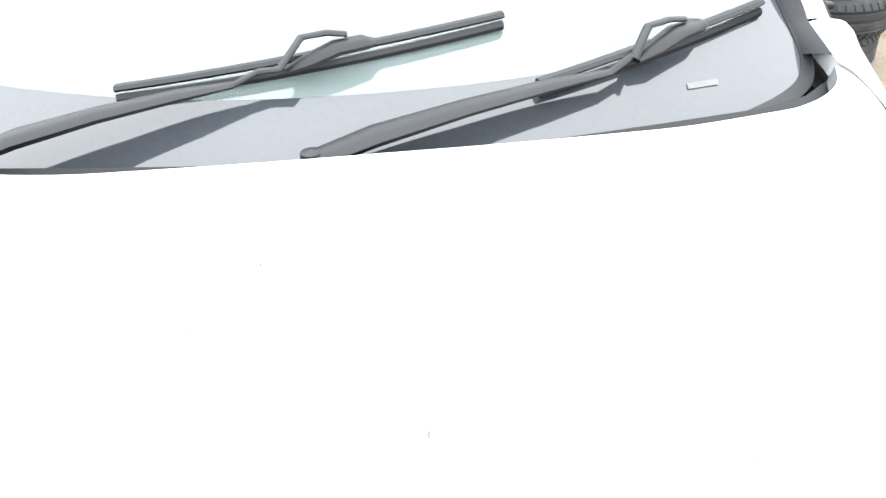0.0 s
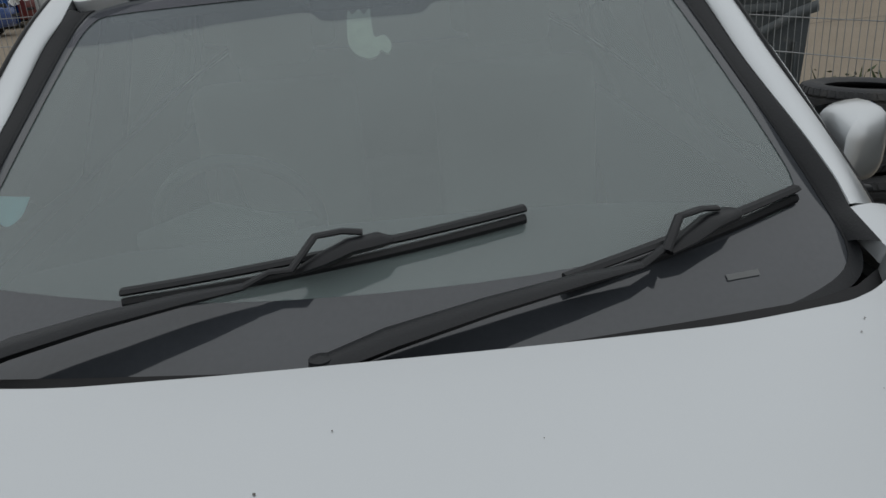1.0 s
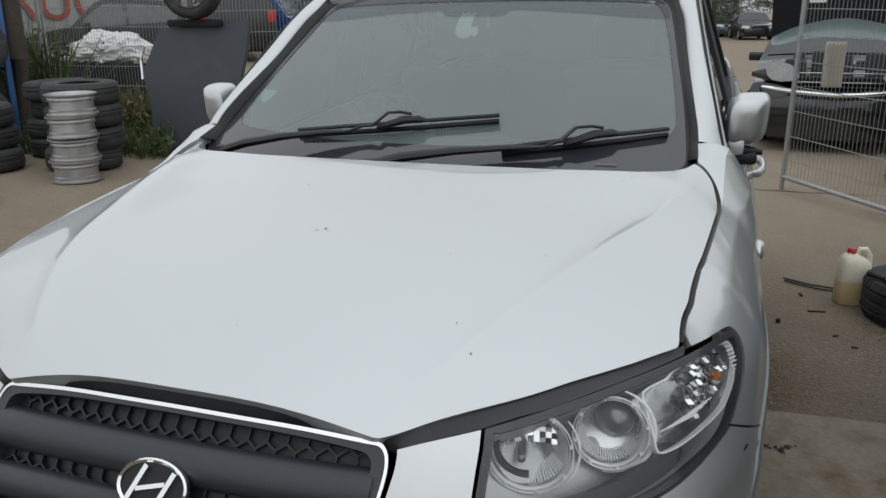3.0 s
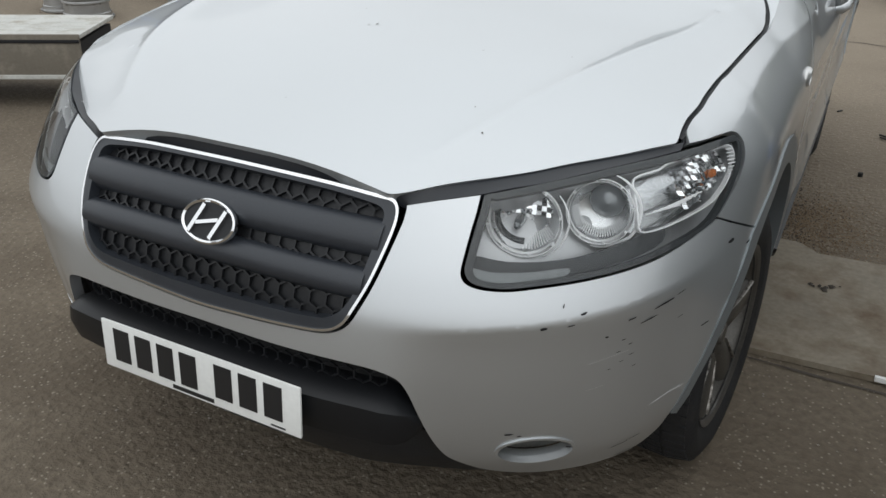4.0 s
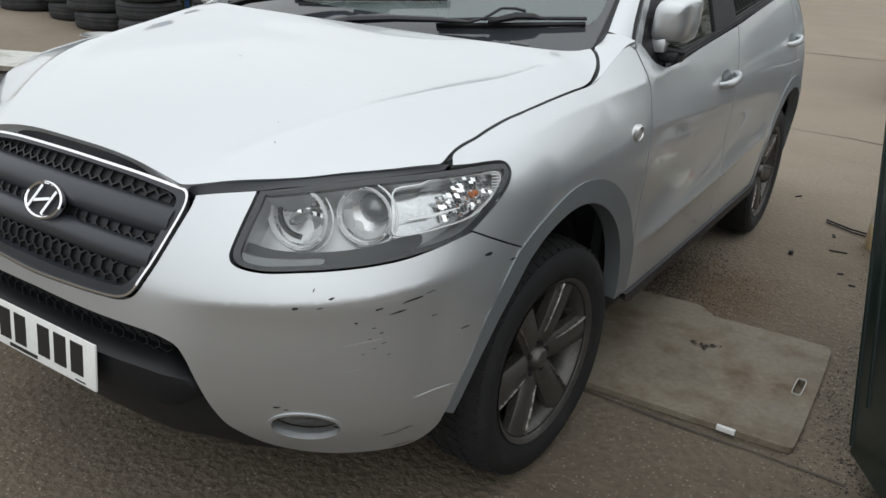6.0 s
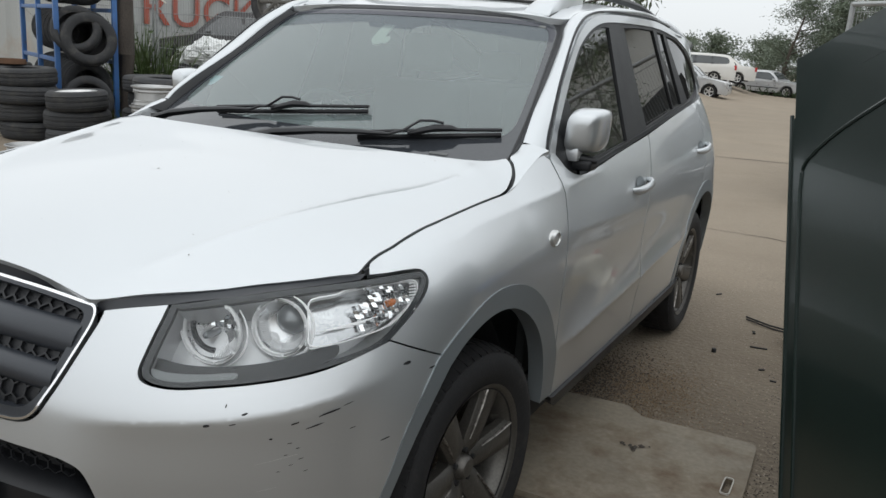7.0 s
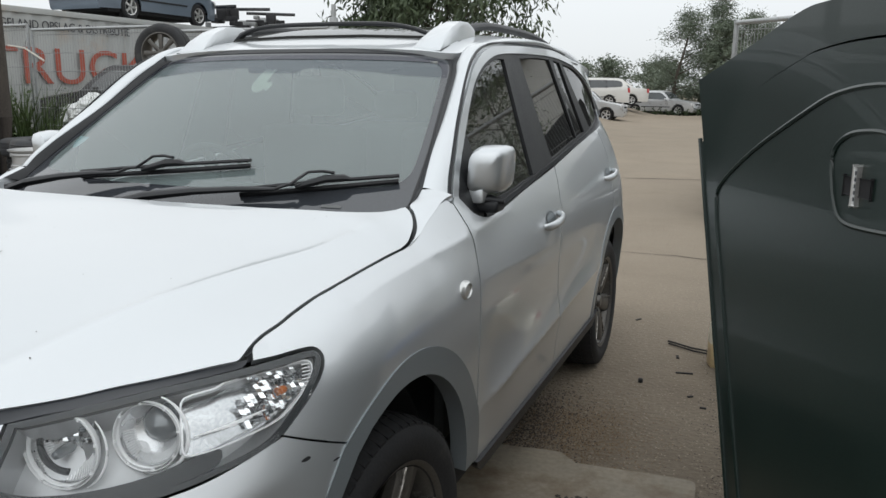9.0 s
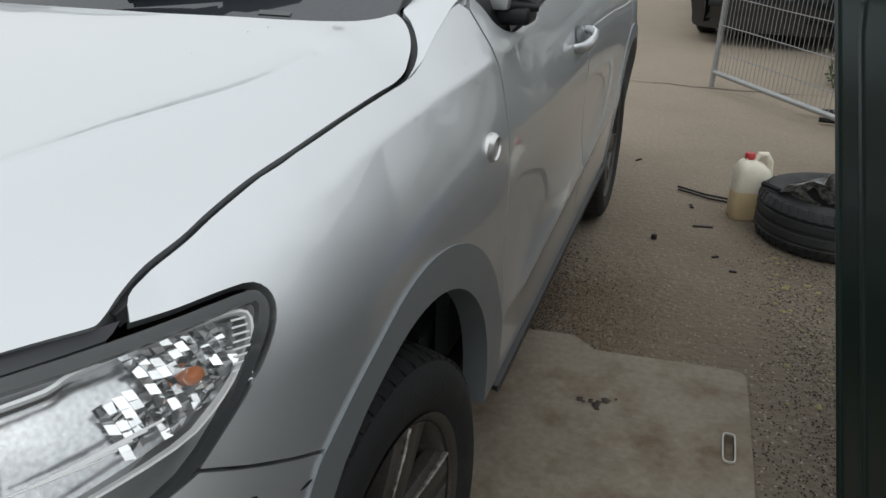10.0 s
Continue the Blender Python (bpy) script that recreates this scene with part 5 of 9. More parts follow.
TAILP = [(3.61, 1.614, "c"), (3.89, 1.555), (4.12, 1.468), (4.26, 1.380), (4.15, 1.320), (3.74, 1.272, "c"), (3.74, 1.262, "c"), (4.2, 1.310), (4.55, 1.335, "c"), (4.50, 1.44), (4.34, 1.545), (4.05, 1.615), (3.61, 1.644, "c")]
for k in (0, 1):
    fn = mirror_x(side_fn) if k else side_fn
    fl = bool(k)
    wins = [smooth(w, n=4) for w in WIN]
    part("window_surround", panel(fn, smooth(DLO, n=4), wins, step=(0.06, 0.05), depth=0.015, lift=-0.002, flip=fl), BLACK_PL, car, "black window surround")
    part("belt_moulding", tube([Vector(fn(y, 1.105 + 0.0945 * (y - 1.75))) for y in np.linspace(1.72, 3.75, 24)], 0.009, 6, squash=(0.6, 1.2)), BLACK_PL, car)
    for iw, w in enumerate(wins):
        gl = part("side_window", panel(fn, w, step=(0.08, 0.08), depth=0.0, lift=-0.010, flip=fl), GLASS_SIDE if iw else GLASS_FRONT, car, "tinted side window")
        gl.visible_shadow = False
    part("door_frame", panel(fn, smooth(FRAME, n=4), step=(0.05, 0.02), depth=0.02, lift=0.004, flip=fl), SILVER, car)
    part("rear_pillar", panel(fn, smooth(TAILP, n=4), step=(0.06, 0.04), depth=0.02, lift=0.003, flip=fl), SILVER, car)
# tail closed with a simple hatch
bm = bmesh.new()
rows = []
for z in (0.42, 0.6, 0.8, 1.0, 1.22, 1.35, 1.5, 1.58):
    w = flank_x(4.55, min(z, 1.2)) if z < 1.25 else side_fn(4.3, z)[0]
    yb = 4.66 - 0.02 * abs(z - 0.7) if z < 1.2 else 4.62 - 0.75 * (z - 1.22)
    rows.append([bm.verts.new((w * a, yb - 0.12 * abs(a) ** 3, z)) for a in np.linspace(-1, 1, 15)])
for q, w in zip(rows, rows[1:]):
    for i in range(14):
        bm.faces.new([q[i], q[i + 1], w[i + 1], w[i]])
part("tailgate", bm, SILVER, car)

# ---- mirrors, handles, repeaters ----
for sg in (1, -1):
    mirror = thing("door_mirror", "silver door mirror on a black arm", "")
    mirror.parent = car
    mirror.matrix_basis = pose(sg * 0.016 - 0.005 - 0.005 * sg, -0.07, 0.0)
    bm = bmesh.new()
    secs = [(0.0, 0.86, 0.86), (0.018, 0.99, 0.98), (0.05, 1.0, 1.0), (0.09, 0.95, 0.95), (0.118, 0.84, 0.84), (0.130, 0.62, 0.62), (0.134, 0.3, 0.3)]
    rings = []
    for dy, sw, sh in secs:
        ring = []
        for i in range(28):
            a = i * math.tau / 28
            cx, cz = math.cos(a), math.sin(a)
            ex = math.copysign(abs(cx) ** 0.5, cx) * 0.059 * sw
            ez = math.copysign(abs(cz) ** 0.5, cz) * 0.075 * sh
            ring.append(bm.verts.new((-0.012 + sg * (0.889 + ex + 0.010 * cz), 1.790 - dy + 0.035 * (ex / 0.1) + 0.045, 1.251 + ez)))
        rings.append(ring)
    for q, w in zip(rings, rings[1:]):
        for i in range(28):
            bm.faces.new([q[i], q[(i + 1) % 28], w[(i + 1) % 28], w[i]])
    bm.faces.new(rings[-1])
    bmesh.ops.recalc_face_normals(bm, faces=bm.faces)
    part("mirror_cap", bm, SILVER, mirror, "silver mirror shell")
    bm = bmesh.new()
    bm.faces.new([bm.verts.new((-0.012 + sg * (0.884 + 0.054 * math.copysign(abs(math.cos(a)) ** 0.6, math.cos(a))), 1.840, 1.249 + 0.067 * math.copysign(abs(math.sin(a)) ** 0.6, math.sin(a)))) for a in np.linspace(0, math.tau, 21)[:-1]])
    part("mirror_glass", bm, CHROME, mirror, "mirror glass")
    part("mirror_arm", tube([(-0.012 + sg * 0.80, 1.745, 1.150), (-0.012 + sg * 0.82, 1.745, 1.155), (-0.012 + sg * 0.84, 1.745, 1.162), (-0.012 + sg * 0.89, 1.755, 1.160), (-0.012 + sg * 0.935, 1.77, 1.154)], [0.040, 0.036, 0.028, 0.020, 0.012], 12, squash=(1, 0.75)), BLACK_PL, mirror, "black mirror arm")
    part("mirror_foot", boxes(((-0.012 + sg * 0.862 - 0.062, 1.735, 1.118), (-0.012 + sg * 0.862 + 0.062, 1.825, 1.158)), w=0.016, seg=3), BLACK_PL, mirror, "black lower mirror cover")
    part("mirror_strip", boxes(((-0.012 + sg * 0.858 - 0.028, 1.71, 1.150), (-0.012 + sg * 0.858 + 0.028, 1.77, 1.20)), w=0.012), SILVER, mirror)
    fn = side_fn if sg > 0 else mirror_x(side_fn)
    part("mirror_base", panel(fn, smooth([(1.615, 1.173), (1.67, 1.129), (1.81, 1.125), (1.83, 1.173), (1.82, 1.348), (1.73, 1.285), (1.67, 1.235)], n=4), step=(0.04, 0.04), depth=0.02, lift=-0.003, flip=sg < 0), BLACK_PL, mirror)
    for y, z in ((2.33, 1.003), (3.56, 1.062)):
        hx = flank_x(y, z)
        handle = thing("door_handle", "", "")
        handle.parent = car
        pts = [(sg * (hx + d), y + dy, z + 0.012 * (dy / 0.1)) for dy, d in ((-0.11, 0.0), (-0.095, 0.022), (-0.05, 0.036), (0.0, 0.040), (0.05, 0.036), (0.085, 0.020), (0.10, 0.0))]
        part("grip", tube(pts, [0.010, 0.013, 0.014, 0.014, 0.014, 0.013, 0.010], 10, squash=(0.8, 1.15)), SILVER, handle, "silver pull handle")
        cup = [(sy(y - 0.005 + 0.062 * math.cos(a), z), z + 0.034 * math.sin(a)) for a in np.linspace(0, math.tau, 25)[:-1]]
        part("cup", panel(shell if sg > 0 else mirror_x(shell), cup, step=(0.02, 0.015), depth=0.0, lift=0.003, flip=sg < 0), FLARE, handle)
    rep = thing("side_repeater", "", "")
    rep.parent = car
    hx = flank_x(1.345, 0.953)
    q = Matrix.Translation((sg * (hx - 0.007), 1.345, 0.953)) @ Matrix.Rotation(radians(90 * sg), 4, "Y")
    part("repeater_rim", lathe([(0.034, 0.0), (0.034, 0.008), (0.026, 0.016), (0.024, 0.012)], 28, m=q @ Matrix.Diagonal((0.78, 1.15, 1, 1))), RIM, rep, "chrome rim")
    part("repeater_lens", lathe([(0.026, 0.010), (0.016, 0.013), (0.0, 0.014)], 28, m=q @ Matrix.Diagonal((0.78, 1.15, 1, 1))), RIM, rep, "clear ribbed repeater lens")

# ---- wipers ----
def wiper(tip, end, pivot, knee):
    w = thing("wiper", "black flat wiper with its arm", "")
    w.parent = car
    def on(p, h):
        q = Vector(ws_fn(p[0], p[1]))
        n = Vector((0.0, -0.52, 0.85)).normalized()
        return q + n * h
    L = np.linspace(0, 1, 17)
    mid = [(end[0] + (tip[0] - end[0]) * t, end[1] + (tip[1] - end[1]) * t) for t in L]
    part("rubber_blade", tube([on(p, 0.010) for p in mid], 0.006, 6, squash=(1.0, 1.4)), WIPER, w, "rubber blade")
    part("blade_spoiler", tube([on((p[0], p[1] + 0.006), 0.022 + 0.004 * math.sin(math.pi * t)) for p, t in zip(mid, L)], 0.0075, 6, squash=(1.5, 0.8)), WIPER, w)
    c = mid[9]
    part("clip", tube([on((c[0] - 0.075, c[1] - 0.012), 0.028), on((c[0] - 0.04, c[1] - 0.006), 0.034), on((c[0], c[1] + 0.004), 0.036), on((c[0] + 0.045, c[1] + 0.010), 0.032), on((c[0] + 0.06, c[1] + 0.012), 0.026)], [0.008, 0.013, 0.015, 0.014, 0.008], 8, squash=(1.5, 0.8)), WIPER, w)
    kx, kz = knee
    hook = [on((kx, kz), 0.036), on((kx + 0.04, kz + 0.010), 0.042), on((c[0] - 0.085, c[1] - 0.018), 0.045), on((c[0] - 0.05, c[1] + 0.010), 0.052), on((c[0] - 0.01, c[1] + 0.014), 0.050), on((c[0] + 0.02, c[1] + 0.014), 0.044)]
    part("hook", tube(hook, 0.0065, 8, squash=(1.3, 0.7)), WIPER, w, "bent steel hook")
    k0 = on((kx, kz), 0.036)
    arm = [Vector(pivot), Vector(pivot).lerp(k0, 0.2) + Vector((0, -0.005, 0.012)), Vector(pivot).lerp(k0, 0.5) + Vector((0, -0.006, 0.014)), Vector(pivot).lerp(k0, 0.8) + Vector((0, -0.003, 0.008)), k0]
    part("arm", tube(arm, [0.020, 0.022, 0.018, 0.014, 0.008], 8, squash=(1.2, 0.62)), BLACK_PL, w, "faded black wiper arm")
    part("pivot_cap", lathe([(0.0, 0.018), (0.016, 0.014), (0.02, -0.02)], 16, m=Matrix.Translation(pivot)), BLACK_PL, w)


wiper((0.222, 1.252), (-0.396, 1.197), (-0.62, 1.245, 1.166), (-0.205, 1.200))
wiper((0.686, 1.219), (0.261, 1.178), (-0.10, 1.165, 1.160), (0.375, 1.178))

# ---- cabin inside ----
inner = thing("cabin_interior", "", "")
inner.parent = car
bm = bmesh.new()
dash = [(1.36, 1.02), (1.40, 1.10), (1.55, 1.155), (1.72, 1.165), (1.86, 1.13), (1.93, 1.03), (1.95, 0.75), (1.5, 0.7)]
rows = [[bm.verts.new((x, y, z - 0.04 * (abs(x) / 0.75) ** 3)) for y, z in dash] for x in np.linspace(-0.76, 0.76, 13)]
for q, w in zip(rows, rows[1:]):
    for k in range(len(dash) - 1):
        bm.faces.new([q[k], w[k], w[k + 1], q[k + 1]])
part("dashboard", bm, CABIN, inner, "dark grey dashboard")
bm = tube([(x, 1.80, 1.15) for x in (-0.53, -0.37, -0.21)], [0.02, 0.07, 0.02], 12)
part("binnacle", bm, CABIN, inner)
q = Matrix.Translation((-0.37, 2.02, 1.10)) @ Matrix.Rotation(radians(-66), 4, "X")
bm = bmesh.new()
ring = [q @ Vector((0.185 * math.cos(a), 0.185 * math.sin(a), 0)) for a in np.linspace(0, math.tau, 37)]
tube(ring, 0.016, 8, bm, cap=False)
for a in (0, 180, 270):
    tube([q @ Vector((0.03 * math.cos(radians(a)), 0.03 * math.sin(radians(a)), -0.02)), q @ Vector((0.185 * math.cos(radians(a)), 0.185 * math.sin(radians(a)), 0))], [0.04, 0.016], 8, bm)
part("steering_wheel", bm, CABIN, inner, "black steering wheel")
for xs in (-0.37, 0.37):
    part("seat", boxes(((xs - 0.25, 2.25, 0.55), (xs + 0.25, 2.80, 0.82)), ((xs - 0.25, 2.68, 0.75), (xs + 0.25, 2.86, 1.32)), ((xs - 0.13, 2.76, 1.36), (xs + 0.13, 2.87, 1.55)), w=0.05, seg=3), CABIN_L, inner, "grey cloth front seat")
part("rear_seat", boxes(((-0.65, 3.2, 0.6), (0.65, 3.7, 0.85)), ((-0.65, 3.6, 0.8), (0.65, 3.78, 1.30)), ((-0.5, 3.66, 1.32), (-0.24, 3.76, 1.48)), ((0.24, 3.66, 1.32), (0.5, 3.76, 1.48)), w=0.05, seg=3), CABIN_L, inner)
part("floor_tub", boxes(((-0.78, 1.4, 0.42), (0.78, 4.4, 0.5)), ((-0.83, 1.45, 0.45), (-0.80, 4.3, 1.08)), ((0.80, 1.45, 0.45), (0.83, 4.3, 1.08)), ((-0.7, 4.3, 0.5), (0.7, 4.4, 1.2))), CABIN, inner)
part("headlining", panel(lambda x, y: (x, y, roof_fn(x, y)[2] - 0.05), smooth([(-0.62, 2.12), (0.62, 2.12), (0.64, 2.5), (0.6, 4.2), (-0.6, 4.2), (-0.64, 2.5)], n=3), [hatch_hole], step=(0.2, 0.2), depth=0), CABIN_L, inner)
part("interior_mirror", boxes(((-0.150, 2.03, 1.555), (0.070, 2.06, 1.605)), ((-0.06, 2.05, 1.58), (-0.01, 2.09, 1.63)), w=0.017), CABIN, inner)
for xs in (-0.38, 0.38):
    part("sun_visor", boxes(((xs - 0.19, 2.03, 1.57), (xs + 0.19, 2.17, 1.59), Matrix.Translation((0, 0, 0))), w=0.006), CABIN_L, inner)
# pale shape hung from the mirror
FR = mat("pale_card", (0.62, 0.66, 0.58), 0.7, 0, 0.15, 40, 200)
FX = -0.019
fo = smooth([(-0.050, 1.548), (-0.052, 1.515), (-0.048, 1.490), (-0.030, 1.474), (-0.005, 1.467), (0.016, 1.470), (0.024, 1.478), (0.040, 1.472), (0.048, 1.486), (0.034, 1.502), (0.012, 1.500), (0.006, 1.520), (0.002, 1.548), (-0.012, 1.540), (-0.024, 1.549), (-0.038, 1.541)], n=4)
fresh = part("air_freshener", panel(lambda x, z: (0.85 * x + FX, 1.445 + (z - 1.262) / 0.613, z + 0.013), fo, step=(0.02, 0.02), depth=0.004), FR)
tagged(fresh, "pale scalloped card hanging from the inside mirror", "air freshener")

# ---- wheels ----
def wheel_parts(parent, spokes=6, r=0.353, width=0.23, rim_r=0.240, rim_mat=RIM_DIRTY, rub=RUBBER, tread=True):
    """Built round the x axis, outer face towards +x, at the origin."""
    h = width / 2
    prof = [(rim_r - 0.012, -h + 0.02), (rim_r + 0.03, -h), (r - 0.05, -h - 0.006), (r - 0.022, -h + 0.006), (r - 0.008, -h + 0.03), (r - 0.004, -h + 0.06), (r - 0.004, h - 0.06), (r - 0.008, h - 0.03), (r - 0.022, h - 0.006), (r - 0.05, h + 0.006), (rim_r + 0.03, h), (rim_r - 0.012, h - 0.02)]
    bm = lathe(prof, 64, "x")
    tyre = part("tyre", bm, rub, parent, "black treaded tyre")
    if tread:
        bm = bmesh.new()
        nb = 60
        for k in range(nb):
            for j, (xa, xb) in enumerate(((-h + 0.012, -h + 0.062), (-h + 0.070, -0.006), (0.006, h - 0.070), (h - 0.062, h - 0.012))):
                a0 = (k + (0.5 if j % 2 else 0)) * math.tau / nb
                a1 = a0 + math.tau / nb * 0.74
                sk = 0.035 if j in (0, 3) else 0.02
                vs = []
                for rr in (r - 0.012, r):
                    for (a, x) in ((a0, xa), (a1, xa), (a1 + sk, xb), (a0 + sk, xb)):
                        edge = 0.012 if abs(x) > h - 0.02 else 0.0
                        vs.append(bm.verts.new((x, (rr - edge) * math.cos(a), (rr - edge) * math.sin(a))))
                for f in ((4, 5, 6, 7), (0, 1, 5, 4), (1, 2, 6, 5), (2, 3, 7, 6), (3, 0, 4, 7)):
                    bm.faces.new([vs[i] for i in f])
        bmesh.ops.recalc_face_normals(bm, faces=bm.faces)
        part("tread", bm, rub, tyre, flat=True)["kind"] = "stuff"
    rim = part("rim", lathe([(rim_r - 0.002, h - 0.012), (rim_r + 0.008, h - 0.006), (rim_r - 0.006, h - 0.016), (rim_r - 0.016, h - 0.03), (rim_r - 0.03, h - 0.06), (rim_r - 0.035, -h + 0.05), (rim_r, -h + 0.02)], 56, "x"), rim_mat, parent, "dirty alloy rim")
    for k in range(spokes):
        a = k * math.tau / spokes + 0.25
        bm = bmesh.new()
        rows = []
        for rr, hw, x, th in ((0.04, 0.036, h - 0.050, 0.05), (0.075, 0.038, h - 0.034, 0.045), (0.13, 0.042, h - 0.028, 0.04), (0.18, 0.046, h - 0.024, 0.035), (rim_r - 0.012, 0.052, h - 0.022, 0.03)):
            rows.append([Vector((x + dx, 0, 0)) + Vector((0, rr, dz)) for dx, dz in ((-th, -hw), (-0.012, -hw), (0.0, -hw * 0.72), (0.003, 0), (0.0, hw * 0.72), (-0.012, hw), (-th, hw))])
        rot = Matrix.Rotation(a, 3, "X")
        vs = [[bm.verts.new(rot @ p) for p in row] for row in rows]
        for q2, w2 in zip(vs, vs[1:]):
            for i in range(6):
                bm.faces.new([q2[i], q2[i + 1], w2[i + 1], w2[i]])
        bmesh.ops.recalc_face_normals(bm, faces=bm.faces)
        part("spoke", bm, rim_mat, rim)
        edge = [rot @ Vector((x + 0.001, rr, 0.74 * hw)) for rr, hw, x in ((0.08, 0.038, h - 0.034), (0.13, 0.042, h - 0.028), (0.18, 0.046, h - 0.024), (rim_r - 0.014, 0.052, h - 0.022))]
        part("worn_edge", tube(edge, [0.003, 0.0045, 0.006, 0.007], 6, squash=(1.0, 0.5)), RIM_WORN, rim, "bright worn edge")
    part("hub_cap", lathe([(0.0, h - 0.024), (0.026, h - 0.025), (0.032, h - 0.032), (0.036, h - 0.05), (0.062, h - 0.054), (0.066, h - 0.08)], 32, "x"), rim_mat, rim)
    for k in range(5):
        a = k * math.tau / 5 + 0.4
        part("wheel_nut", lathe([(0.0, h - 0.036), (0.008, h - 0.037), (0.009, h - 0.06)], 6, "x", m=Matrix.Translation((0, 0.05 * math.cos(a), 0.05 * math.sin(a)))), DARK, rim)
    part("brake_disc", lathe([(0.05, -0.02), (0.15, -0.02), (0.15, -0.035), (0.05, -0.035)], 32, "x"), mat("rusty_disc", (0.12, 0.09, 0.07), 0.6, 0.6, 0.3, 10, 100), parent)


wheel = thing("wheel", "", "", pose(0.805, *FW, 0, 0, 0))
wheel.parent = car
wheel_parts(wheel)
for x, yz, rz in ((0.805, RW, 0), (-0.86, FW, 175), (-0.865, RW, 180)):
    copy_thing(wheel, pose(x, *yz, 50 + 40 * (rz == 0), 0, rz))
wheel.matrix_basis = pose(0.80, *FW, -9, 0, -5)

# ---- scratches and chips on the nose ----
CHIP = mat("bare_plastic_scrape", (0.012, 0.012, 0.014), 0.6, 0, 0.2)
def chip(x, z, w, h, slope=0.0, surf=None, seed=0, material=CHIP):
    rnd = random.Random(seed)
    pts = []
    for k in range(9):
        a = k * math.tau / 9
        r = 0.7 + 0.5 * rnd.random()
        u, v = w * 0.5 * math.cos(a) * r, h * 0.5 * math.sin(a) * r
        pts.append(X(x + u, z + v + slope * u))
    return panel(shell, pts, step=(w, h), depth=0.0, lift=0.0012)
for i, (x, z, w, h, sl) in enumerate(((0.661, 0.727, 0.014, 0.009, 0), (0.716, 0.749, 0.013, 0.006, 0.2), (0.702, 0.729, 0.012, 0.004, 0.2), (0.763, 0.690, 0.008, 0.006, 0), (0.683, 0.765, 0.003, 0.01, 0), (0.836, 0.735, 0.03, 0.006, 0.45), (0.855, 0.747, 0.014, 0.003, 0.5), (0.821, 0.709, 0.034, 0.005, 0.4), (0.793, 0.721, 0.016, 0.005, 0.3), (0.868, 0.686, 0.01, 0.003, 0.3), (0.901, 0.641, 0.01, 0.005, 0.6), (0.905, 0.806, 0.01, 0.01, 0), (0.929, 0.779, 0.006, 0.006, 0), (0.790, 0.675, 0.01, 0.0025, 0.2), (0.802, 0.661, 0.009, 0.0025, 0.2), (0.786, 0.648, 0.008, 0.002, 0.2), (0.807, 0.635, 0.011, 0.0025, 0.3), (0.794, 0.623, 0.008, 0.002, 0.2), (0.814, 0.604, 0.009, 0.002, 0.3), (0.777, 0.610, 0.007, 0.002, 0.1), (0.623, 0.469, 0.02, 0.005, 0.1), (0.641, 0.463, 0.012, 0.004, 0.1), (0.722, 0.410, 0.016, 0.006, -0.5), (0.723, 0.386, 0.01, 0.008, -0.5), (0.799, 0.366, 0.045, 0.003, 0.25), (0.823, 0.377, 0.03, 0.003, 0.3), (0.802, 0.314, 0.05, 0.004, 0.25))):
    part("paint_chip", chip(x, z, 0.8 * w, 0.8 * h, sl, seed=i), CHIP, car, flat=True)
SCR = mat("pale_scratch", (0.72, 0.73, 0.73), 0.5, 0.1, 0.05)
for i, (x, z, w, h, sl) in enumerate(((0.775, 0.640, 0.06, 0.0012, 0.25), (0.868, 0.480, 0.05, 0.004, 0.4), (0.76, 0.57, 0.03, 0.0010, 0.2))):
    part("scratch", chip(x, z, w, h, sl, seed=40 + i), SCR, car, flat=True)
def hood_speck(x, y, w, h, seed):
    rnd = random.Random(seed)
    pts = [(x + w * 0.5 * math.cos(a) * (0.7 + 0.5 * rnd.random()), y + h * 0.5 * math.sin(a) * (0.7 + 0.5 * rnd.random())) for a in np.linspace(0, math.tau, 9)[:-1]]
    return panel(hood_fn, pts, step=(w, h), depth=0.0, lift=0.0012)
rnd = random.Random(11)
SCUFF = mat("bonnet_scuff", (0.44, 0.45, 0.45), 0.6, 0.2, 0.2)
SPECK = mat("bonnet_speck", (0.10, 0.09, 0.08), 0.7, 0, 0.2)
SCUFFS = [(-0.15, 0.92, 0.004, 0.004), (-0.22, 0.82, 0.003, 0.003), (0.409, 0.404, 0.003, 0.0025), (0.452, 0.348, 0.004, 0.0025), (0.012, 0.648, 0.010, 0.003), (0.030, 0.656, 0.004, 0.010), (0.041, 0.650, 0.007, 0.002)]
for i, (x, y, w, h) in enumerate(SCUFFS):
    part("stone_chip", hood_speck(x, y, w, h, 60 + i), SCUFF if w > 0.006 and y > 0.6 else SPECK, car, flat=True)
for i in range(16):
    x, y = rnd.uniform(-0.62, 0.62), rnd.uniform(0.24, 1.15)
    if abs(x) < 0.35 + 0.4 * (y - 0.2):
        part("stone_chip", hood_speck(x, y, rnd.uniform(0.0015, 0.0035), rnd.uniform(0.0015, 0.0035), i), SPECK, car, flat=True)

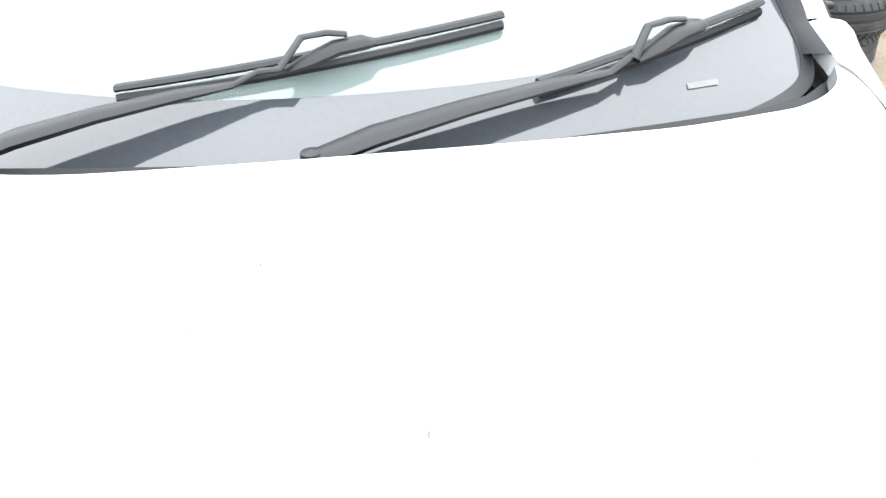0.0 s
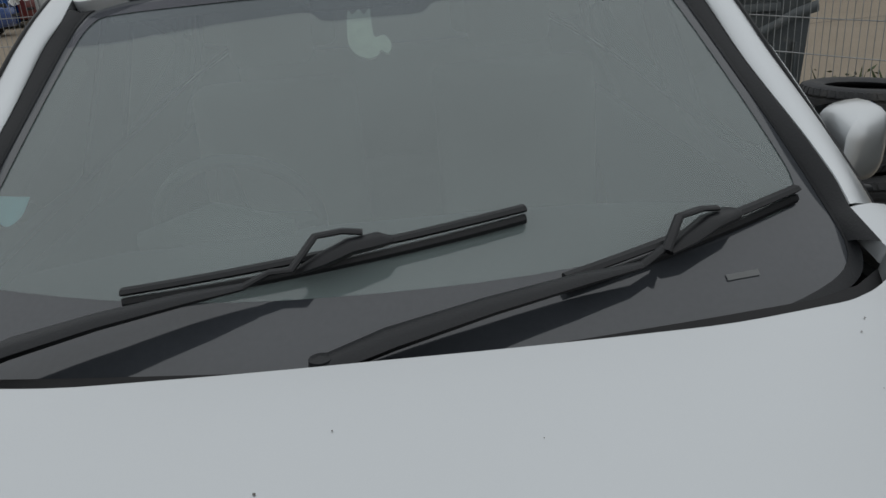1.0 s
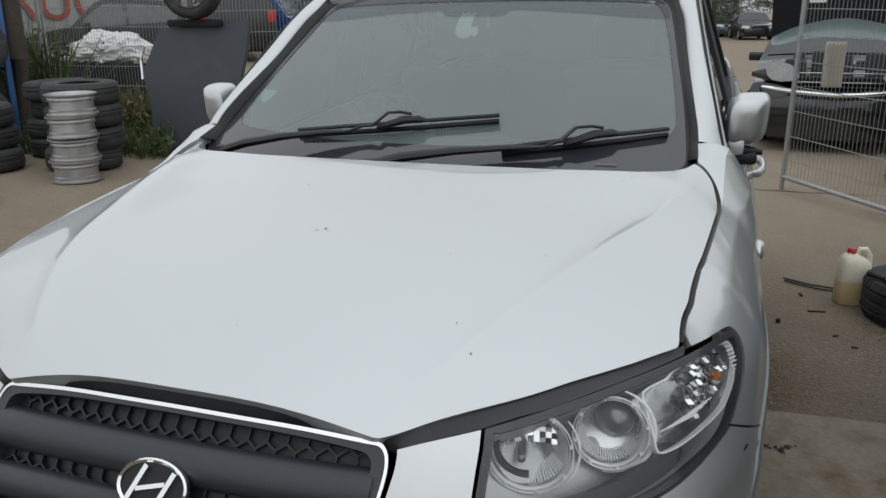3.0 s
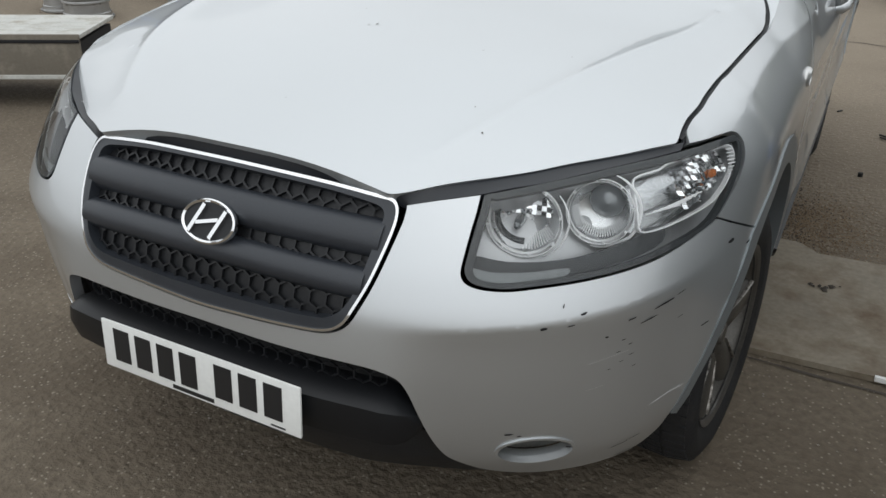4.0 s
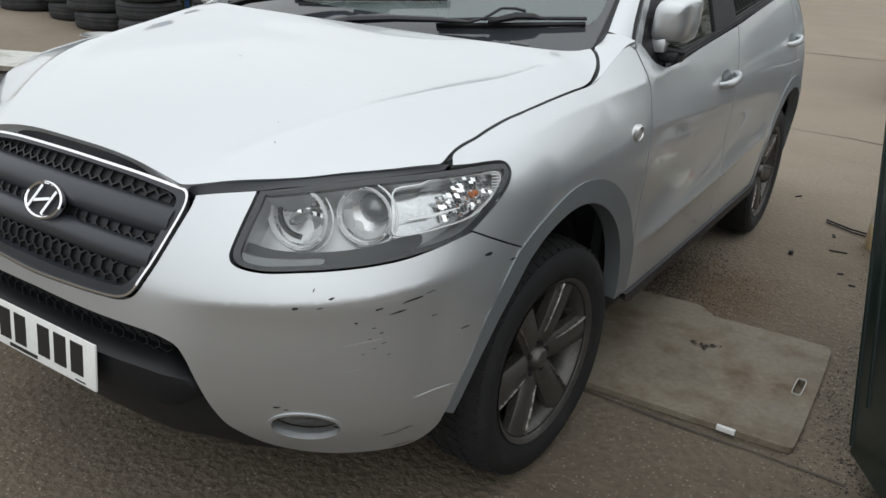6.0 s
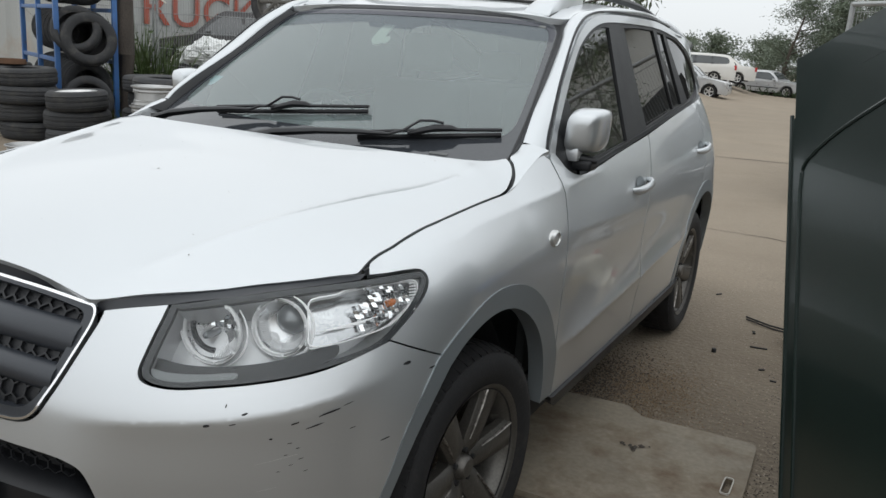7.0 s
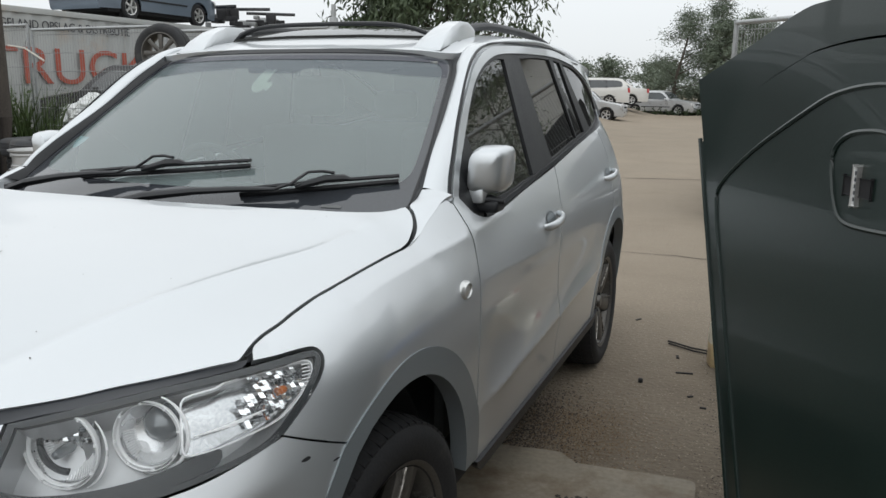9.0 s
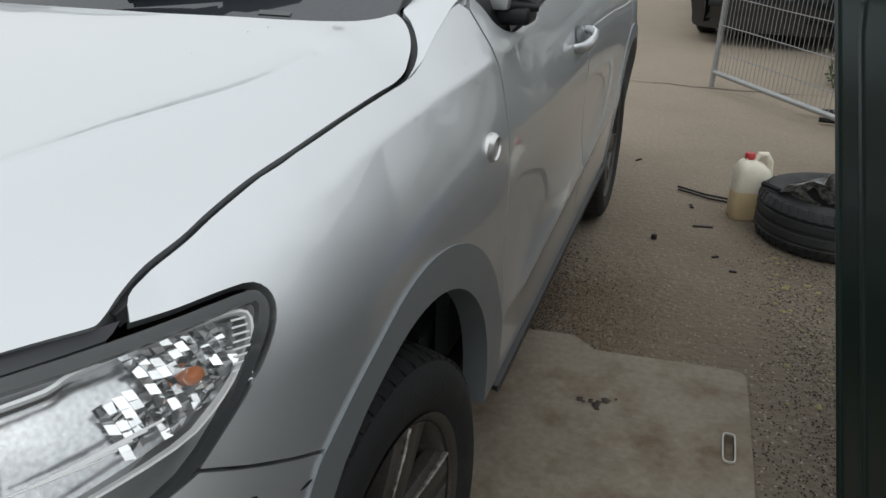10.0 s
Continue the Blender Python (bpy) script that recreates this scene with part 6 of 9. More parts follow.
# ---- helpers for the yard ----
def tyre_profile(r, w, rim):
    h = w / 2
    return [(rim, -h + 0.015), (rim + 0.02, -h + 0.004), ((rim + r) / 2, -h - 0.004), (r - 0.03, -h + 0.004), (r - 0.012, -h + 0.02), (r - 0.004, -h + 0.045), (r, -h * 0.55), (r - 0.008, -h * 0.5), (r - 0.008, -h * 0.42), (r, -h * 0.38), (r, -0.012), (r - 0.008, -0.008), (r - 0.008, 0.008), (r, 0.012), (r, h * 0.38), (r - 0.008, h * 0.42), (r - 0.008, h * 0.5), (r, h * 0.55), (r - 0.004, h - 0.045), (r - 0.012, h - 0.02), (r - 0.03, h - 0.004), ((rim + r) / 2, h + 0.004), (rim + 0.02, h - 0.004), (rim, h - 0.015), (rim + 0.012, h - 0.03), (r - 0.02, h - 0.05), (r - 0.02, -h + 0.05), (rim + 0.012, -h + 0.03), (rim, -h + 0.015)]


TYRE_MESH = {}


def tyre(m, r=0.32, w=0.2, rim=0.20, label="old black tyre lying on its side", group="loose tyres", lugs=True, key=None, name="tyre"):
    k = (round(r, 3), round(w, 3), round(rim, 3), lugs)
    t = thing(name, label, "tyre", m, group)
    if k not in TYRE_MESH:
        body = part("casing", lathe(tyre_profile(r, w, rim), 48), RUBBER_OLD, t)
        lug = None
        if lugs:
            bm = bmesh.new()
            n = 46
            for i in range(n):
                for (z0, z1, sk) in ((-w / 2 + 0.01, -w * 0.30, 0.03), (w * 0.30, w / 2 - 0.01, -0.03)):
                    a0 = i * math.tau / n
                    a1 = a0 + math.tau / n * 0.6
                    vs = []
                    for rr in (r - 0.012, r + 0.002):
                        for a, z in ((a0, z0), (a1, z0), (a1 + sk, z1), (a0 + sk, z1)):
                            e = 0.016 if abs(z) > w / 2 - 0.02 else 0.0
                            vs.append(bm.verts.new(((rr - e) * math.cos(a), (rr - e) * math.sin(a), z)))
                    for f in ((4, 5, 6, 7), (0, 1, 5, 4), (1, 2, 6, 5), (2, 3, 7, 6), (3, 0, 4, 7)):
                        bm.faces.new([vs[q] for q in f])
            bmesh.ops.recalc_face_normals(bm, faces=bm.faces)
            lug = part("tread", bm, RUBBER_OLD, t, flat=True)
            lug["kind"] = "stuff"
        TYRE_MESH[k] = (body.data, lug.data if lug else None)
    else:
        for nm, me in zip(("casing", "tread"), TYRE_MESH[k]):
            if me:
                o = new(nm, me)
                o.parent = t
                if nm == "tread":
                    o["kind"] = "stuff"
    return t


def alloy(parent, r=0.22, w=0.2, spokes=7, material=RIM, face=0.5):
    """A bare road wheel about the z axis, face up."""
    h = w / 2
    bar = part("rim_barrel", lathe([(r * 0.93, -h), (r, -h + 0.004), (r, -h + 0.016), (r * 0.92, -h + 0.020), (r * 0.90, -h * 0.62), (r * 0.905, -h * 0.5), (r * 0.86, -h * 0.42), (r * 0.845, 0.0), (r * 0.84, h * 0.35), (r * 0.90, h * 0.42), (r * 0.905, h * 0.58), (r * 0.88, h * 0.66), (r * 0.93, h - 0.022), (r, h - 0.014), (r, h - 0.003), (r * 0.95, h), (r * 0.90, h - 0.02), (r * 0.80, h * 0.3), (r * 0.84, -h * 0.5), (r * 0.93, -h)], 40), material, parent, "dull alloy barrel")
    zf = h * face
    for k in range(spokes):
        a = k * math.tau / spokes
        rot = Matrix.Rotation(a, 4, "Z")
        bm = bmesh.new()
        rows = []
        for rr, hw, z in ((0.03, 0.022, zf), (r * 0.45, 0.020, zf + 0.012), (r * 0.9, 0.028, zf + 0.010)):
            rows.append([bm.verts.new(rot @ Vector((rr, y, z + dz))) for y, dz in ((-hw, -0.03), (-hw, -0.004), (0, 0.004), (hw, -0.004), (hw, -0.03))])
        for q, p in zip(rows, rows[1:]):
            for i in range(4):
                bm.faces.new([q[i], q[i + 1], p[i + 1], p[i]])
        bmesh.ops.recalc_face_normals(bm, faces=bm.faces)
        part("spoke", bm, material, parent)
    part("hub", lathe([(0.0, zf + 0.006), (0.03, zf + 0.006), (0.05, zf), (0.055, zf - 0.04)], 24), material, parent)


def text(s, m, size, material, name, parent, stretch=1.0):
    cu = bpy.data.curves.new(name, "FONT")
    cu.body, cu.size, cu.extrude, cu.align_x = s, size, 0.004, "LEFT"
    ob = new(name, cu)
    me = bpy.data.meshes.new_from_object(ob)
    bpy.data.objects.remove(ob)
    me.materials.clear()
    me.materials.append(material)
    ob = new(name, me)
    ob.matrix_basis = m @ Matrix.Diagonal((stretch, 1, 1, 1))
    ob.parent = parent
    return ob


# ---- dark green container beside the car ----
GREEN = mat("dark_green_plastic", (0.011, 0.020, 0.017), 0.30, 0, 0.25, 2.5, 140, coat=0.25, rvar=0.04, dirt=(0.02, 0.034, 0.028), dirt_at=0.74)
ED, EN = Vector((0.4695, -0.8829, 0.0)), Vector((-0.8829, -0.4695, 0.0))


def green_fn(s, z):
    """The front face: its near edge leans, s runs along it."""
    p = Vector((1.700 - 0.163 * z, 1.481 + 0.34 * z, z)) + ED * s
    return (p.x, p.y, z)


LINE_A = smooth([(0.0, 1.338, "c"), (0.33, 1.485), (0.60, 1.570), (0.70, 1.592), (0.90, 1.607), (1.6, 1.61)], False, 6)
LINE_B = smooth([(0.085, 0.25), (0.078, 1.05), (0.082, 1.15), (0.115, 1.222), (0.33, 1.336), (0.64, 1.458), (0.76, 1.494), (0.90, 1.510), (1.05, 1.50)], False, 6)
LINE_C = smooth([(0.692, 1.27), (0.702, 1.347), (0.74, 1.388), (0.811, 1.412), (0.92, 1.41), (0.97, 1.35), (0.97, 1.25), (0.93, 1.222), (0.76, 1.212), (0.705, 1.225), (0.692, 1.27)], False, 6)
gbin = thing("waste_container", "tall dark green plastic waste container with a sloping lid", "container")


def slab(outline, lift, back):
    b = panel(green_fn, outline, step=(0.05, 0.05), depth=0.0, lift=lift, flip=True)
    b.faces.ensure_lookup_table()
    if b.faces[0].normal.dot(EN) < 0:
        bmesh.ops.reverse_faces(b, faces=b.faces)
    edge = [e for e in b.edges if len(e.link_faces) == 1]
    for v in [g for g in bmesh.ops.extrude_edge_only(b, edges=edge)["geom"] if isinstance(g, bmesh.types.BMVert)]:
        v.co -= EN * 0.012
        v.co += (Vector(green_fn(0.7, 0.9)) - v.co).normalized() * -0.010 if back else Vector((0, 0, 0))
    edge = [e for e in b.edges if len(e.link_faces) == 1]
    for v in [g for g in bmesh.ops.extrude_edge_only(b, edges=edge)["geom"] if isinstance(g, bmesh.types.BMVert)]:
        v.co -= EN * 1.0
    bmesh.ops.recalc_face_normals(b, faces=b.faces)
    return b


top_edge = smooth([(0.0, 1.527, "c"), (0.36, 1.618), (0.60, 1.682), (0.72, 1.698), (0.92, 1.700), (1.6, 1.700, "c")], False, 6)
part("lid", slab(top_edge + [(p[0], p[1] + 0.003) for p in LINE_A[::-1]], 0.010, False), GREEN, gbin, "glossy dark green lid", angle=0.5)
part("container_body", slab([(p[0], p[1] - 0.004) for p in LINE_A] + [(1.6, 0.08), (0.0, 0.08)], 0.0, False), GREEN, gbin, "glossy dark green shell", angle=0.5)
for ln in (LINE_B, LINE_C):
    part("rib", tube([Vector(green_fn(*p)) + EN * 0.001 for p in ln], 0.006, 6), GREEN, gbin, "raised moulded rib")
part("fold", tube([Vector(green_fn(0.004, z)) + EN * 0.001 for z in np.linspace(0.1, 1.35, 12)], 0.007, 6), GREEN, gbin)
q = Vector(green_fn(0.787, 1.299))
mq = Matrix.Translation(q) @ Matrix(((ED.x, EN.x, 0), (ED.y, EN.y, 0), (0, 0, 1))).to_4x4()
part("badge_plate", boxes(((-0.008, -0.005, -0.042), (0.008, 0.008, 0.042), mq), w=0.004, seg=3), RIM, gbin, "upright metal badge with worn lettering")
for i in range(5):
    part("bar", boxes(((-0.003, 0.0075, -0.032 + 0.014 * i), (0.003, 0.0088, -0.024 + 0.014 * i), mq)), GREY_PL, gbin, flat=True)
part("handle_recess", boxes(((-0.045, -0.02, -0.022), (0.05, 0.003, 0.018), mq), w=0.004), DARK, gbin)
bm = boxes(((0.62, -0.9, 0.0), (1.5, -0.15, 0.10), Matrix.Translation((1.68, 1.50, 0)) @ Matrix(((ED.x, EN.x, 0), (ED.y, EN.y, 0), (0, 0, 1))).to_4x4()), w=0.02)
part("foot", bm, DARK, gbin)

# ---- board on the ground ----
BOARD = mat("grey_board", (0.195, 0.168, 0.126), 0.75, 0, 0.26, 3.0, 45, bump=0.0010, dirt=(0.11, 0.075, 0.043), dirt_at=0.56)
bpts = smooth([(0.60, 1.46, "c"), (1.50, 1.50), (1.535, 1.53), (1.525, 2.28), (1.49, 2.345), (1.06, 2.325, "c"), (1.02, 2.36), (0.96, 2.40), (0.60, 2.36, "c")], n=4)
slot = smooth([(1.464, 1.872), (1.483, 1.872), (1.487, 1.89), (1.487, 1.975), (1.483, 1.993), (1.464, 1.993), (1.460, 1.975), (1.460, 1.89)], n=3)
bd = part("floor_board", panel(lambda x, y: (x, y, 0.024 + 0.004 * math.sin(3 * x) * math.sin(4 * y)), bpts, [slot], step=(0.08, 0.08), depth=0.022), BOARD)
tagged(bd, "stained grey board with a hand slot lying on the concrete", "board")
part("slot_rim", panel(lambda x, y: (x, y, 0.0265), [(1.4735 + (p[0] - 1.4735) * 1.28, 1.932 + (p[1] - 1.932) * 1.06) for p in slot], [slot], step=(0.05, 0.05), depth=0.006), mat("dull_slot_rim", (0.42, 0.40, 0.36), 0.6, 0, 0.15, 20, 90), bd, "pale slot rim")
part("edge_clip", boxes(((1.30, 1.478, 0.012), (1.36, 1.492, 0.03)), w=0.003), WHITE_PL, bd, "pale edge clip")

# ---- dirt and leaves ----
def scatter(name, label, cat, material, n, place, size, seed, flatness=0.5):
    rnd = random.Random(seed)
    bm = bmesh.new()
    for _ in range(n):
        x, y = place(rnd)
        s = size * rnd.uniform(0.4, 1.4)
        a = rnd.uniform(0, math.tau)
        pts = []
        for k in range(5):
            t = a + k * math.tau / 5
            pts.append(bm.verts.new((x + s * math.cos(t) * rnd.uniform(0.5, 1.1), y + s * math.sin(t) * rnd.uniform(0.5, 1.1), 0.0015)))
        top = bm.verts.new((x, y, 0.002 + s * flatness))
        for k in range(5):
            bm.faces.new([pts[k], pts[(k + 1) % 5], top])
    return tagged(part(name, bm, material, flat=True), label, cat, kind="stuff")


SOIL = mat("dark_soil", (0.05, 0.042, 0.035), 0.95, 0, 0.4, 8, 90)
SOILB = mat("rusty_soil", (0.155, 0.105, 0.058), 0.95, 0, 0.35, 8, 90)
scatter("soil_crumbs", "dark soil crumbs scattered beside the sill", "soil", SOIL, 4200, lambda r: (0.66 + abs(r.gauss(0, 0.17)), 2.62 + r.gauss(0, 0.26)), 0.0042, 1)
scatter("rusty_crumbs", "rust-brown grit swept beside the car", "grit", SOILB, 6000, lambda r: (0.98 + r.gauss(0, 0.16), 2.66 + r.gauss(0, 0.22)), 0.0036, 2, 0.35)
scatter("grit", "loose grit along the yard edge", "grit", SOIL, 5200, lambda r: (1.74 + r.gauss(0, 0.11), 1.2 + 3.0 * r.random()), 0.0036, 3)
scatter("pebbles", "small pebbles on the concrete", "pebbles", mat("pebble", (0.2, 0.18, 0.155), 0.9, 0, 0.3, 8, 60), 5000, lambda r: (r.uniform(-5, 4), r.uniform(-1.5, 9)), 0.0045, 4)
LEAF_DRY = mat("dry_leaf", (0.22, 0.19, 0.08), 0.8, 0, 0.3, 20, 80)
scatter("leaf_litter", "dry leaves and scraps by the tyres", "leaves", LEAF_DRY, 40, lambda r: (1.62 + abs(r.gauss(0, 0.22)), 2.2 + 1.2 * r.random()), 0.013, 5, 0.3)
scatter("clod", "small clod of dirt on the board", "dirt", SOIL, 14, lambda r: (1.10 + r.gauss(0, 0.02), 2.02 + r.gauss(0, 0.012)), 0.012, 6).location.z = 0.026

# joint in the slabs
JOINT = mat("joint_dirt", (0.075, 0.062, 0.05), 0.95, 0, 0.3, 6, 70)
bm = bmesh.new()
rnd = random.Random(8)
def ribbon(pts, w):
    rows = []
    for i, (x, y) in enumerate(pts):
        d = Vector((pts[min(i + 1, len(pts) - 1)][0] - pts[max(i - 1, 0)][0], pts[min(i + 1, len(pts) - 1)][1] - pts[max(i - 1, 0)][1], 0)).normalized()
        k = Vector((-d.y, d.x, 0)) * w * rnd.uniform(0.3, 1.2)
        rows.append((bm.verts.new((x + k.x, y + k.y, 0.004)), bm.verts.new((x - k.x, y - k.y, 0.004))))
    for q, p in zip(rows, rows[1:]):
        bm.faces.new([q[0], q[1], p[1], p[0]])
ribbon([(x, 6.84 + 0.03 * math.sin(x * 3) + rnd.uniform(-0.02, 0.02)) for x in np.linspace(-3, 9, 70)], 0.012)
ribbon([(x, 1.44 + 0.004 * math.sin(9 * x)) for x in np.linspace(0.7, 1.7, 14)], 0.006)
ribbon([(-4.9 + t * 1.4 + rnd.uniform(-0.02, 0.02), 1.2 + t * 0.25) for t in np.linspace(0, 1, 20)], 0.012)
ribbon([(x, 13.5 + 0.2 * math.sin(x)) for x in np.linspace(-9, 9, 60)], 0.03)
bmesh.ops.recalc_face_normals(bm, faces=bm.faces)
tagged(part("slab_joint", bm, JOINT), "dirt-filled joint between concrete slabs", "joint", kind="structure")

# ---- jug, black rods, loose tyre with a broken lamp ----
JUG = mat("milky_plastic", (0.72, 0.68, 0.56), 0.4, 0, 0.08, 10, 60, dirt=(0.5, 0.45, 0.34), dirt_at=0.7)
JUGF = mat("yellowed_liquid_in_plastic", (0.66, 0.52, 0.30), 0.35, 0, 0.08, 10, 60)
jug = thing("jug", "milky plastic jug half full of yellow liquid with a red cap", "jug", pose(1.545, 3.86, 0, 0, 0, 15))
def jug_loft(zs, close):
    bm = bmesh.new()
    rows = []
    for z, w, d, dx in zs:
        rows.append([bm.verts.new((dx + math.copysign(abs(math.cos(a)) ** 0.5, math.cos(a)) * w, math.copysign(abs(math.sin(a)) ** 0.5, math.sin(a)) * d, z)) for a in np.linspace(0, math.tau, 25)[:-1]])
    for q, p in zip(rows, rows[1:]):
        for i in range(24):
            bm.faces.new([q[i], q[(i + 1) % 24], p[(i + 1) % 24], p[i]])
    bm.faces.new(rows[0][::-1])
    bm.faces.new(rows[-1])
    return bm
part("jug_base", jug_loft([(0.0, 0.076, 0.055, 0), (0.008, 0.082, 0.060, 0), (0.12, 0.083, 0.061, 0), (0.135, 0.083, 0.061, 0)], True), JUGF, jug, "yellow liquid showing through")
part("jug_body", jug_loft([(0.135, 0.083, 0.061, 0), (0.20, 0.082, 0.060, 0), (0.235, 0.076, 0.056, 0), (0.26, 0.058, 0.045, -0.01), (0.275, 0.036, 0.032, -0.02), (0.282, 0.022, 0.022, -0.022), (0.29, 0.021, 0.021, -0.022)], True), JUG, jug, "milky plastic shoulder")
part("jug_handle", tube([(0.005, 0, 0.275), (0.02, 0, 0.305), (0.05, 0, 0.305), (0.075, 0, 0.27), (0.082, 0, 0.20), (0.08, 0, 0.17)], [0.012, 0.015, 0.015, 0.014, 0.013, 0.010], 10), JUG, jug)
part("cap", lathe([(0.0, 0.312), (0.020, 0.312), (0.023, 0.308), (0.024, 0.285), (0.020, 0.283)], 24, m=Matrix.Translation((-0.022, 0, 0))), RED_PL, jug, "red screw cap")
rods = thing("steel_rods", "pair of thin black bent rods on the ground", "rods")
part("rod", tube([(1.22, 4.14, 0.02), (1.36, 4.08, 0.012), (1.60, 4.02, 0.012), (1.80, 4.02, 0.014)], 0.0055, 6), DARK, rods)
part("rod", tube([(1.225, 4.12, 0.012), (1.38, 4.03, 0.010), (1.62, 3.97, 0.010), (1.80, 3.98, 0.012)], 0.005, 6), DARK, rods)
bm = tube([(0, 0, 0), (0, 0, 0.02)], 0.012, 12)
tagged(part("nut", bm, DARK), "small black wheel nut on the concrete", "nut").location = (1.16, 3.42, 0.0)
for i, (x, y, l, a) in enumerate(((1.36, 3.64, 0.09, 10), (1.42, 3.30, 0.03, 40), (1.49, 3.17, 0.03, 0), (1.30, 3.9, 0.04, 100), (0.98, 4.6, 0.05, 60))):
    tagged(part("twig", boxes(((-l / 2, -0.006, 0), (l / 2, 0.006, 0.007), pose(x, y, 0, 0, 0, a)), w=0.002), DARK), "small dark twig on the concrete", "twig")

tyre(pose(1.90, 3.70, 0.11, 0, 0, 20), 0.325, 0.215, 0.205, "worn black tyre lying flat by the jug", "tyres by the fence")
for i, (dx, dy, tilt) in enumerate(((0, 0, 0), (0.03, -0.02, 2), (-0.03, 0.03, -3), (0.05, 0.02, 4))):
    tyre(pose(2.36 + dx, 4.32 + dy, 0.105 + 0.205 * i, tilt, -tilt / 2, 47 * i), 0.33, 0.205, 0.20, "black tyre in a leaning stack by the fence", "tyres by the fence")
wreck = thing("broken_headlamp", "broken headlamp shell lying on a tyre", "headlamp", pose(1.76, 3.52, 0.222, -35, 20, 25))
PALEGREY = mat("pale_broken_plastic", (0.42, 0.42, 0.40), 0.4, 0.2, 0.25, 20, 120, dirt=(0.07, 0.065, 0.06), dirt_at=0.5)
bm = bmesh.new()
rnd = random.Random(21)
rows = []
for j in range(7):
    v = j / 6
    w = 0.05 + 0.06 * math.sin(v * 2.6)
    rows.append([bm.verts.new(((u - 0.5) * 2 * w + 0.03 * v, -0.14 + 0.32 * v, 0.03 + 0.05 * math.sin(u * 3.1) + rnd.uniform(-0.018, 0.018))) for u in np.linspace(0, 1, 6)])
for q, p in zip(rows, rows[1:]):
    for i in range(5):
        if rnd.random() > 0.12:
            bm.faces.new([q[i], q[i + 1], p[i + 1], p[i]])
bmesh.ops.solidify(bm, geom=bm.faces[:], thickness=0.006)
part("shell", bm, PALEGREY, wreck, flat=True)
part("bracket", tube([(0.02, 0.16, 0.06), (0.06, 0.21, 0.10), (0.03, 0.24, 0.14), (0.07, 0.27, 0.16)], [0.012, 0.016, 0.010, 0.014], 6), DARK, wreck, flat=True)
part("bracket", tube([(-0.07, 0.10, 0.05), (-0.10, 0.17, 0.09), (-0.06, 0.20, 0.12)], [0.010, 0.014, 0.008], 6), DARK, wreck, flat=True)

# ---- mesh fence panel ----
WIRE = mat("fence_wire", (0.30, 0.31, 0.31), 0.5, 0.5, 0.2, 9, 120)


def mesh_panel(name, label, m, length, height, tall_step=0.055, rows=7, frame_r=0.020, wire=0.0026, material=GALV, foot=0.12):
    f = thing(name, label, "fence", m, "mesh fence panels")
    part("post", tube([(0, 0, 0), (0, 0, height + 0.02)], frame_r, 10), material, f)
    part("post", tube([(length, 0, 0), (length, 0, height + 0.02)], frame_r, 10), material, f)
    part("top_rail", tube([(0, 0, height), (length, 0, height)], frame_r, 10), material, f)
    part("bottom_rail", tube([(0, 0, foot), (length, 0, foot)], frame_r, 10), material, f)
    bm = bmesh.new()
    for i in range(1, int(length / tall_step)):
        x = i * tall_step
        tube([(x, 0, foot), (x, 0, height)], wire, 4, bm, cap=False)
    for j in range(rows):
        z = foot + (j + 0.7) * (height - foot) / rows
        pts = [(x, 0.012 * (-1) ** j, z + 0.004 * math.sin(3 * x + j)) for x in np.linspace(0, length, 12)]
        tube(pts, wire * 1.35, 4, bm, cap=False)
    o = part("wire_mesh", bm, WIRE, f, "welded wire mesh")
    o["kind"] = "stuff"
    return f


ang = math.degrees(math.atan2(-1.50, 1.05))
mesh_panel("mesh_fence_panel", "galvanised mesh fence panel standing askew on the concrete", pose(1.335, 6.89, 0, 0, 1.5, ang), 3.5, 2.06, 0.045, 9)

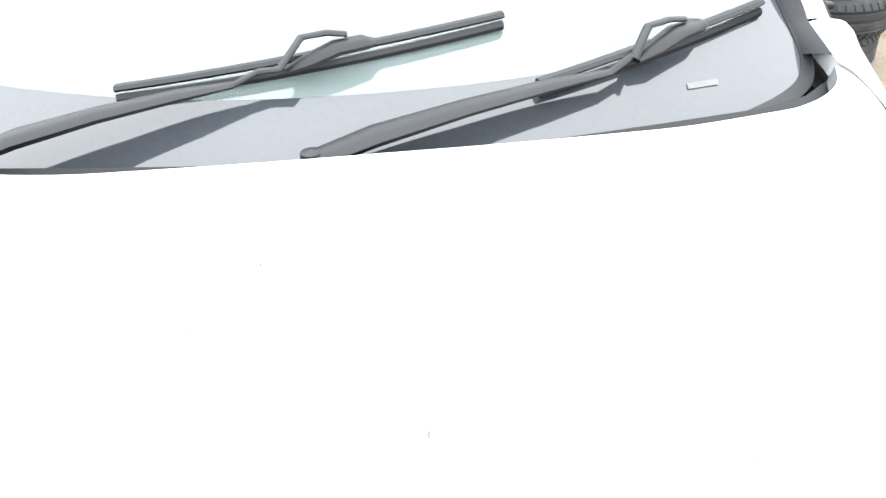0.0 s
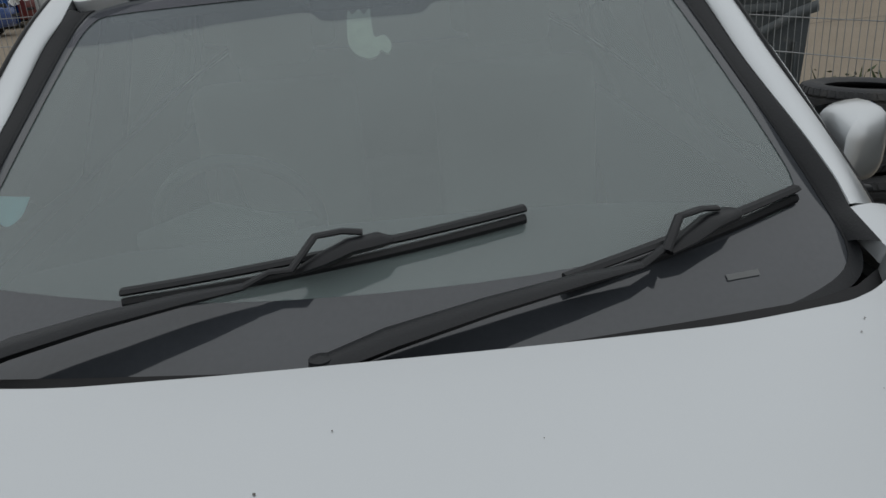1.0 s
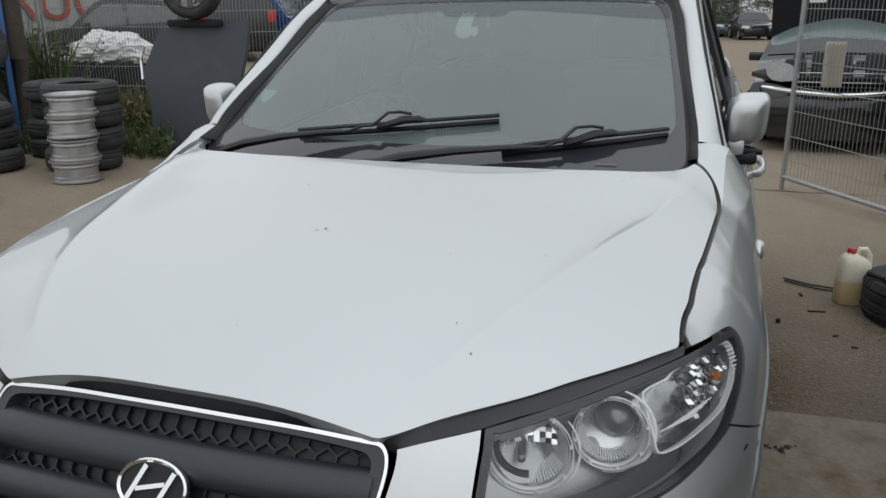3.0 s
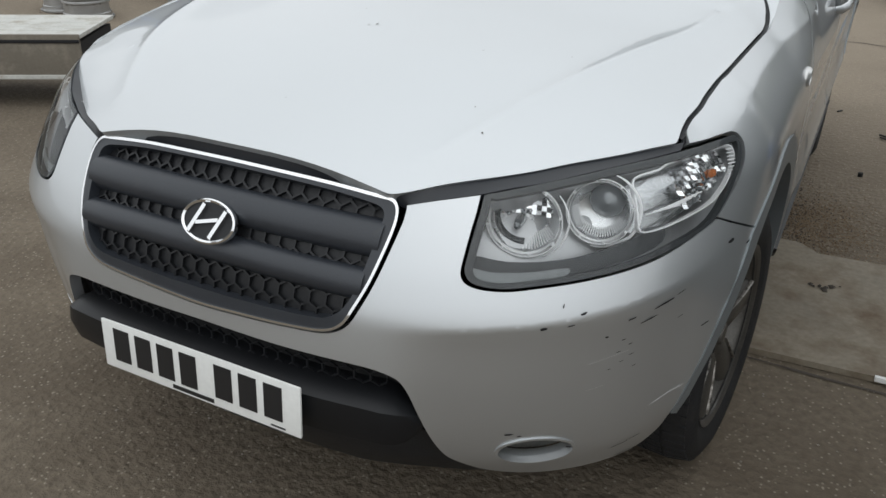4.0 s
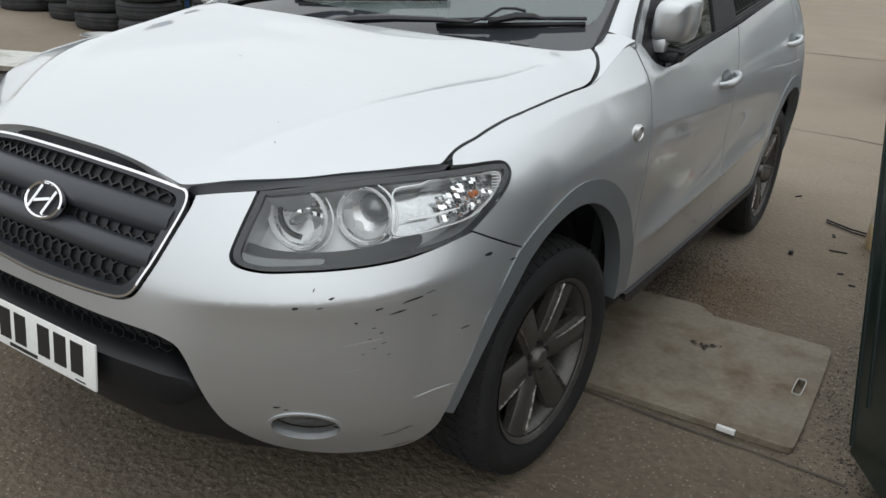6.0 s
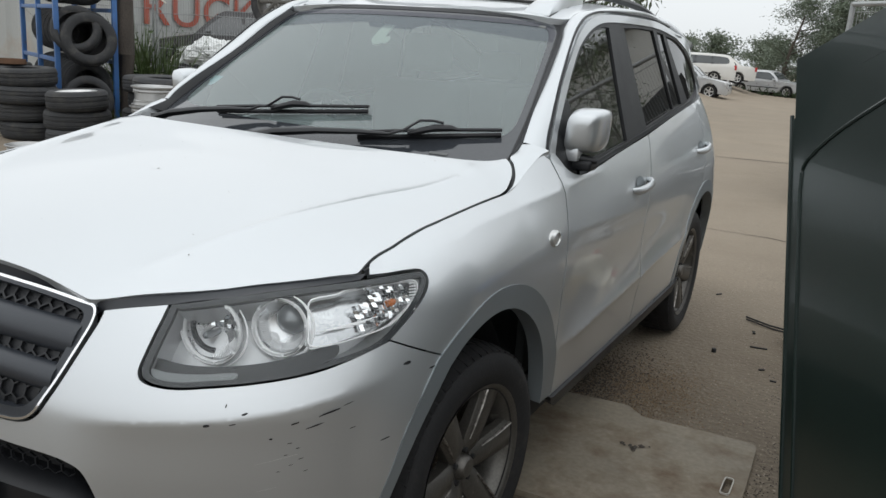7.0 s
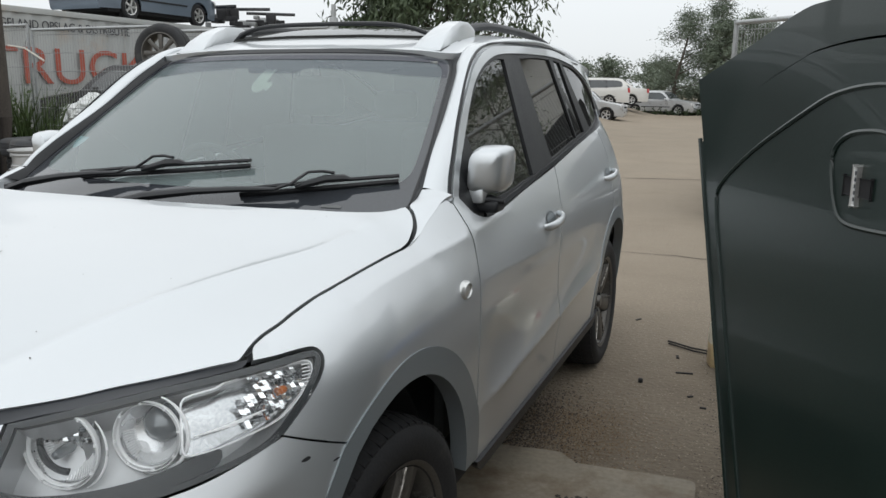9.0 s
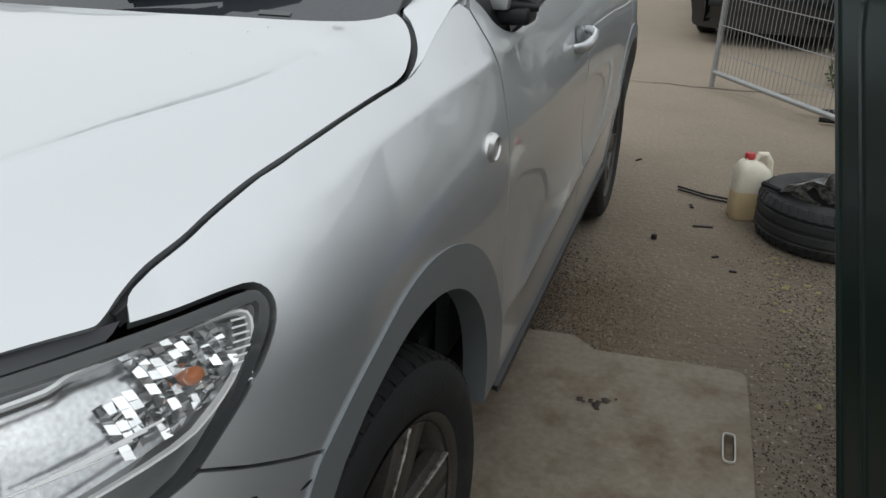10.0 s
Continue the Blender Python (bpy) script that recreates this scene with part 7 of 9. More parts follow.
# ---- other vehicles ----
PROFILES = {
    # silhouettes as share of length and of height, front first
    "hatch": dict(body=[(0.0, 0.20), (-0.005, 0.34), (0.01, 0.46), (0.06, 0.53), (0.24, 0.62), (0.27, 0.64), (0.42, 0.965), (0.50, 1.0), (0.66, 0.995), (0.84, 0.945), (0.93, 0.80), (0.985, 0.62), (1.0, 0.45), (0.995, 0.20)],
                  ws=((0.285, 0.665), (0.405, 0.935)), rear=((0.865, 0.90), (0.95, 0.70)), belt=0.625, glass=[(0.335, 0.655), (0.435, 0.915), (0.52, 0.935), (0.66, 0.93), (0.80, 0.89), (0.855, 0.80), (0.82, 0.70), (0.60, 0.665)], bars=(0.57,), axles=(0.19, 0.80)),
    "wagon": dict(body=[(0.0, 0.20), (-0.005, 0.34), (0.01, 0.46), (0.06, 0.53), (0.25, 0.62), (0.28, 0.64), (0.41, 0.965), (0.48, 1.0), (0.72, 0.998), (0.90, 0.965), (0.955, 0.80), (0.99, 0.60), (1.0, 0.45), (0.995, 0.20)],
                  ws=((0.29, 0.665), (0.395, 0.935)), rear=((0.915, 0.92), (0.965, 0.70)), belt=0.625, glass=[(0.335, 0.655), (0.425, 0.915), (0.50, 0.935), (0.72, 0.935), (0.88, 0.91), (0.915, 0.80), (0.90, 0.70), (0.60, 0.665)], bars=(0.55, 0.735), axles=(0.19, 0.77)),
    "sedan": dict(body=[(0.0, 0.20), (-0.005, 0.34), (0.01, 0.47), (0.06, 0.54), (0.27, 0.62), (0.30, 0.64), (0.42, 0.955), (0.50, 1.0), (0.62, 0.995), (0.70, 0.95), (0.82, 0.70), (0.85, 0.68), (0.97, 0.65), (0.995, 0.60), (1.0, 0.42), (0.995, 0.20)],
                  ws=((0.315, 0.665), (0.41, 0.925)), rear=((0.72, 0.925), (0.81, 0.715)), belt=0.625, glass=[(0.355, 0.655), (0.44, 0.905), (0.51, 0.93), (0.62, 0.925), (0.70, 0.87), (0.765, 0.72), (0.74, 0.675), (0.60, 0.665)], bars=(0.57,), axles=(0.19, 0.79)),
}


def parked_car(name, label, m, style, paint, L=4.3, W=1.76, H=1.45, lens=None, wheel_r=0.31, group="", hood_up=False, tail=None):
    pr = PROFILES[style]
    c = thing(name, label, "car", m, group)
    belt = pr["belt"] * H

    def fx(y, z):
        t = max(0, (z - belt) / (H - belt))
        x = W / 2 * (1 - 0.05 * ((z - 0.55) / 0.5) ** 2 * (z < 0.55)) - 0.24 * t ** 1.15
        e0, e1 = max(0, 0.16 - y / L) / 0.16, max(0, (y / L - 0.88)) / 0.12
        x -= 0.16 * e0 ** 2 + 0.10 * e1 ** 2
        return x
    fn = lambda y, z: (fx(y, z), y, z)
    out = smooth([(p[0] * L, p[1] * H) for p in pr["body"]], False, 4)
    if hood_up:
        out = [(y, z - 0.09 * H if 0.03 * L < y < 0.25 * L else z) for y, z in out]
    bottom = []
    for ax in (pr["axles"][1], pr["axles"][0]):
        bottom += [(ax * L + (wheel_r + 0.05) * math.cos(a), max(0.2 * H - 0.08, wheel_r + (wheel_r + 0.05) * math.sin(a))) for a in np.linspace(-0.2, math.pi + 0.2, 13)]
    outline = out + [(0.99 * L, 0.2 * H - 0.08)] + bottom + [(0.01 * L, 0.2 * H - 0.08)]
    for k in (0, 1):
        part("body_side", panel(mirror_x(fn) if k else fn, outline, step=(0.16, 0.12), depth=0.0, flip=bool(k)), paint, c)
    bm = bmesh.new()
    rows = []
    for y, z in [(0.02 * L, 0.2 * H - 0.1)] + out + [(0.98 * L, 0.2 * H - 0.1)]:
        x = fx(y, z)
        rows.append([bm.verts.new((x * a, y + (0.16 * abs(a) ** 2.5 - 0.07) * (1 if y < 0.1 * L else 0) * 0.6, z + 0.03 * (1 - a * a) * (z > 0.5 * H))) for a in np.linspace(-1, 1, 9)])
    for q, p in zip(rows, rows[1:]):
        for i in range(8):
            bm.faces.new([q[i], q[i + 1], p[i + 1], p[i]])
    bmesh.ops.recalc_face_normals(bm, faces=bm.faces)
    part("body_top", bm, paint, c)
    part("underside", boxes(((-W / 2 + 0.12, 0.1 * L, 0.16), (W / 2 - 0.12, 0.92 * L, 0.4)), w=0.02), DARK, c)
    gl = smooth([(p[0] * L, p[1] * H) for p in pr["glass"]], True, 4)
    for k in (0, 1):
        part("side_glass", panel(mirror_x(fn) if k else fn, gl, step=(0.2, 0.15), depth=0.0, lift=0.006, flip=bool(k)), GLASS_CAR, c)
        for b in pr["bars"]:
            yb = b * L
            part("window_bar", panel(mirror_x(fn) if k else fn, [(yb - 0.03, 0.665 * H), (yb + 0.05, 0.665 * H), (yb + 0.01, 0.93 * H), (yb - 0.06, 0.93 * H)], step=(0.2, 0.15), depth=0.004, lift=0.010, flip=bool(k)), paint if style == "hatch" else BLACK_PL, c)
        part("sill_strip", panel(mirror_x(fn) if k else fn, [(0.30 * L, 0.33 * H), (0.70 * L, 0.33 * H), (0.70 * L, 0.36 * H), (0.30 * L, 0.36 * H)], step=(0.3, 0.1), depth=0.004, lift=0.012, flip=bool(k)), BLACK_PL, c)
    for nm, key in (("windscreen", "ws"), ("rear_window", "rear")):
        (a, za), (b, zb) = pr[key]
        bm = bmesh.new()
        rows = []
        n = Vector((0, za - zb, b - a)) if b > a else Vector((0, 0, 1))
        n = Vector((0, -(zb - za) * H, (b - a) * L)).normalized()
        for t in np.linspace(0, 1, 6):
            y, z = (a + (b - a) * t) * L, (za + (zb - za) * t) * H
            x = fx(y, z) - 0.07
            rows.append([bm.verts.new(Vector((x * s, y, z + 0.03 * (1 - s * s))) + n * 0.03) for s in np.linspace(-1, 1, 9)])
        for q, p in zip(rows, rows[1:]):
            for i in range(8):
                bm.faces.new([q[i], q[i + 1], p[i + 1], p[i]])
        bmesh.ops.recalc_face_normals(bm, faces=bm.faces)
        part(nm, bm, GLASS_CAR, c)
    # lamps, plate, bumper strip
    for s in (1, -1):
        part("headlamp", panel(lambda u, v, s=s: (s * (W / 2 - 0.02 - u), 0.0 + 0.16 * ((0.55 - u) / 0.55) ** 2 * 0.6 + 0.22 * (v - 0.42 * H), v), smooth([(0.02, 0.43 * H), (0.30, 0.41 * H), (0.40, 0.44 * H), (0.36, 0.49 * H), (0.10, 0.52 * H), (0.02, 0.50 * H)], n=3), step=(0.1, 0.1), depth=0.04, lift=0.02 if s < 0 else -0.02), RIM if not lens else lens, c)
        part("tail_lamp", boxes(((s * (W / 2 - 0.16) - 0.09, 0.965 * L, 0.50 * H), (s * (W / 2 - 0.16) + 0.09, 1.004 * L, 0.66 * H)), w=0.02), tail or RED_PL, c)
    part("bumper_strip", boxes(((-W / 2 + 0.18, -0.03, 0.27 * H), (W / 2 - 0.18, 0.02, 0.31 * H)), w=0.01), BLACK_PL, c)
    part("bumper_strip", boxes(((-W / 2 + 0.10, 0.985 * L, 0.29 * H), (W / 2 - 0.10, 1.012 * L, 0.33 * H)), w=0.01), BLACK_PL, c)
    part("grille_panel", boxes(((-0.35, -0.035, 0.40 * H), (0.35, 0.03, 0.47 * H)), w=0.01), DARK, c)
    for s in (1, -1):
        for ax in pr["axles"]:
            w = thing("wheel", "", "", pose(s * (W / 2 - 0.11), ax * L, wheel_r, 0, 0, 0 if s > 0 else 180))
            w.parent = c
            part("tyre", lathe([(wheel_r * 0.64, -0.09), (wheel_r * 0.7, -0.1), (wheel_r - 0.03, -0.1), (wheel_r, -0.07), (wheel_r, 0.07), (wheel_r - 0.03, 0.1), (wheel_r * 0.7, 0.1), (wheel_r * 0.64, 0.09)], 28, "x"), RUBBER, w)
            rim = part("rim", lathe([(wheel_r * 0.66, 0.094), (wheel_r * 0.60, 0.085), (wheel_r * 0.58, 0.02)], 28, "x"), RIM, w)
            part("rim_back", lathe([(0.0, 0.02), (wheel_r * 0.58, 0.02)], 20, "x"), DARK, w)
            for k in range(5):
                r3 = Matrix.Rotation(k * math.tau / 5, 4, "X")
                part("spoke", boxes(((0.05, 0.0, -0.028), (0.088, wheel_r * 0.61, 0.028), r3)), RIM, rim, flat=True)
        part("door_mirror", boxes(((s * (W / 2 + 0.06) - 0.09, 0.345 * L, 0.62 * H), (s * (W / 2 + 0.06) + 0.09, 0.375 * L, 0.70 * H)), w=0.03, seg=3), paint, c)
    return c


GLASS_CAR = mat("car_window", (0.035, 0.042, 0.045), 0.08, 0, 0.2, 2, 60, coat=0.5)
P_DARK = mat("dark_grey_paint", (0.020, 0.019, 0.020), 0.45, 0.1, 0.15, 3, 200, coat=0.12)
P_BLUE = mat("blue_paint", (0.015, 0.06, 0.22), 0.25, 0.2, 0.1, 3, 200, coat=0.8)
P_RED = mat("dark_red_paint", (0.11, 0.02, 0.018), 0.35, 0.1, 0.1, 3, 200, coat=0.5)
P_SILV = mat("silver_grey_paint", (0.50, 0.51, 0.52), 0.3, 0.4, 0.06, 3, 200, coat=0.5)
P_WHITE = mat("white_car_paint", (0.66, 0.65, 0.62), 0.35, 0, 0.06, 3, 200, coat=0.4)
P_BLACK = mat("black_paint", (0.010, 0.011, 0.013), 0.22, 0.1, 0.2, 3, 200, coat=0.8)
P_GREYB = mat("grey_blue_paint", (0.16, 0.20, 0.25), 0.35, 0.4, 0.08, 3, 200, coat=0.5)

# behind the left fence
parked_car("estate_car", "dark grey estate car with red tail lamps behind the fence", pose(-11.86, 16.85, 0, 0, 0, -137), "wagon", P_DARK, 4.3, 1.78, 1.50, group="cars behind the fence")
parked_car("hatchback", "blue hatchback parked behind the fence", pose(-8.65, 17.87, 0, 0, 0, 76.4), "hatch", P_BLUE, 4.2, 1.76, 1.48, group="cars behind the fence")
parked_car("red_car", "dark red hatchback behind a blue car", pose(-8.97, 21.07, 0, 0, 0, 72), "hatch", P_RED, 4.2, 1.74, 1.58, group="cars behind the fence")
parked_car("dark_hatchback", "dark grey hatchback behind the fence and weeds", pose(-12.6, 11.8, 0, 0, 0, -51), "hatch", P_DARK, 3.5, 1.6, 1.45, group="cars behind the fence")
# far end of the yard
parked_car("silver_hatchback", "silver hatchback at the far end of the yard", pose(-4.5, 38.0, 0, 0, 0, 92), "hatch", P_SILV, 4.0, 1.7, 1.42, group="cars at the far end")
parked_car("white_estate", "white estate car with roof bars at the far end", pose(-9.6, 42.5, 0, 0, 0, -80), "wagon", P_WHITE, 4.5, 1.7, 1.45, group="cars at the far end")
parked_car("white_saloon", "old white saloon with its boot to the yard", pose(-9.3, 46.5, 0, 0, 0, -75), "sedan", P_WHITE, 4.6, 1.75, 1.42, group="cars at the far end")
parked_car("silver_saloon", "silver car half hidden by the bushes", pose(-2.2, 50, 0, 0, 0, 75), "sedan", P_SILV, 4.5, 1.75, 1.42, group="cars at the far end")
parked_car("grey_car", "grey car parked nose to the yard", pose(0.6, 52, 0, 0, 0, 20), "hatch", P_GREYB, 4.2, 1.72, 1.45, group="cars at the far end")
parked_car("black_car", "black car in the distance facing the yard", pose(2.0, 46.5, 0, 0, 0, 10), "sedan", P_BLACK, 4.5, 1.75, 1.45, group="cars at the far end")

# black saloon with its bonnet up
m = pose(1.95, 9.05, 0, 0, 0, -5)
sal = parked_car("black_saloon", "black saloon with its bonnet raised and a bare engine bay", m, "sedan", P_BLACK, 5.0, 1.86, 1.47, wheel_r=0.34, hood_up=True, lens=P_BLACK)
def lid_fn(u, v):
    return (u, 1.15 - 0.45 * (v - 1.2) + 0.03 * (u / 0.8) ** 2, v)
part("bonnet", panel(lid_fn, smooth([(-0.80, 1.22, "c"), (-0.5, 1.36), (0.0, 1.45), (0.5, 1.36), (0.80, 1.22, "c"), (0.81, 1.86, "c"), (0.50, 2.05, "c"), (0.0, 2.10), (-0.50, 2.05, "c"), (-0.81, 1.86, "c")], n=5), step=(0.15, 0.15), depth=0.03), mat("matt_black_lining", (0.012, 0.013, 0.017), 0.8, 0, 0.3, 4, 60), sal, "raised bonnet with black lining")
part("bonnet_label", boxes(((-0.40, 0.925, 1.63), (-0.22, 0.94, 1.70))), WHITE_PL, sal, "white paper label", flat=True)
SCREEN = mat("pale_dusty_screen", (0.27, 0.35, 0.34), 0.2, 0, 0.15, 3, 60, coat=0.3)
part("dusty_screen", panel(lambda x, z: (x, 1.22 + 0.12 * x * x + 0.3 * (z - 1.2), z), smooth([(-0.76, 1.12), (-0.4, 1.20), (0, 1.22), (0.4, 1.20), (0.76, 1.12), (0.76, 1.24), (0.4, 1.43), (0, 1.50), (-0.4, 1.43), (-0.76, 1.24)], n=4), step=(0.1, 0.1), depth=0.01, lift=0.02), SCREEN, sal, "pale dusty glass above the engine bay")
part("engine_bay", panel(lambda x, y: (x, y, 0.83 + 0.02 * y), smooth([(-0.74, 0.10), (0.74, 0.10), (0.78, 1.2), (-0.78, 1.2)], n=2), step=(0.3, 0.3), depth=0.05), DARK, sal)
rnd = random.Random(5)
ENG = mat("engine_grime", (0.03, 0.03, 0.032), 0.6, 0.2, 0.4, 9, 60)
for i in range(16):
    x, y = rnd.uniform(-0.65, 0.65), rnd.uniform(0.2, 1.05)
    part("engine_part", boxes(((x - rnd.uniform(0.05, 0.14), y - rnd.uniform(0.05, 0.12), 0.6), (x + rnd.uniform(0.05, 0.14), y + rnd.uniform(0.05, 0.12), 0.93 + rnd.uniform(-0.03, 0.16))), w=0.025), ENG if i % 4 else GALV, sal)
for i in range(5):
    part("grille_bar", boxes(((-0.42, -0.06, 0.73 + 0.05 * i), (0.42, -0.035, 0.742 + 0.05 * i)), w=0.003), CHROME if i % 2 else GREY_PL, sal)
part("bumper_trim", tube([(x, -0.075 + 0.20 * (abs(x) / 0.9) ** 2.4, 0.65 + 0.09 * abs(x) ** 1.5) for x in np.linspace(-0.88, 0.88, 19)], 0.018, 8, squash=(0.7, 1.3)), CHROME, sal, "bright bumper trim")
HL = mat("clouded_headlamp", (0.52, 0.54, 0.55), 0.15, 0.3, 0.2, 14, 60, coat=0.6)
for s in (1, -1):
    part("round_headlamp", panel(lambda u, v, s=s: (s * (0.57 + u), -0.09 + 0.20 * (u + 0.2) ** 2 * 2, 0.89 + 1.15 * v), smooth([(-0.16, -0.05), (0.0, -0.085), (0.13, -0.06), (0.18, 0.03), (0.13, 0.09), (0.0, 0.09), (-0.10, 0.05)], n=4), step=(0.06, 0.06), depth=0.03, lift=0.03, flip=s < 0), HL, sal, "clouded oval headlamp")
part("lower_bumper", panel(lambda x, z: (x, -0.05 + 0.20 * (abs(x) / 0.9) ** 2.4, z), smooth([(-0.9, 0.70), (0, 0.63), (0.9, 0.70), (0.92, 0.3), (0.85, 0.17), (-0.85, 0.17), (-0.92, 0.3)], n=4), step=(0.1, 0.1), depth=0.02), P_BLACK, sal)
FILT = mat("pale_filter_paper", (0.42, 0.40, 0.34), 0.85, 0, 0.1, 10, 60)
filt = thing("air_filter", "pale pleated filter panel leaning on a grille", "filter", m @ pose(-0.08, -0.115, 0.74, 8, 0, 2))
part("filter_frame", boxes(((-0.10, 0, 0), (0.10, 0.03, 0.48)), w=0.004), FILT, filt, "grey frame")
for i in range(8):
    part("pleat", boxes(((-0.088 + 0.0225 * i, -0.012, 0.015), (-0.074 + 0.0225 * i, 0.004, 0.465)), w=0.003), FILT, filt, flat=True)
# far side mirror of the black saloon shows

# ---- grey four-wheeled bin behind the fence ----
BIN = mat("grey_bin_plastic", (0.075, 0.085, 0.088), 0.55, 0, 0.2, 4, 90, bump=0.0008, dirt=(0.16, 0.16, 0.15), dirt_at=0.66)
BIN_L = mat("pale_bin_plastic", (0.15, 0.165, 0.165), 0.55, 0, 0.2, 4, 90, bump=0.0008)
gm = pose(3.08, 7.75, 0, 0, 0, -8)
dump = thing("wheeled_bin", "large weathered grey four-wheeled bin with a domed lid", "bin", gm @ Matrix.Diagonal((0.72, 1, 1, 1)))
def bin_fn(u, z):
    k = 0.62 + 0.06 * (z - 0.2)
    return (u * k / 0.68, -0.48 - 0.06 * (z - 0.2) + 0.02 * math.cos(u * 9) * (0.2 if z < 0.9 else 0), z)
part("bin_body", panel(bin_fn, smooth([(-0.66, 0.18, "c"), (0.66, 0.18, "c"), (0.68, 0.6), (0.68, 1.10, "c"), (-0.68, 1.10, "c"), (-0.68, 0.6)], n=4), step=(0.06, 0.08), depth=0.95), BIN, dump, "moulded grey bin body")
bm = bmesh.new()
rows = []
for a in np.linspace(0, math.pi, 17):
    rows.append([bm.verts.new((-0.70 * math.cos(a), y, 1.10 + 0.36 * math.sin(a) ** 0.8)) for y in (-0.55, -0.545, 0.42, 0.425)])
for q, p in zip(rows, rows[1:]):
    for i in range(3):
        bm.faces.new([q[i], q[i + 1], p[i + 1], p[i]])
bm.faces.new([r[0] for r in rows])
bm.faces.new([r[-1] for r in rows][::-1])
bmesh.ops.recalc_face_normals(bm, faces=bm.faces)
part("lid", bm, BIN, dump, "domed grey lid")
part("lid_rim", tube([(-0.70 * math.cos(a), -0.56, 1.10 + 0.36 * math.sin(a) ** 0.8) for a in np.linspace(0, math.pi, 25)], 0.022, 8), BIN_L, dump, "paler worn lid rim")
part("lid_rim", tube([(-0.60 * math.cos(a), -0.556, 1.12 + 0.25 * math.sin(a) ** 0.8) for a in np.linspace(0.15, math.pi - 0.15, 25)], 0.014, 8), BIN_L, dump)
for k in range(5):
    x = -0.50 + 0.25 * k
    part("stiffening_rib", boxes(((x - 0.015, -0.575 + 0.04 * 0, 0.30), (x + 0.015, -0.50, 0.66)), w=0.008), BIN, dump)
part("front_rim", boxes(((-0.72, -0.60, 1.06), (0.72, -0.50, 1.115)), w=0.015), BIN_L, dump)
part("lid_handle", boxes(((-0.16, -0.61, 1.20), (0.16, -0.54, 1.27)), w=0.012), BIN, dump)
part("handle_slot", boxes(((-0.12, -0.616, 1.222), (0.12, -0.60, 1.25)), w=0.004), DARK, dump)
part("label_panel", boxes(((-0.40, -0.575, 0.93), (0.30, -0.52, 1.00)), w=0.01), BIN, dump)
part("arm", tube([(-0.05, -0.60, 0.72), (0.20, -0.60, 0.80), (0.45, -0.60, 0.90), (0.72, -0.57, 0.95)], [0.05, 0.045, 0.045, 0.05], 10, squash=(0.5, 1)), BIN, dump, "moulded lifting arm")
part("pivot_boss", lathe([(0.0, -0.04), (0.03, -0.045), (0.075, -0.03), (0.08, 0.02)], 24, "y", m=Matrix.Translation((-0.05, -0.60, 0.72))), BIN, dump)
for x, y in ((-0.52, -0.38), (0.52, -0.38), (-0.52, 0.32), (0.52, 0.32)):
    part("castor", lathe([(0.0, -0.025), (0.09, -0.025), (0.095, 0.0), (0.09, 0.025), (0.0, 0.025)], 20, "x", m=Matrix.Translation((x, y, 0.097))), RUBBER, dump)

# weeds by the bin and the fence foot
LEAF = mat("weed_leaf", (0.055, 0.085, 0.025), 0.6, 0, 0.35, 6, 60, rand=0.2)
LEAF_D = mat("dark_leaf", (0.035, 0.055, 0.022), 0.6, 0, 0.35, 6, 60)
# distance haze is put into this paler leaf colour
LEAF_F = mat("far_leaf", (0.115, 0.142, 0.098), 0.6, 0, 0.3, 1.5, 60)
LEAF_W = mat("willow_leaf", (0.060, 0.085, 0.040), 0.6, 0, 0.35, 3, 60)
BARK = mat("bark", (0.09, 0.075, 0.06), 0.9, 0, 0.3, 8, 60, bump=0.004)


LEAF_Y = mat("dry_weed_leaf", (0.115, 0.115, 0.045), 0.7, 0, 0.4, 6, 60, rand=0.25)


def leaves(bm, c, n, spread, size, rnd, droop=0.0, narrow=0.45):
    for _ in range(n):
        p = Vector((c[0] + rnd.gauss(0, spread[0]), c[1] + rnd.gauss(0, spread[1]), c[2] + rnd.gauss(0, spread[2])))
        if p.z < 0.02:
            p.z = 0.02 + rnd.random() * 0.06
        d = Vector((rnd.gauss(0, 1), rnd.gauss(0, 1), rnd.gauss(0, 0.7) - droop)).normalized()
        k = d.cross(Vector((rnd.gauss(0, 1), rnd.gauss(0, 1), rnd.gauss(0, 1)))).normalized()
        s = size * rnd.uniform(0.6, 1.4)
        bm.faces.new([bm.verts.new(p), bm.verts.new(p + d * s * 0.5 + k * s * narrow * 0.5), bm.verts.new(p + d * s), bm.verts.new(p + d * s * 0.5 - k * s * narrow * 0.5)])


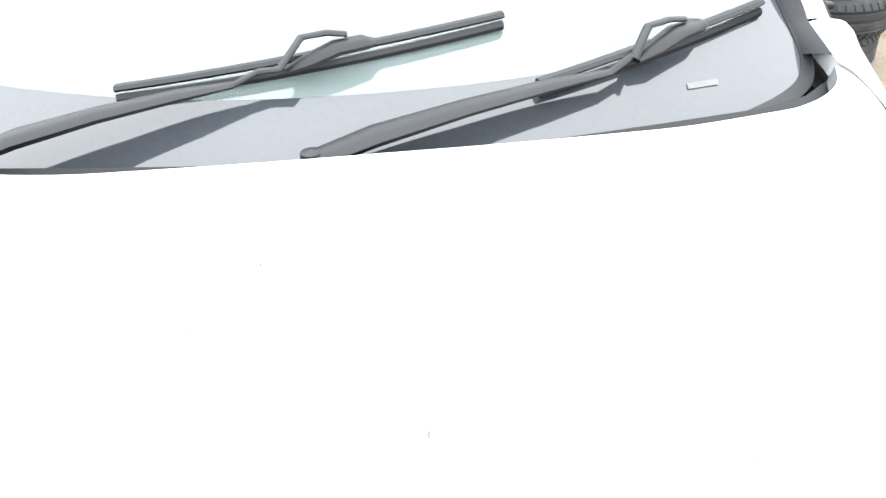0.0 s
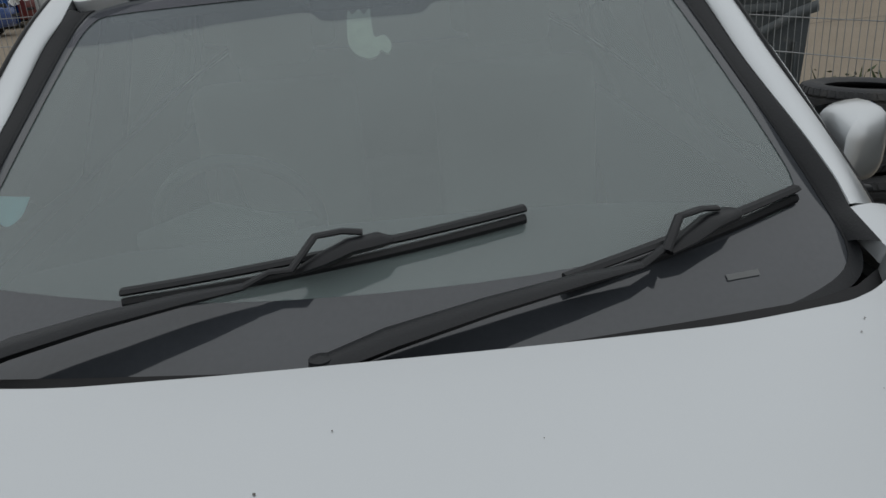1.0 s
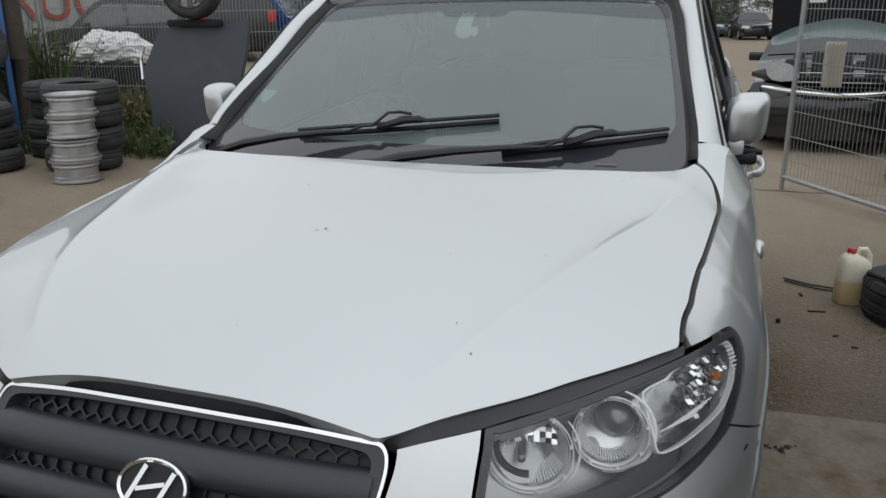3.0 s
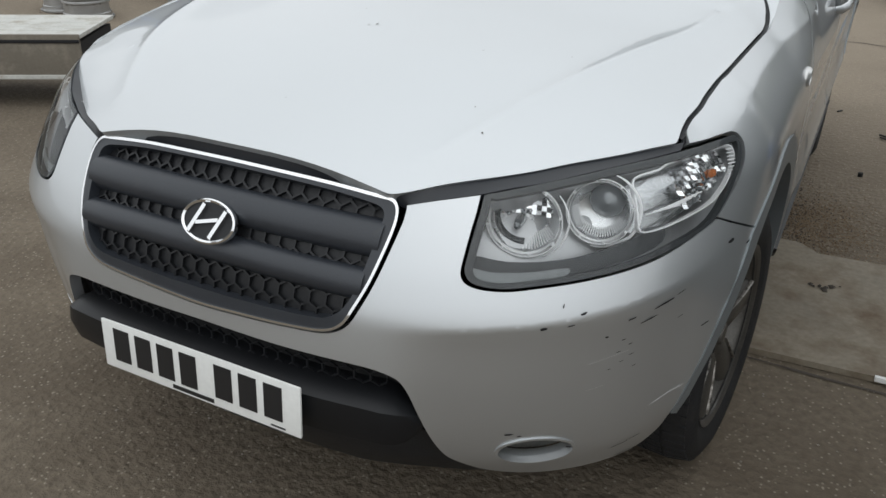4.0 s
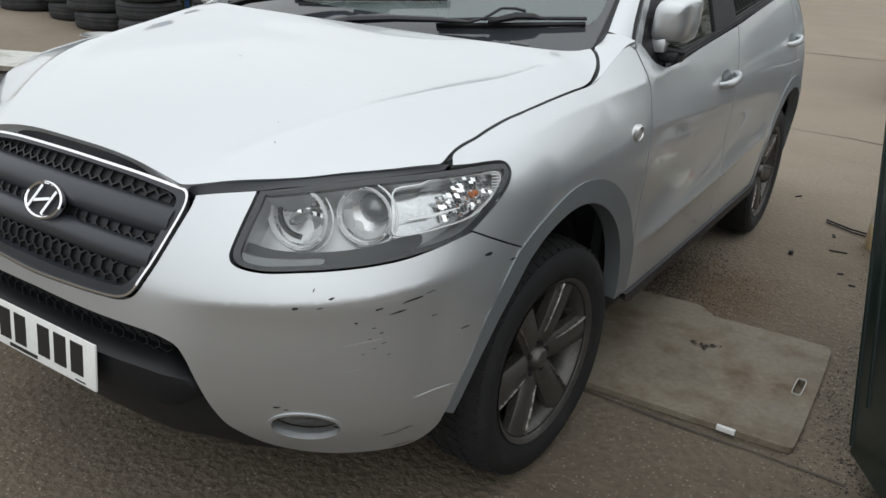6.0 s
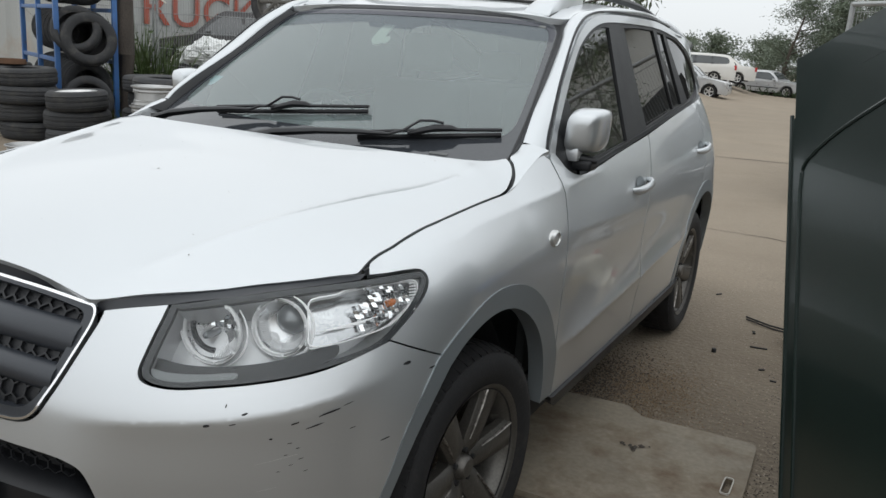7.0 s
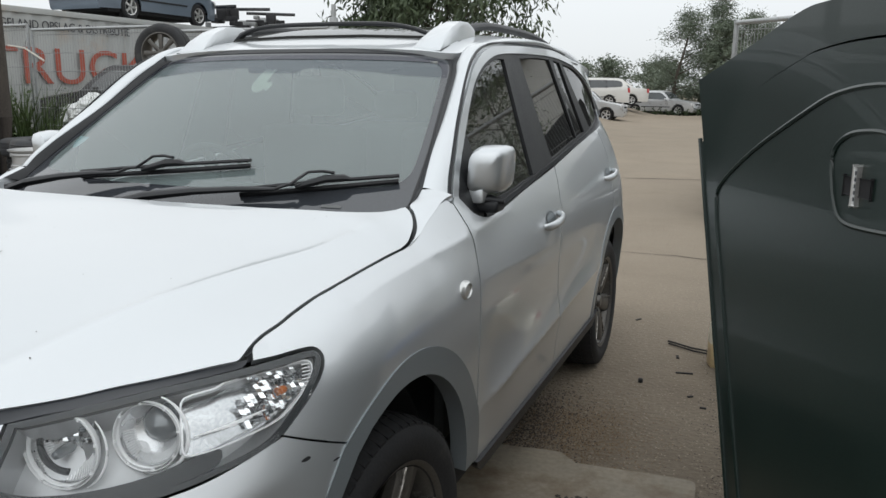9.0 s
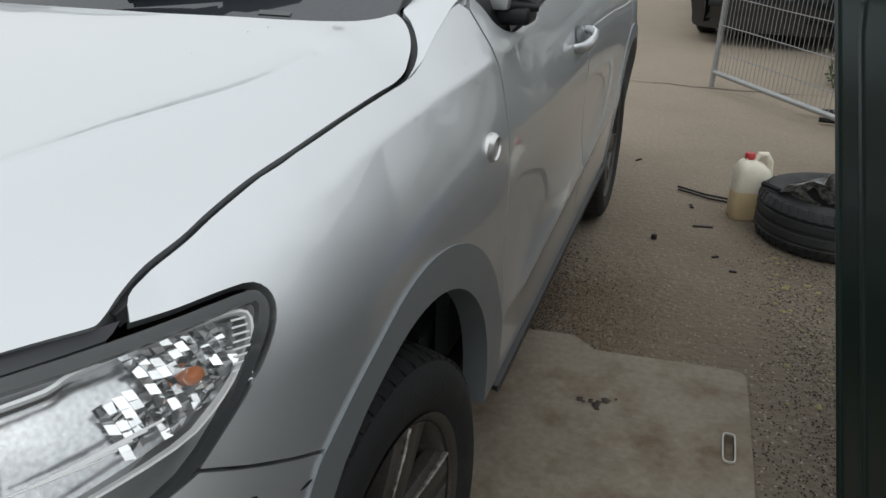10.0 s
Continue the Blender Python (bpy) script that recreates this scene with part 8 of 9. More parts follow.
def weeds(name, label, spots, material, size, per, height, seed):
    rnd = random.Random(seed)
    bm = bmesh.new()
    for x, y, r in spots:
        for _ in range(per):
            a, q = rnd.uniform(0, math.tau), r * math.sqrt(rnd.random())
            bx, by = x + q * math.cos(a), y + q * math.sin(a)
            h = height * rnd.uniform(0.3, 1.0)
            tip = Vector((bx + rnd.gauss(0, 0.3) * h, by + rnd.gauss(0, 0.3) * h, h))
            base = Vector((bx, by, 0.0))
            s = size * rnd.uniform(0.5, 1.3)
            k = Vector((rnd.gauss(0, 1), rnd.gauss(0, 1), 0)).normalized() * s * 0.12
            mid = base.lerp(tip, 0.55) + Vector((0, 0, h * 0.08))
            v = [bm.verts.new(base - k * 0.5), bm.verts.new(base + k * 0.5), bm.verts.new(mid + k), bm.verts.new(mid - k), bm.verts.new(tip)]
            bm.faces.new([v[0], v[1], v[2], v[3]])
            bm.faces.new([v[3], v[2], v[4]])
            for j in range(3):
                leaves(bm, base.lerp(tip, 0.35 + 0.25 * j), 1, (0.02, 0.02, 0.02), s * 0.55, rnd)
    return tagged(part(name, bm, material, flat=True), label, "weeds", kind="stuff")


weeds("weeds", "green weeds round the grey bin and fence", [(2.6, 7.3, 0.35), (3.0, 6.9, 0.5), (3.5, 6.8, 0.6), (2.9, 6.3, 0.35), (4.2, 7.0, 0.8), (3.3, 5.9, 0.4)], LEAF, 0.12, 170, 0.34, 31)
weeds("tall_weeds", "overgrown weeds along the wire fence", [(x, 7.9 + 0.35 * math.sin(x * 5), 0.45) for x in np.arange(-10.8, -4.8, 0.30)], LEAF_Y, 0.13, 230, 0.72, 32)
weeds("climbing_weeds", "green weeds climbing the wire fence", [(-8.5, 7.98, 0.22), (-8.2, 7.98, 0.26), (-7.95, 7.98, 0.2)], LEAF, 0.12, 150, 1.7, 35)
weeds("thin_weeds", "thin weeds at the foot of the tyres", [(-5.3, 6.6, 0.3), (-5.9, 6.6, 0.4), (-4.1, 6.9, 0.3), (-6.5, 6.4, 0.3)], LEAF, 0.12, 110, 0.5, 33)
weeds("rough_grass", "rough grass bank behind the far cars", [(x, 52 + 2 * math.sin(x * 0.5) + (x + 10) * 0.2, 2.5) for x in np.arange(-22, 14, 1.6)], LEAF_D, 0.35, 260, 0.5, 34)
# scrap under the fence
scrap = thing("black_trim_strip", "black curved trim strips lying behind the mesh", "trim")
part("strip", tube([(1.95, 6.15, 0.05), (2.2, 6.05, 0.06), (2.6, 6.02, 0.05), (2.9, 6.1, 0.04)], [0.01, 0.03, 0.03, 0.01], 6, squash=(1, 0.5)), DARK, scrap)
part("strip", tube([(2.05, 5.92, 0.03), (2.4, 5.85, 0.03), (2.8, 5.88, 0.03)], 0.018, 6), DARK, scrap)


def tree(name, label, at, height, spread, seed, leaf=LEAF_D, lean=(0, 0), n=2600, size=0.26, trunk=0.12, droop=0.4, crown_from=0.25, narrow=0.4, cat="tree"):
    rnd = random.Random(seed)
    t = thing(name, label, cat, pose(*at, 0))
    bm = bmesh.new()
    top = Vector((lean[0], lean[1], height))
    spine = [Vector((0, 0, 0)).lerp(top, k) + Vector((rnd.gauss(0, 0.02), rnd.gauss(0, 0.02), 0)) * height * k for k in np.linspace(0, 1, 8)]
    tube(spine, [trunk * (1 - 0.88 * k) for k in np.linspace(0, 1, 8)], 8, bm)
    crown = bmesh.new()
    nb = 26
    for i in range(nb):
        k = crown_from + (0.97 - crown_from) * (i + rnd.random()) / nb
        p = Vector((0, 0, 0)).lerp(top, k)
        a = rnd.uniform(0, math.tau)
        L = spread * (0.35 + 0.75 * math.sin(math.pi * min(1, (k - crown_from + 0.12) / (1.10 - crown_from)) ** 0.8)) * rnd.uniform(0.6, 1.15)
        d = Vector((math.cos(a) + lean[0] * 0.3, math.sin(a) + lean[1] * 0.3, rnd.uniform(0.25, 0.9)))
        pts = [p + d * L * q + Vector((0, 0, -0.25 * L * q * q)) for q in (0, 0.35, 0.7, 1.0)]
        tube(pts, [trunk * 0.35 * (1 - k * 0.6), trunk * 0.22 * (1 - k * 0.6), trunk * 0.1, 0.006], 5, bm, cap=False)
        for q in (0.35, 0.55, 0.75, 0.9, 1.05):
            c = p + d * L * q + Vector((0, 0, -0.25 * L * q * q))
            w = 0.16 * spread * rnd.uniform(0.6, 1.2)
            leaves(crown, c, int(n / nb / 5), (w, w, w * 0.8), size, rnd, droop, narrow)
    part("trunk", bm, BARK, t, "grey-brown trunk and limbs")
    o = part("crown", crown, leaf, t, "uneven leafy crown", flat=True)
    return t


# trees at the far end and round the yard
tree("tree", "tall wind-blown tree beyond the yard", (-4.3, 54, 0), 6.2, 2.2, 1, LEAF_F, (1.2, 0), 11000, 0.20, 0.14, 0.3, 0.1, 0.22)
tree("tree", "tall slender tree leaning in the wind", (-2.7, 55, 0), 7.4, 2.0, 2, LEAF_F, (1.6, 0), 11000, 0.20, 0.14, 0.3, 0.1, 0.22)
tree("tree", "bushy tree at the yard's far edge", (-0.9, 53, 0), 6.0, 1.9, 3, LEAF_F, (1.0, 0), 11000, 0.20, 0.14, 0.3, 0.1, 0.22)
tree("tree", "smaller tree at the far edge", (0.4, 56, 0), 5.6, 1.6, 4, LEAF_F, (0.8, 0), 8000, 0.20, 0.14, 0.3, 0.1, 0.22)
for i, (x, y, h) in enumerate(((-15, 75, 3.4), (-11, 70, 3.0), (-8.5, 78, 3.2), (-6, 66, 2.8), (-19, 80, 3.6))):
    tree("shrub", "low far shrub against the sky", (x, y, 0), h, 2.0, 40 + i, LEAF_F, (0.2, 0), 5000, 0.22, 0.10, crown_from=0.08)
tree("willow", "broad willow behind the parked cars", (-8.7, 24.3, 0), 6.6, 2.6, 7, LEAF_W, (0, 0), 11000, 0.30, 0.24, 1.4, 0.2, 0.25)
tree("willow", "drooping willow by the fence corner", (-10.7, 24.6, 0), 5.6, 1.8, 8, LEAF_W, (0, 0), 9000, 0.30, 0.24, 1.4, 0.2, 0.25)
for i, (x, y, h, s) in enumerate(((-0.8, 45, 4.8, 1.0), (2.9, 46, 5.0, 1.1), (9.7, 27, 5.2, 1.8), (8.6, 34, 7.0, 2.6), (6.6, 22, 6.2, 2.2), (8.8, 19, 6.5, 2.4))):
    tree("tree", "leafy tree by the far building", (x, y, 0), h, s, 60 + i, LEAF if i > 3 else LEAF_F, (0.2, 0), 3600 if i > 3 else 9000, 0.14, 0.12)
# trees and shed behind the camera, seen only in the glass
tree("tree", "leafy tree across the lane reflected in the windows", (11.5, 1.5, 0), 8.5, 3.6, 71, LEAF_D, (0, 0), 1500, 0.30, 0.2)
tree("tree", "leafy tree across the lane reflected in the windows", (13.0, 7.5, 0), 8.0, 3.6, 72, LEAF_D, (0, 0), 1500, 0.30, 0.2)

# blue drum beyond the mesh
DRUM = mat("blue_drum_plastic", (0.02, 0.12, 0.42), 0.4, 0, 0.12, 6, 80, dirt=(0.05, 0.10, 0.2), dirt_at=0.68)
drum = thing("drum", "bright blue plastic drum among the weeds", "drum", pose(3.9, 5.95, 0))
part("drum_body", lathe([(0.0, 0.0), (0.27, 0.0), (0.29, 0.03), (0.30, 0.30), (0.31, 0.31), (0.31, 0.34), (0.30, 0.35), (0.30, 0.62), (0.31, 0.63), (0.31, 0.66), (0.30, 0.67), (0.29, 0.92), (0.24, 0.96), (0.0, 0.96)], 36), DRUM, drum, "ribbed blue shell")
part("drum_cap", lathe([(0.0, 0.985), (0.03, 0.985), (0.035, 0.96)], 16, m=Matrix.Translation((0.15, 0, 0))), BLACK_PL, drum)

# ---- white building ----
WALLW = mat("white_render", (0.66, 0.66, 0.63), 0.85, 0, 0.08, 0.8, 30, bump=0.002, dirt=(0.48, 0.46, 0.42), dirt_at=0.66)
house = thing("building", "white rendered industrial building with barred windows", "building", pose(8.2, 27.5, 0, 0, 0, -12), kind="structure")
def wall_with_holes(x0, x1, z0, z1, holes, th):
    bm = bmesh.new()
    xs = sorted({x0, x1, *[h[0] for h in holes], *[h[1] for h in holes]})
    zs = sorted({z0, z1, *[h[2] for h in holes], *[h[3] for h in holes]})
    for a, b in zip(xs, xs[1:]):
        for c, d in zip(zs, zs[1:]):
            if not any(h[0] <= a and b <= h[1] and h[2] <= c and d <= h[3] for h in holes):
                box(bm, (a, 0, c), (b, th, d))
    bmesh.ops.remove_doubles(bm, verts=bm.verts, dist=1e-4)
    return bm
holes = [(x, x + 1.15, 1.75, 3.6) for x in (-1.6, 0.35, 2.3, 4.25, 6.2, 8.15)]
part("wall", wall_with_holes(-3, 11, 0, 6.5, holes, 0.3), WALLW, house, "white rendered wall", flat=True)
part("side_wall", boxes(((-3.0, 0.3, 0), (-2.7, 9, 6.5))), WALLW, house, flat=True)
part("roof", boxes(((-3.3, -0.3, 6.5), (11.3, 9.2, 6.75)), w=0.03), GALV, house)
for h in holes:
    w = thing("window", "", "")
    w.parent = house
    part("pane", boxes(((h[0], 0.16, h[2]), (h[1], 0.17, h[3]))), GLASS_CAR, w, flat=True)
    part("sill", boxes(((h[0] - 0.06, -0.07, h[2] - 0.09), (h[1] + 0.06, 0.02, h[2]))), WALLW, w, flat=True)
    bm = bmesh.new()
    for k in range(7):
        x = h[0] + (k + 0.5) * 1.15 / 7
        tube([(x, 0.05, h[2]), (x, 0.05, h[3])], 0.016, 5, bm)
    part("window_bars", bm, mat("white_bar_paint", (0.6, 0.6, 0.58), 0.6, 0, 0.1), w)
    for x in (h[0], (h[0] + h[1]) / 2, h[1] - 0.06):
        part("frame", boxes(((x, 0.12, h[2]), (x + 0.06, 0.18, h[3]))), WALLW, w, flat=True)
shed = thing("shed", "long shed with a corrugated roof across the lane", "shed", pose(22, 4, 0), kind="structure")
part("wall", boxes(((0, -14, 0), (0.3, 16, 2.6)), ((0.3, -14, 0), (8, -13.7, 3.5)), ((0.3, 15.7, 0), (8, 16, 3.5))), mat("dark_shed_wall", (0.10, 0.105, 0.11), 0.8, 0, 0.15), shed, flat=True)
bm = bmesh.new()
ys = np.arange(-14.2, 16.2, 0.16)
rows = [[bm.verts.new((x, y, z + 0.03 * (i % 2))) for i, y in enumerate(ys)] for x, z in ((-0.4, 2.6), (8.2, 4.6))]
for i in range(len(ys) - 1):
    bm.faces.new([rows[0][i], rows[0][i + 1], rows[1][i + 1], rows[1][i]])
part("roof", bm, mat("pale_corrugated_sheet", (0.42, 0.43, 0.44), 0.5, 0.3, 0.12), shed, flat=True)

# ---- left side: fence line along y = 7.7 ----
for i in range(3):
    mesh_panel("mesh_fence_panel", "tall wire mesh fence panel with weeds behind", pose(-10.3 + 2.37 * i, 7.72, 0), 2.36, 2.12, 0.05, 8, 0.022, 0.003)
corner = thing("fence_post", "square steel corner post of the wire fence", "post", pose(-3.2, 7.72, 0))
part("post_shaft", boxes(((-0.04, -0.04, 0), (0.04, 0.04, 2.3)), w=0.008), GALV, corner)
part("barb_arm", boxes(((-0.02, -0.02, 2.25), (0.02, 0.02, 2.45), Matrix.Translation((0, 0, 0)))), GALV, corner)
mesh_panel("mesh_fence_panel", "wire mesh fence panel running away from the yard", pose(-3.2, 7.8, 0, 0, 0, 103), 6.0, 2.15, 0.06, 8, 0.022, 0.003)
tp = thing("timber_post", "dark weathered timber post beside the tyre rack", "post", pose(-6.93, 6.31, 0))
part("shaft", tube([(0, 0, 0), (0.01, 0, 1.0), (0, 0.01, 2.9)], [0.115, 0.11, 0.10], 12), mat("old_timber", (0.06, 0.05, 0.042), 0.9, 0, 0.3, 6, 50, bump=0.006), tp)
hanger = thing("clothes_hanger", "pale clothes hanger hooked on the fence", "hanger", pose(-8.05, 7.695, 1.77))
part("bar", tube([(-0.33, 0, 0.14), (-0.02, 0, 0.10), (0.34, 0, -0.08)], 0.013, 6), mat("pale_plastic_hanger", (0.6, 0.57, 0.5), 0.6, 0, 0.1), hanger)
part("hook", tube([(0.0, 0, 0.10), (0.0, 0, 0.17), (0.03, 0, 0.21), (0.06, 0, 0.18)], 0.006, 6), GALV, hanger)
bag = thing("white_sack", "pile of crumpled white plastic sacks behind the fence", "sack", pose(-8.05, 9.0, 0.06))
bm = bmesh.new()
bmesh.ops.create_icosphere(bm, subdivisions=5, radius=1.0)
for v in bm.verts:
    n = noise.noise(v.co * 2.3) * 0.25 + abs(noise.noise(v.co * 6.1)) * 0.16 + abs(noise.noise(v.co * 13.0)) * 0.07
    v.co = Vector((v.co.x * 0.66, v.co.y * 0.4, max(v.co.z, -0.45) * 0.30)) * (1 + n) + Vector((0, 0, 0.82))
part("sack_skin", bm, mat("white_sack_plastic", (0.62, 0.63, 0.62), 0.5, 0, 0.1, 5, 60), bag, "crumpled white plastic", angle=0.4)
part("crate", boxes(((-0.6, -0.4, 0), (0.6, 0.4, 0.72)), w=0.02), DARK, bag)

# tyre rack: blue steel
BLUE = mat("blue_rack_paint", (0.035, 0.11, 0.28), 0.45, 0, 0.15, 6, 80, dirt=(0.10, 0.08, 0.07), dirt_at=0.68)
rm = pose(-8.08, 5.93, 0, 0, 0, -24)
rack = thing("tyre_rack", "blue steel rack filled with used tyres", "rack", rm)
for x in (-1.05, 0.0, 1.0):
    for y in (0.0, 0.69):
        part("upright", boxes(((x - 0.03, y - 0.03, 0), (x + 0.03, y + 0.03, 1.93)), w=0.004), BLUE, rack)
# dark grey instead of blue: shade of the rack's inside put into the colour
part("end_plate", boxes(((0.985, 0.03, 1.62), (0.997, 0.66, 1.90)), w=0.002), GREY_PL, rack, "dark end plate")
for z in (0.30, 0.86, 1.50, 1.88):
    for y in (0.0, 0.69):
        part("beam", boxes(((-1.05, y - 0.02, z - 0.025), (1.0, y + 0.02, z + 0.025)), w=0.003), BLUE, rack)
for z, n in ((1.18, 9), (0.55, 8), (1.83, 7)):
    for i in range(n):
        tyre(rm @ pose(-0.90 + i * (1.9 / n) + 0.04 * math.sin(i * 5), 0.38, z + 0.03, 0, 90, 0) @ pose(0, 0, 0, 0, 0, 13 * i), 0.30, 0.19, 0.19, "used tyre upright on the blue rack", "tyres on the rack", lugs=False)
tyre(rm @ pose(1.06, 0.34, 1.16, 78, 8, 82), 0.33, 0.19, 0.205, "used tyre hung on the front of the rack", "tyres on the rack", lugs=False)
tyre(rm @ pose(0.98, 0.22, 1.26, 70, -14, 76), 0.30, 0.19, 0.20, "used tyre hung on the front of the rack", "tyres on the rack", lugs=False)
tyre(rm @ pose(1.10, 0.30, 0.42, 80, 5, 84), 0.30, 0.19, 0.20, "used tyre leaning at the rack foot", "tyres on the rack", lugs=False)


def stack(x, y, n, r, w, seed, label, group, rim=0.2, lugs=False, jitter=0.03):
    rnd = random.Random(seed)
    z = 0
    for i in range(n):
        tyre(pose(x + rnd.gauss(0, jitter), y + rnd.gauss(0, jitter), z + w / 2 + 0.004, rnd.gauss(0, 1.2), rnd.gauss(0, 1.2), rnd.uniform(0, 360)), r, w, rim, label, group, lugs=lugs)
        z += w + 0.004
    return z


stack(-6.95, 4.95, 4, 0.36, 0.20, 1, "wide black tyre in a stack by the rack", "stacked tyres")
stack(-7.75, 5.15, 4, 0.34, 0.20, 2, "wide black tyre in a stack by the rack", "stacked tyres")
stack(-8.6, 5.0, 5, 0.34, 0.21, 3, "wide black tyre in a stack by the rack", "stacked tyres")
top = stack(-6.12, 4.98, 2, 0.36, 0.21, 4, "large black tyre under a wheel with tyre", "stacked tyres")
stack(-5.30, 5.50, 4, 0.37, 0.215, 5, "black tyre in a stack behind the rims", "stacked tyres")
stack(-6.1, 6.0, 4, 0.33, 0.20, 6, "black tyre in a stack behind the rims", "stacked tyres")
stack(-4.0, 7.2, 4, 0.34, 0.20, 9, "black tyre in a stack by the fence corner", "stacked tyres")
tw = thing("road_wheel", "alloy wheel with a chunky tyre lying on a tyre stack", "wheel", pose(-6.12, 4.98, top + 0.11, 3, -2, 0))
part("tyre", lathe(tyre_profile(0.33, 0.215, 0.22), 48), RUBBER_OLD, tw, "chunky grey tyre")
alloy(tw, 0.222, 0.20, 8)
# brake parts on a stack
disc = thing("brake_drum", "rusty brake parts on a tyre stack", "brake parts", pose(-7.3, 5.0, 0.83))
part("drum", lathe([(0.05, 0.02), (0.16, 0.02), (0.17, 0.05), (0.18, 0.0), (0.17, -0.01), (0.05, 0.0)], 28), mat("rust", (0.11, 0.06, 0.035), 0.85, 0.3, 0.3, 10, 80), disc)

# bare rims
def rim_at(x, y, z, r=0.225, w=0.2, rot=0, tilt=0, spokes=7, label="bare alloy rim standing on its back"):
    t = thing("alloy_rim", label, "rim", pose(x, y, z, tilt, 0, rot), "bare rims")
    alloy(t, r, w, spokes, RIM_OLD)
    return t


for i in range(4):
    rim_at(-4.95 + 0.02 * math.sin(i * 3), 4.95 + 0.015 * i, 0.105 + 0.207 * i, 0.232, 0.204, 40 * i, 1.5 * math.sin(i * 2), 7, "bare alloy rim in a stack of four")
rim_at(-5.52, 3.98, 0.10, 0.225, 0.20, 10, 0)
rim_at(-5.10, 3.86, 0.10, 0.225, 0.20, 60, 0, 5)

# dark body panel with a wheel on top
PANEL = mat("slate_blue_panel_paint", (0.060, 0.068, 0.082), 0.62, 0.0, 0.12, 2, 160, dirt=(0.08, 0.085, 0.092), dirt_at=0.62)
pn = thing("body_panel", "slate-blue car body panel leaning upright against tyres", "car panel", pose(-4.7, 6.45, 0))
def pan_fn(u, z):
    return (-0.60 + u, 0.04 + 0.12 * z + 0.05 * math.sin(2.4 * u), 1.06 * z + 0.03 * u)
part("skin", panel(pan_fn, smooth([(0.0, 0.02, "c"), (0.85, 0.02), (1.08, 0.06, "c"), (1.15, 0.55), (1.12, 0.75), (1.20, 1.05), (1.24, 1.36, "c"), (0.7, 1.33), (0.10, 1.29), (0.05, 1.25), (-0.10, 0.95), (-0.14, 0.80), (-0.06, 0.5), (-0.06, 0.2)], n=4), step=(0.1, 0.1), depth=0.05), PANEL, pn, "slate-blue painted skin")
part("edge_strip", tube([(-0.76, 0.12, 0.83), (-0.78, 0.15, 1.04), (-0.72, 0.17, 1.19)], 0.015, 6), CHROME, pn)
part("lower_lip", boxes(((-0.62, -0.08, 0.0), (0.58, 0.02, 0.05)), w=0.015), DARK, pn)
tw = thing("road_wheel", "alloy wheel with tyre standing on the body panel", "wheel", pose(-4.72, 6.62, 1.81, 86, 0, 12))
part("tyre", lathe(tyre_profile(0.33, 0.21, 0.225), 48), RUBBER_OLD, tw, "black tyre")
alloy(tw, 0.228, 0.20, 8, RIM_DIRTY, face=0.7)
part("stay", boxes(((-0.38, 0.16, 1.40), (0.30, 0.26, 1.48)), w=0.02), DARK, pn, "dark bracket under the wheel")

# low flatbed trailer
TIMB = mat("weathered_white_boards", (0.50, 0.50, 0.47), 0.7, 0, 0.15, 4, 60, dirt=(0.3, 0.27, 0.22), dirt_at=0.6)
SIDE = mat("dusty_trailer_side", (0.17, 0.15, 0.12), 0.75, 0, 0.15, 4, 60, dirt=(0.28, 0.25, 0.2), dirt_at=0.62)
tra = thing("flatbed_trailer", "low flatbed trailer with weathered white boards", "trailer", pose(-3.03, 2.14, 0, 0, 0, math.degrees(math.atan2(-0.29, -0.48)) ))
# local x runs along the near edge, away from the car; local -y is the far side
for i in range(5):
    part("board", boxes(((0.0, -0.02 - 0.125 * (i + 1), 0.425), (3.2, -0.025 - 0.125 * i, 0.45)), w=0.004), TIMB, tra)
part("side_rail", boxes(((0.0, -0.02, 0.19), (3.2, 0.0, 0.455)), w=0.004), SIDE, tra, "dusty steel side rail")
part("top_trim", boxes(((0.0, -0.015, 0.405), (3.2, 0.008, 0.425)), w=0.003), DARK, tra)
part("lower_trim", boxes(((0.0, -0.015, 0.19), (3.2, 0.01, 0.215)), w=0.003), TIMB, tra)
part("frame", boxes(((0.02, -0.62, 0.20), (3.18, -0.03, 0.40))), DARK, tra)
part("hook", tube([(0.62, 0.01, 0.20), (0.62, 0.01, 0.15), (0.66, 0.01, 0.13), (0.70, 0.01, 0.16)], 0.01, 6), DARK, tra)
part("cable", tube([(0.85, -0.02, 0.20), (1.1, -0.02, 0.15), (1.5, -0.02, 0.14), (2.0, -0.02, 0.19)], 0.015, 6), DARK, tra)
for x in (1.6, 2.3):
    part("wheel", lathe([(0.0, -0.08), (0.15, -0.08), (0.17, -0.05), (0.17, 0.05), (0.15, 0.08), (0.0, 0.08)], 24, "y", m=Matrix.Translation((x, -0.35, 0.172))), RUBBER, tra)
junk = thing("crate", "dark crate with strips of metal on the trailer", "crate", pose(-3.03, 2.14, 0, 0, 0, math.degrees(math.atan2(-0.29, -0.48))) @ pose(0.95, -0.36, 0.452, 0, 0, 10))
part("box", boxes(((0, -0.2, 0), (0.5, 0.12, 0.16)), w=0.01), DARK, junk)
part("strip", boxes(((-0.05, -0.1, 0.16), (0.52, 0.1, 0.175)), w=0.004), TIMB, junk)

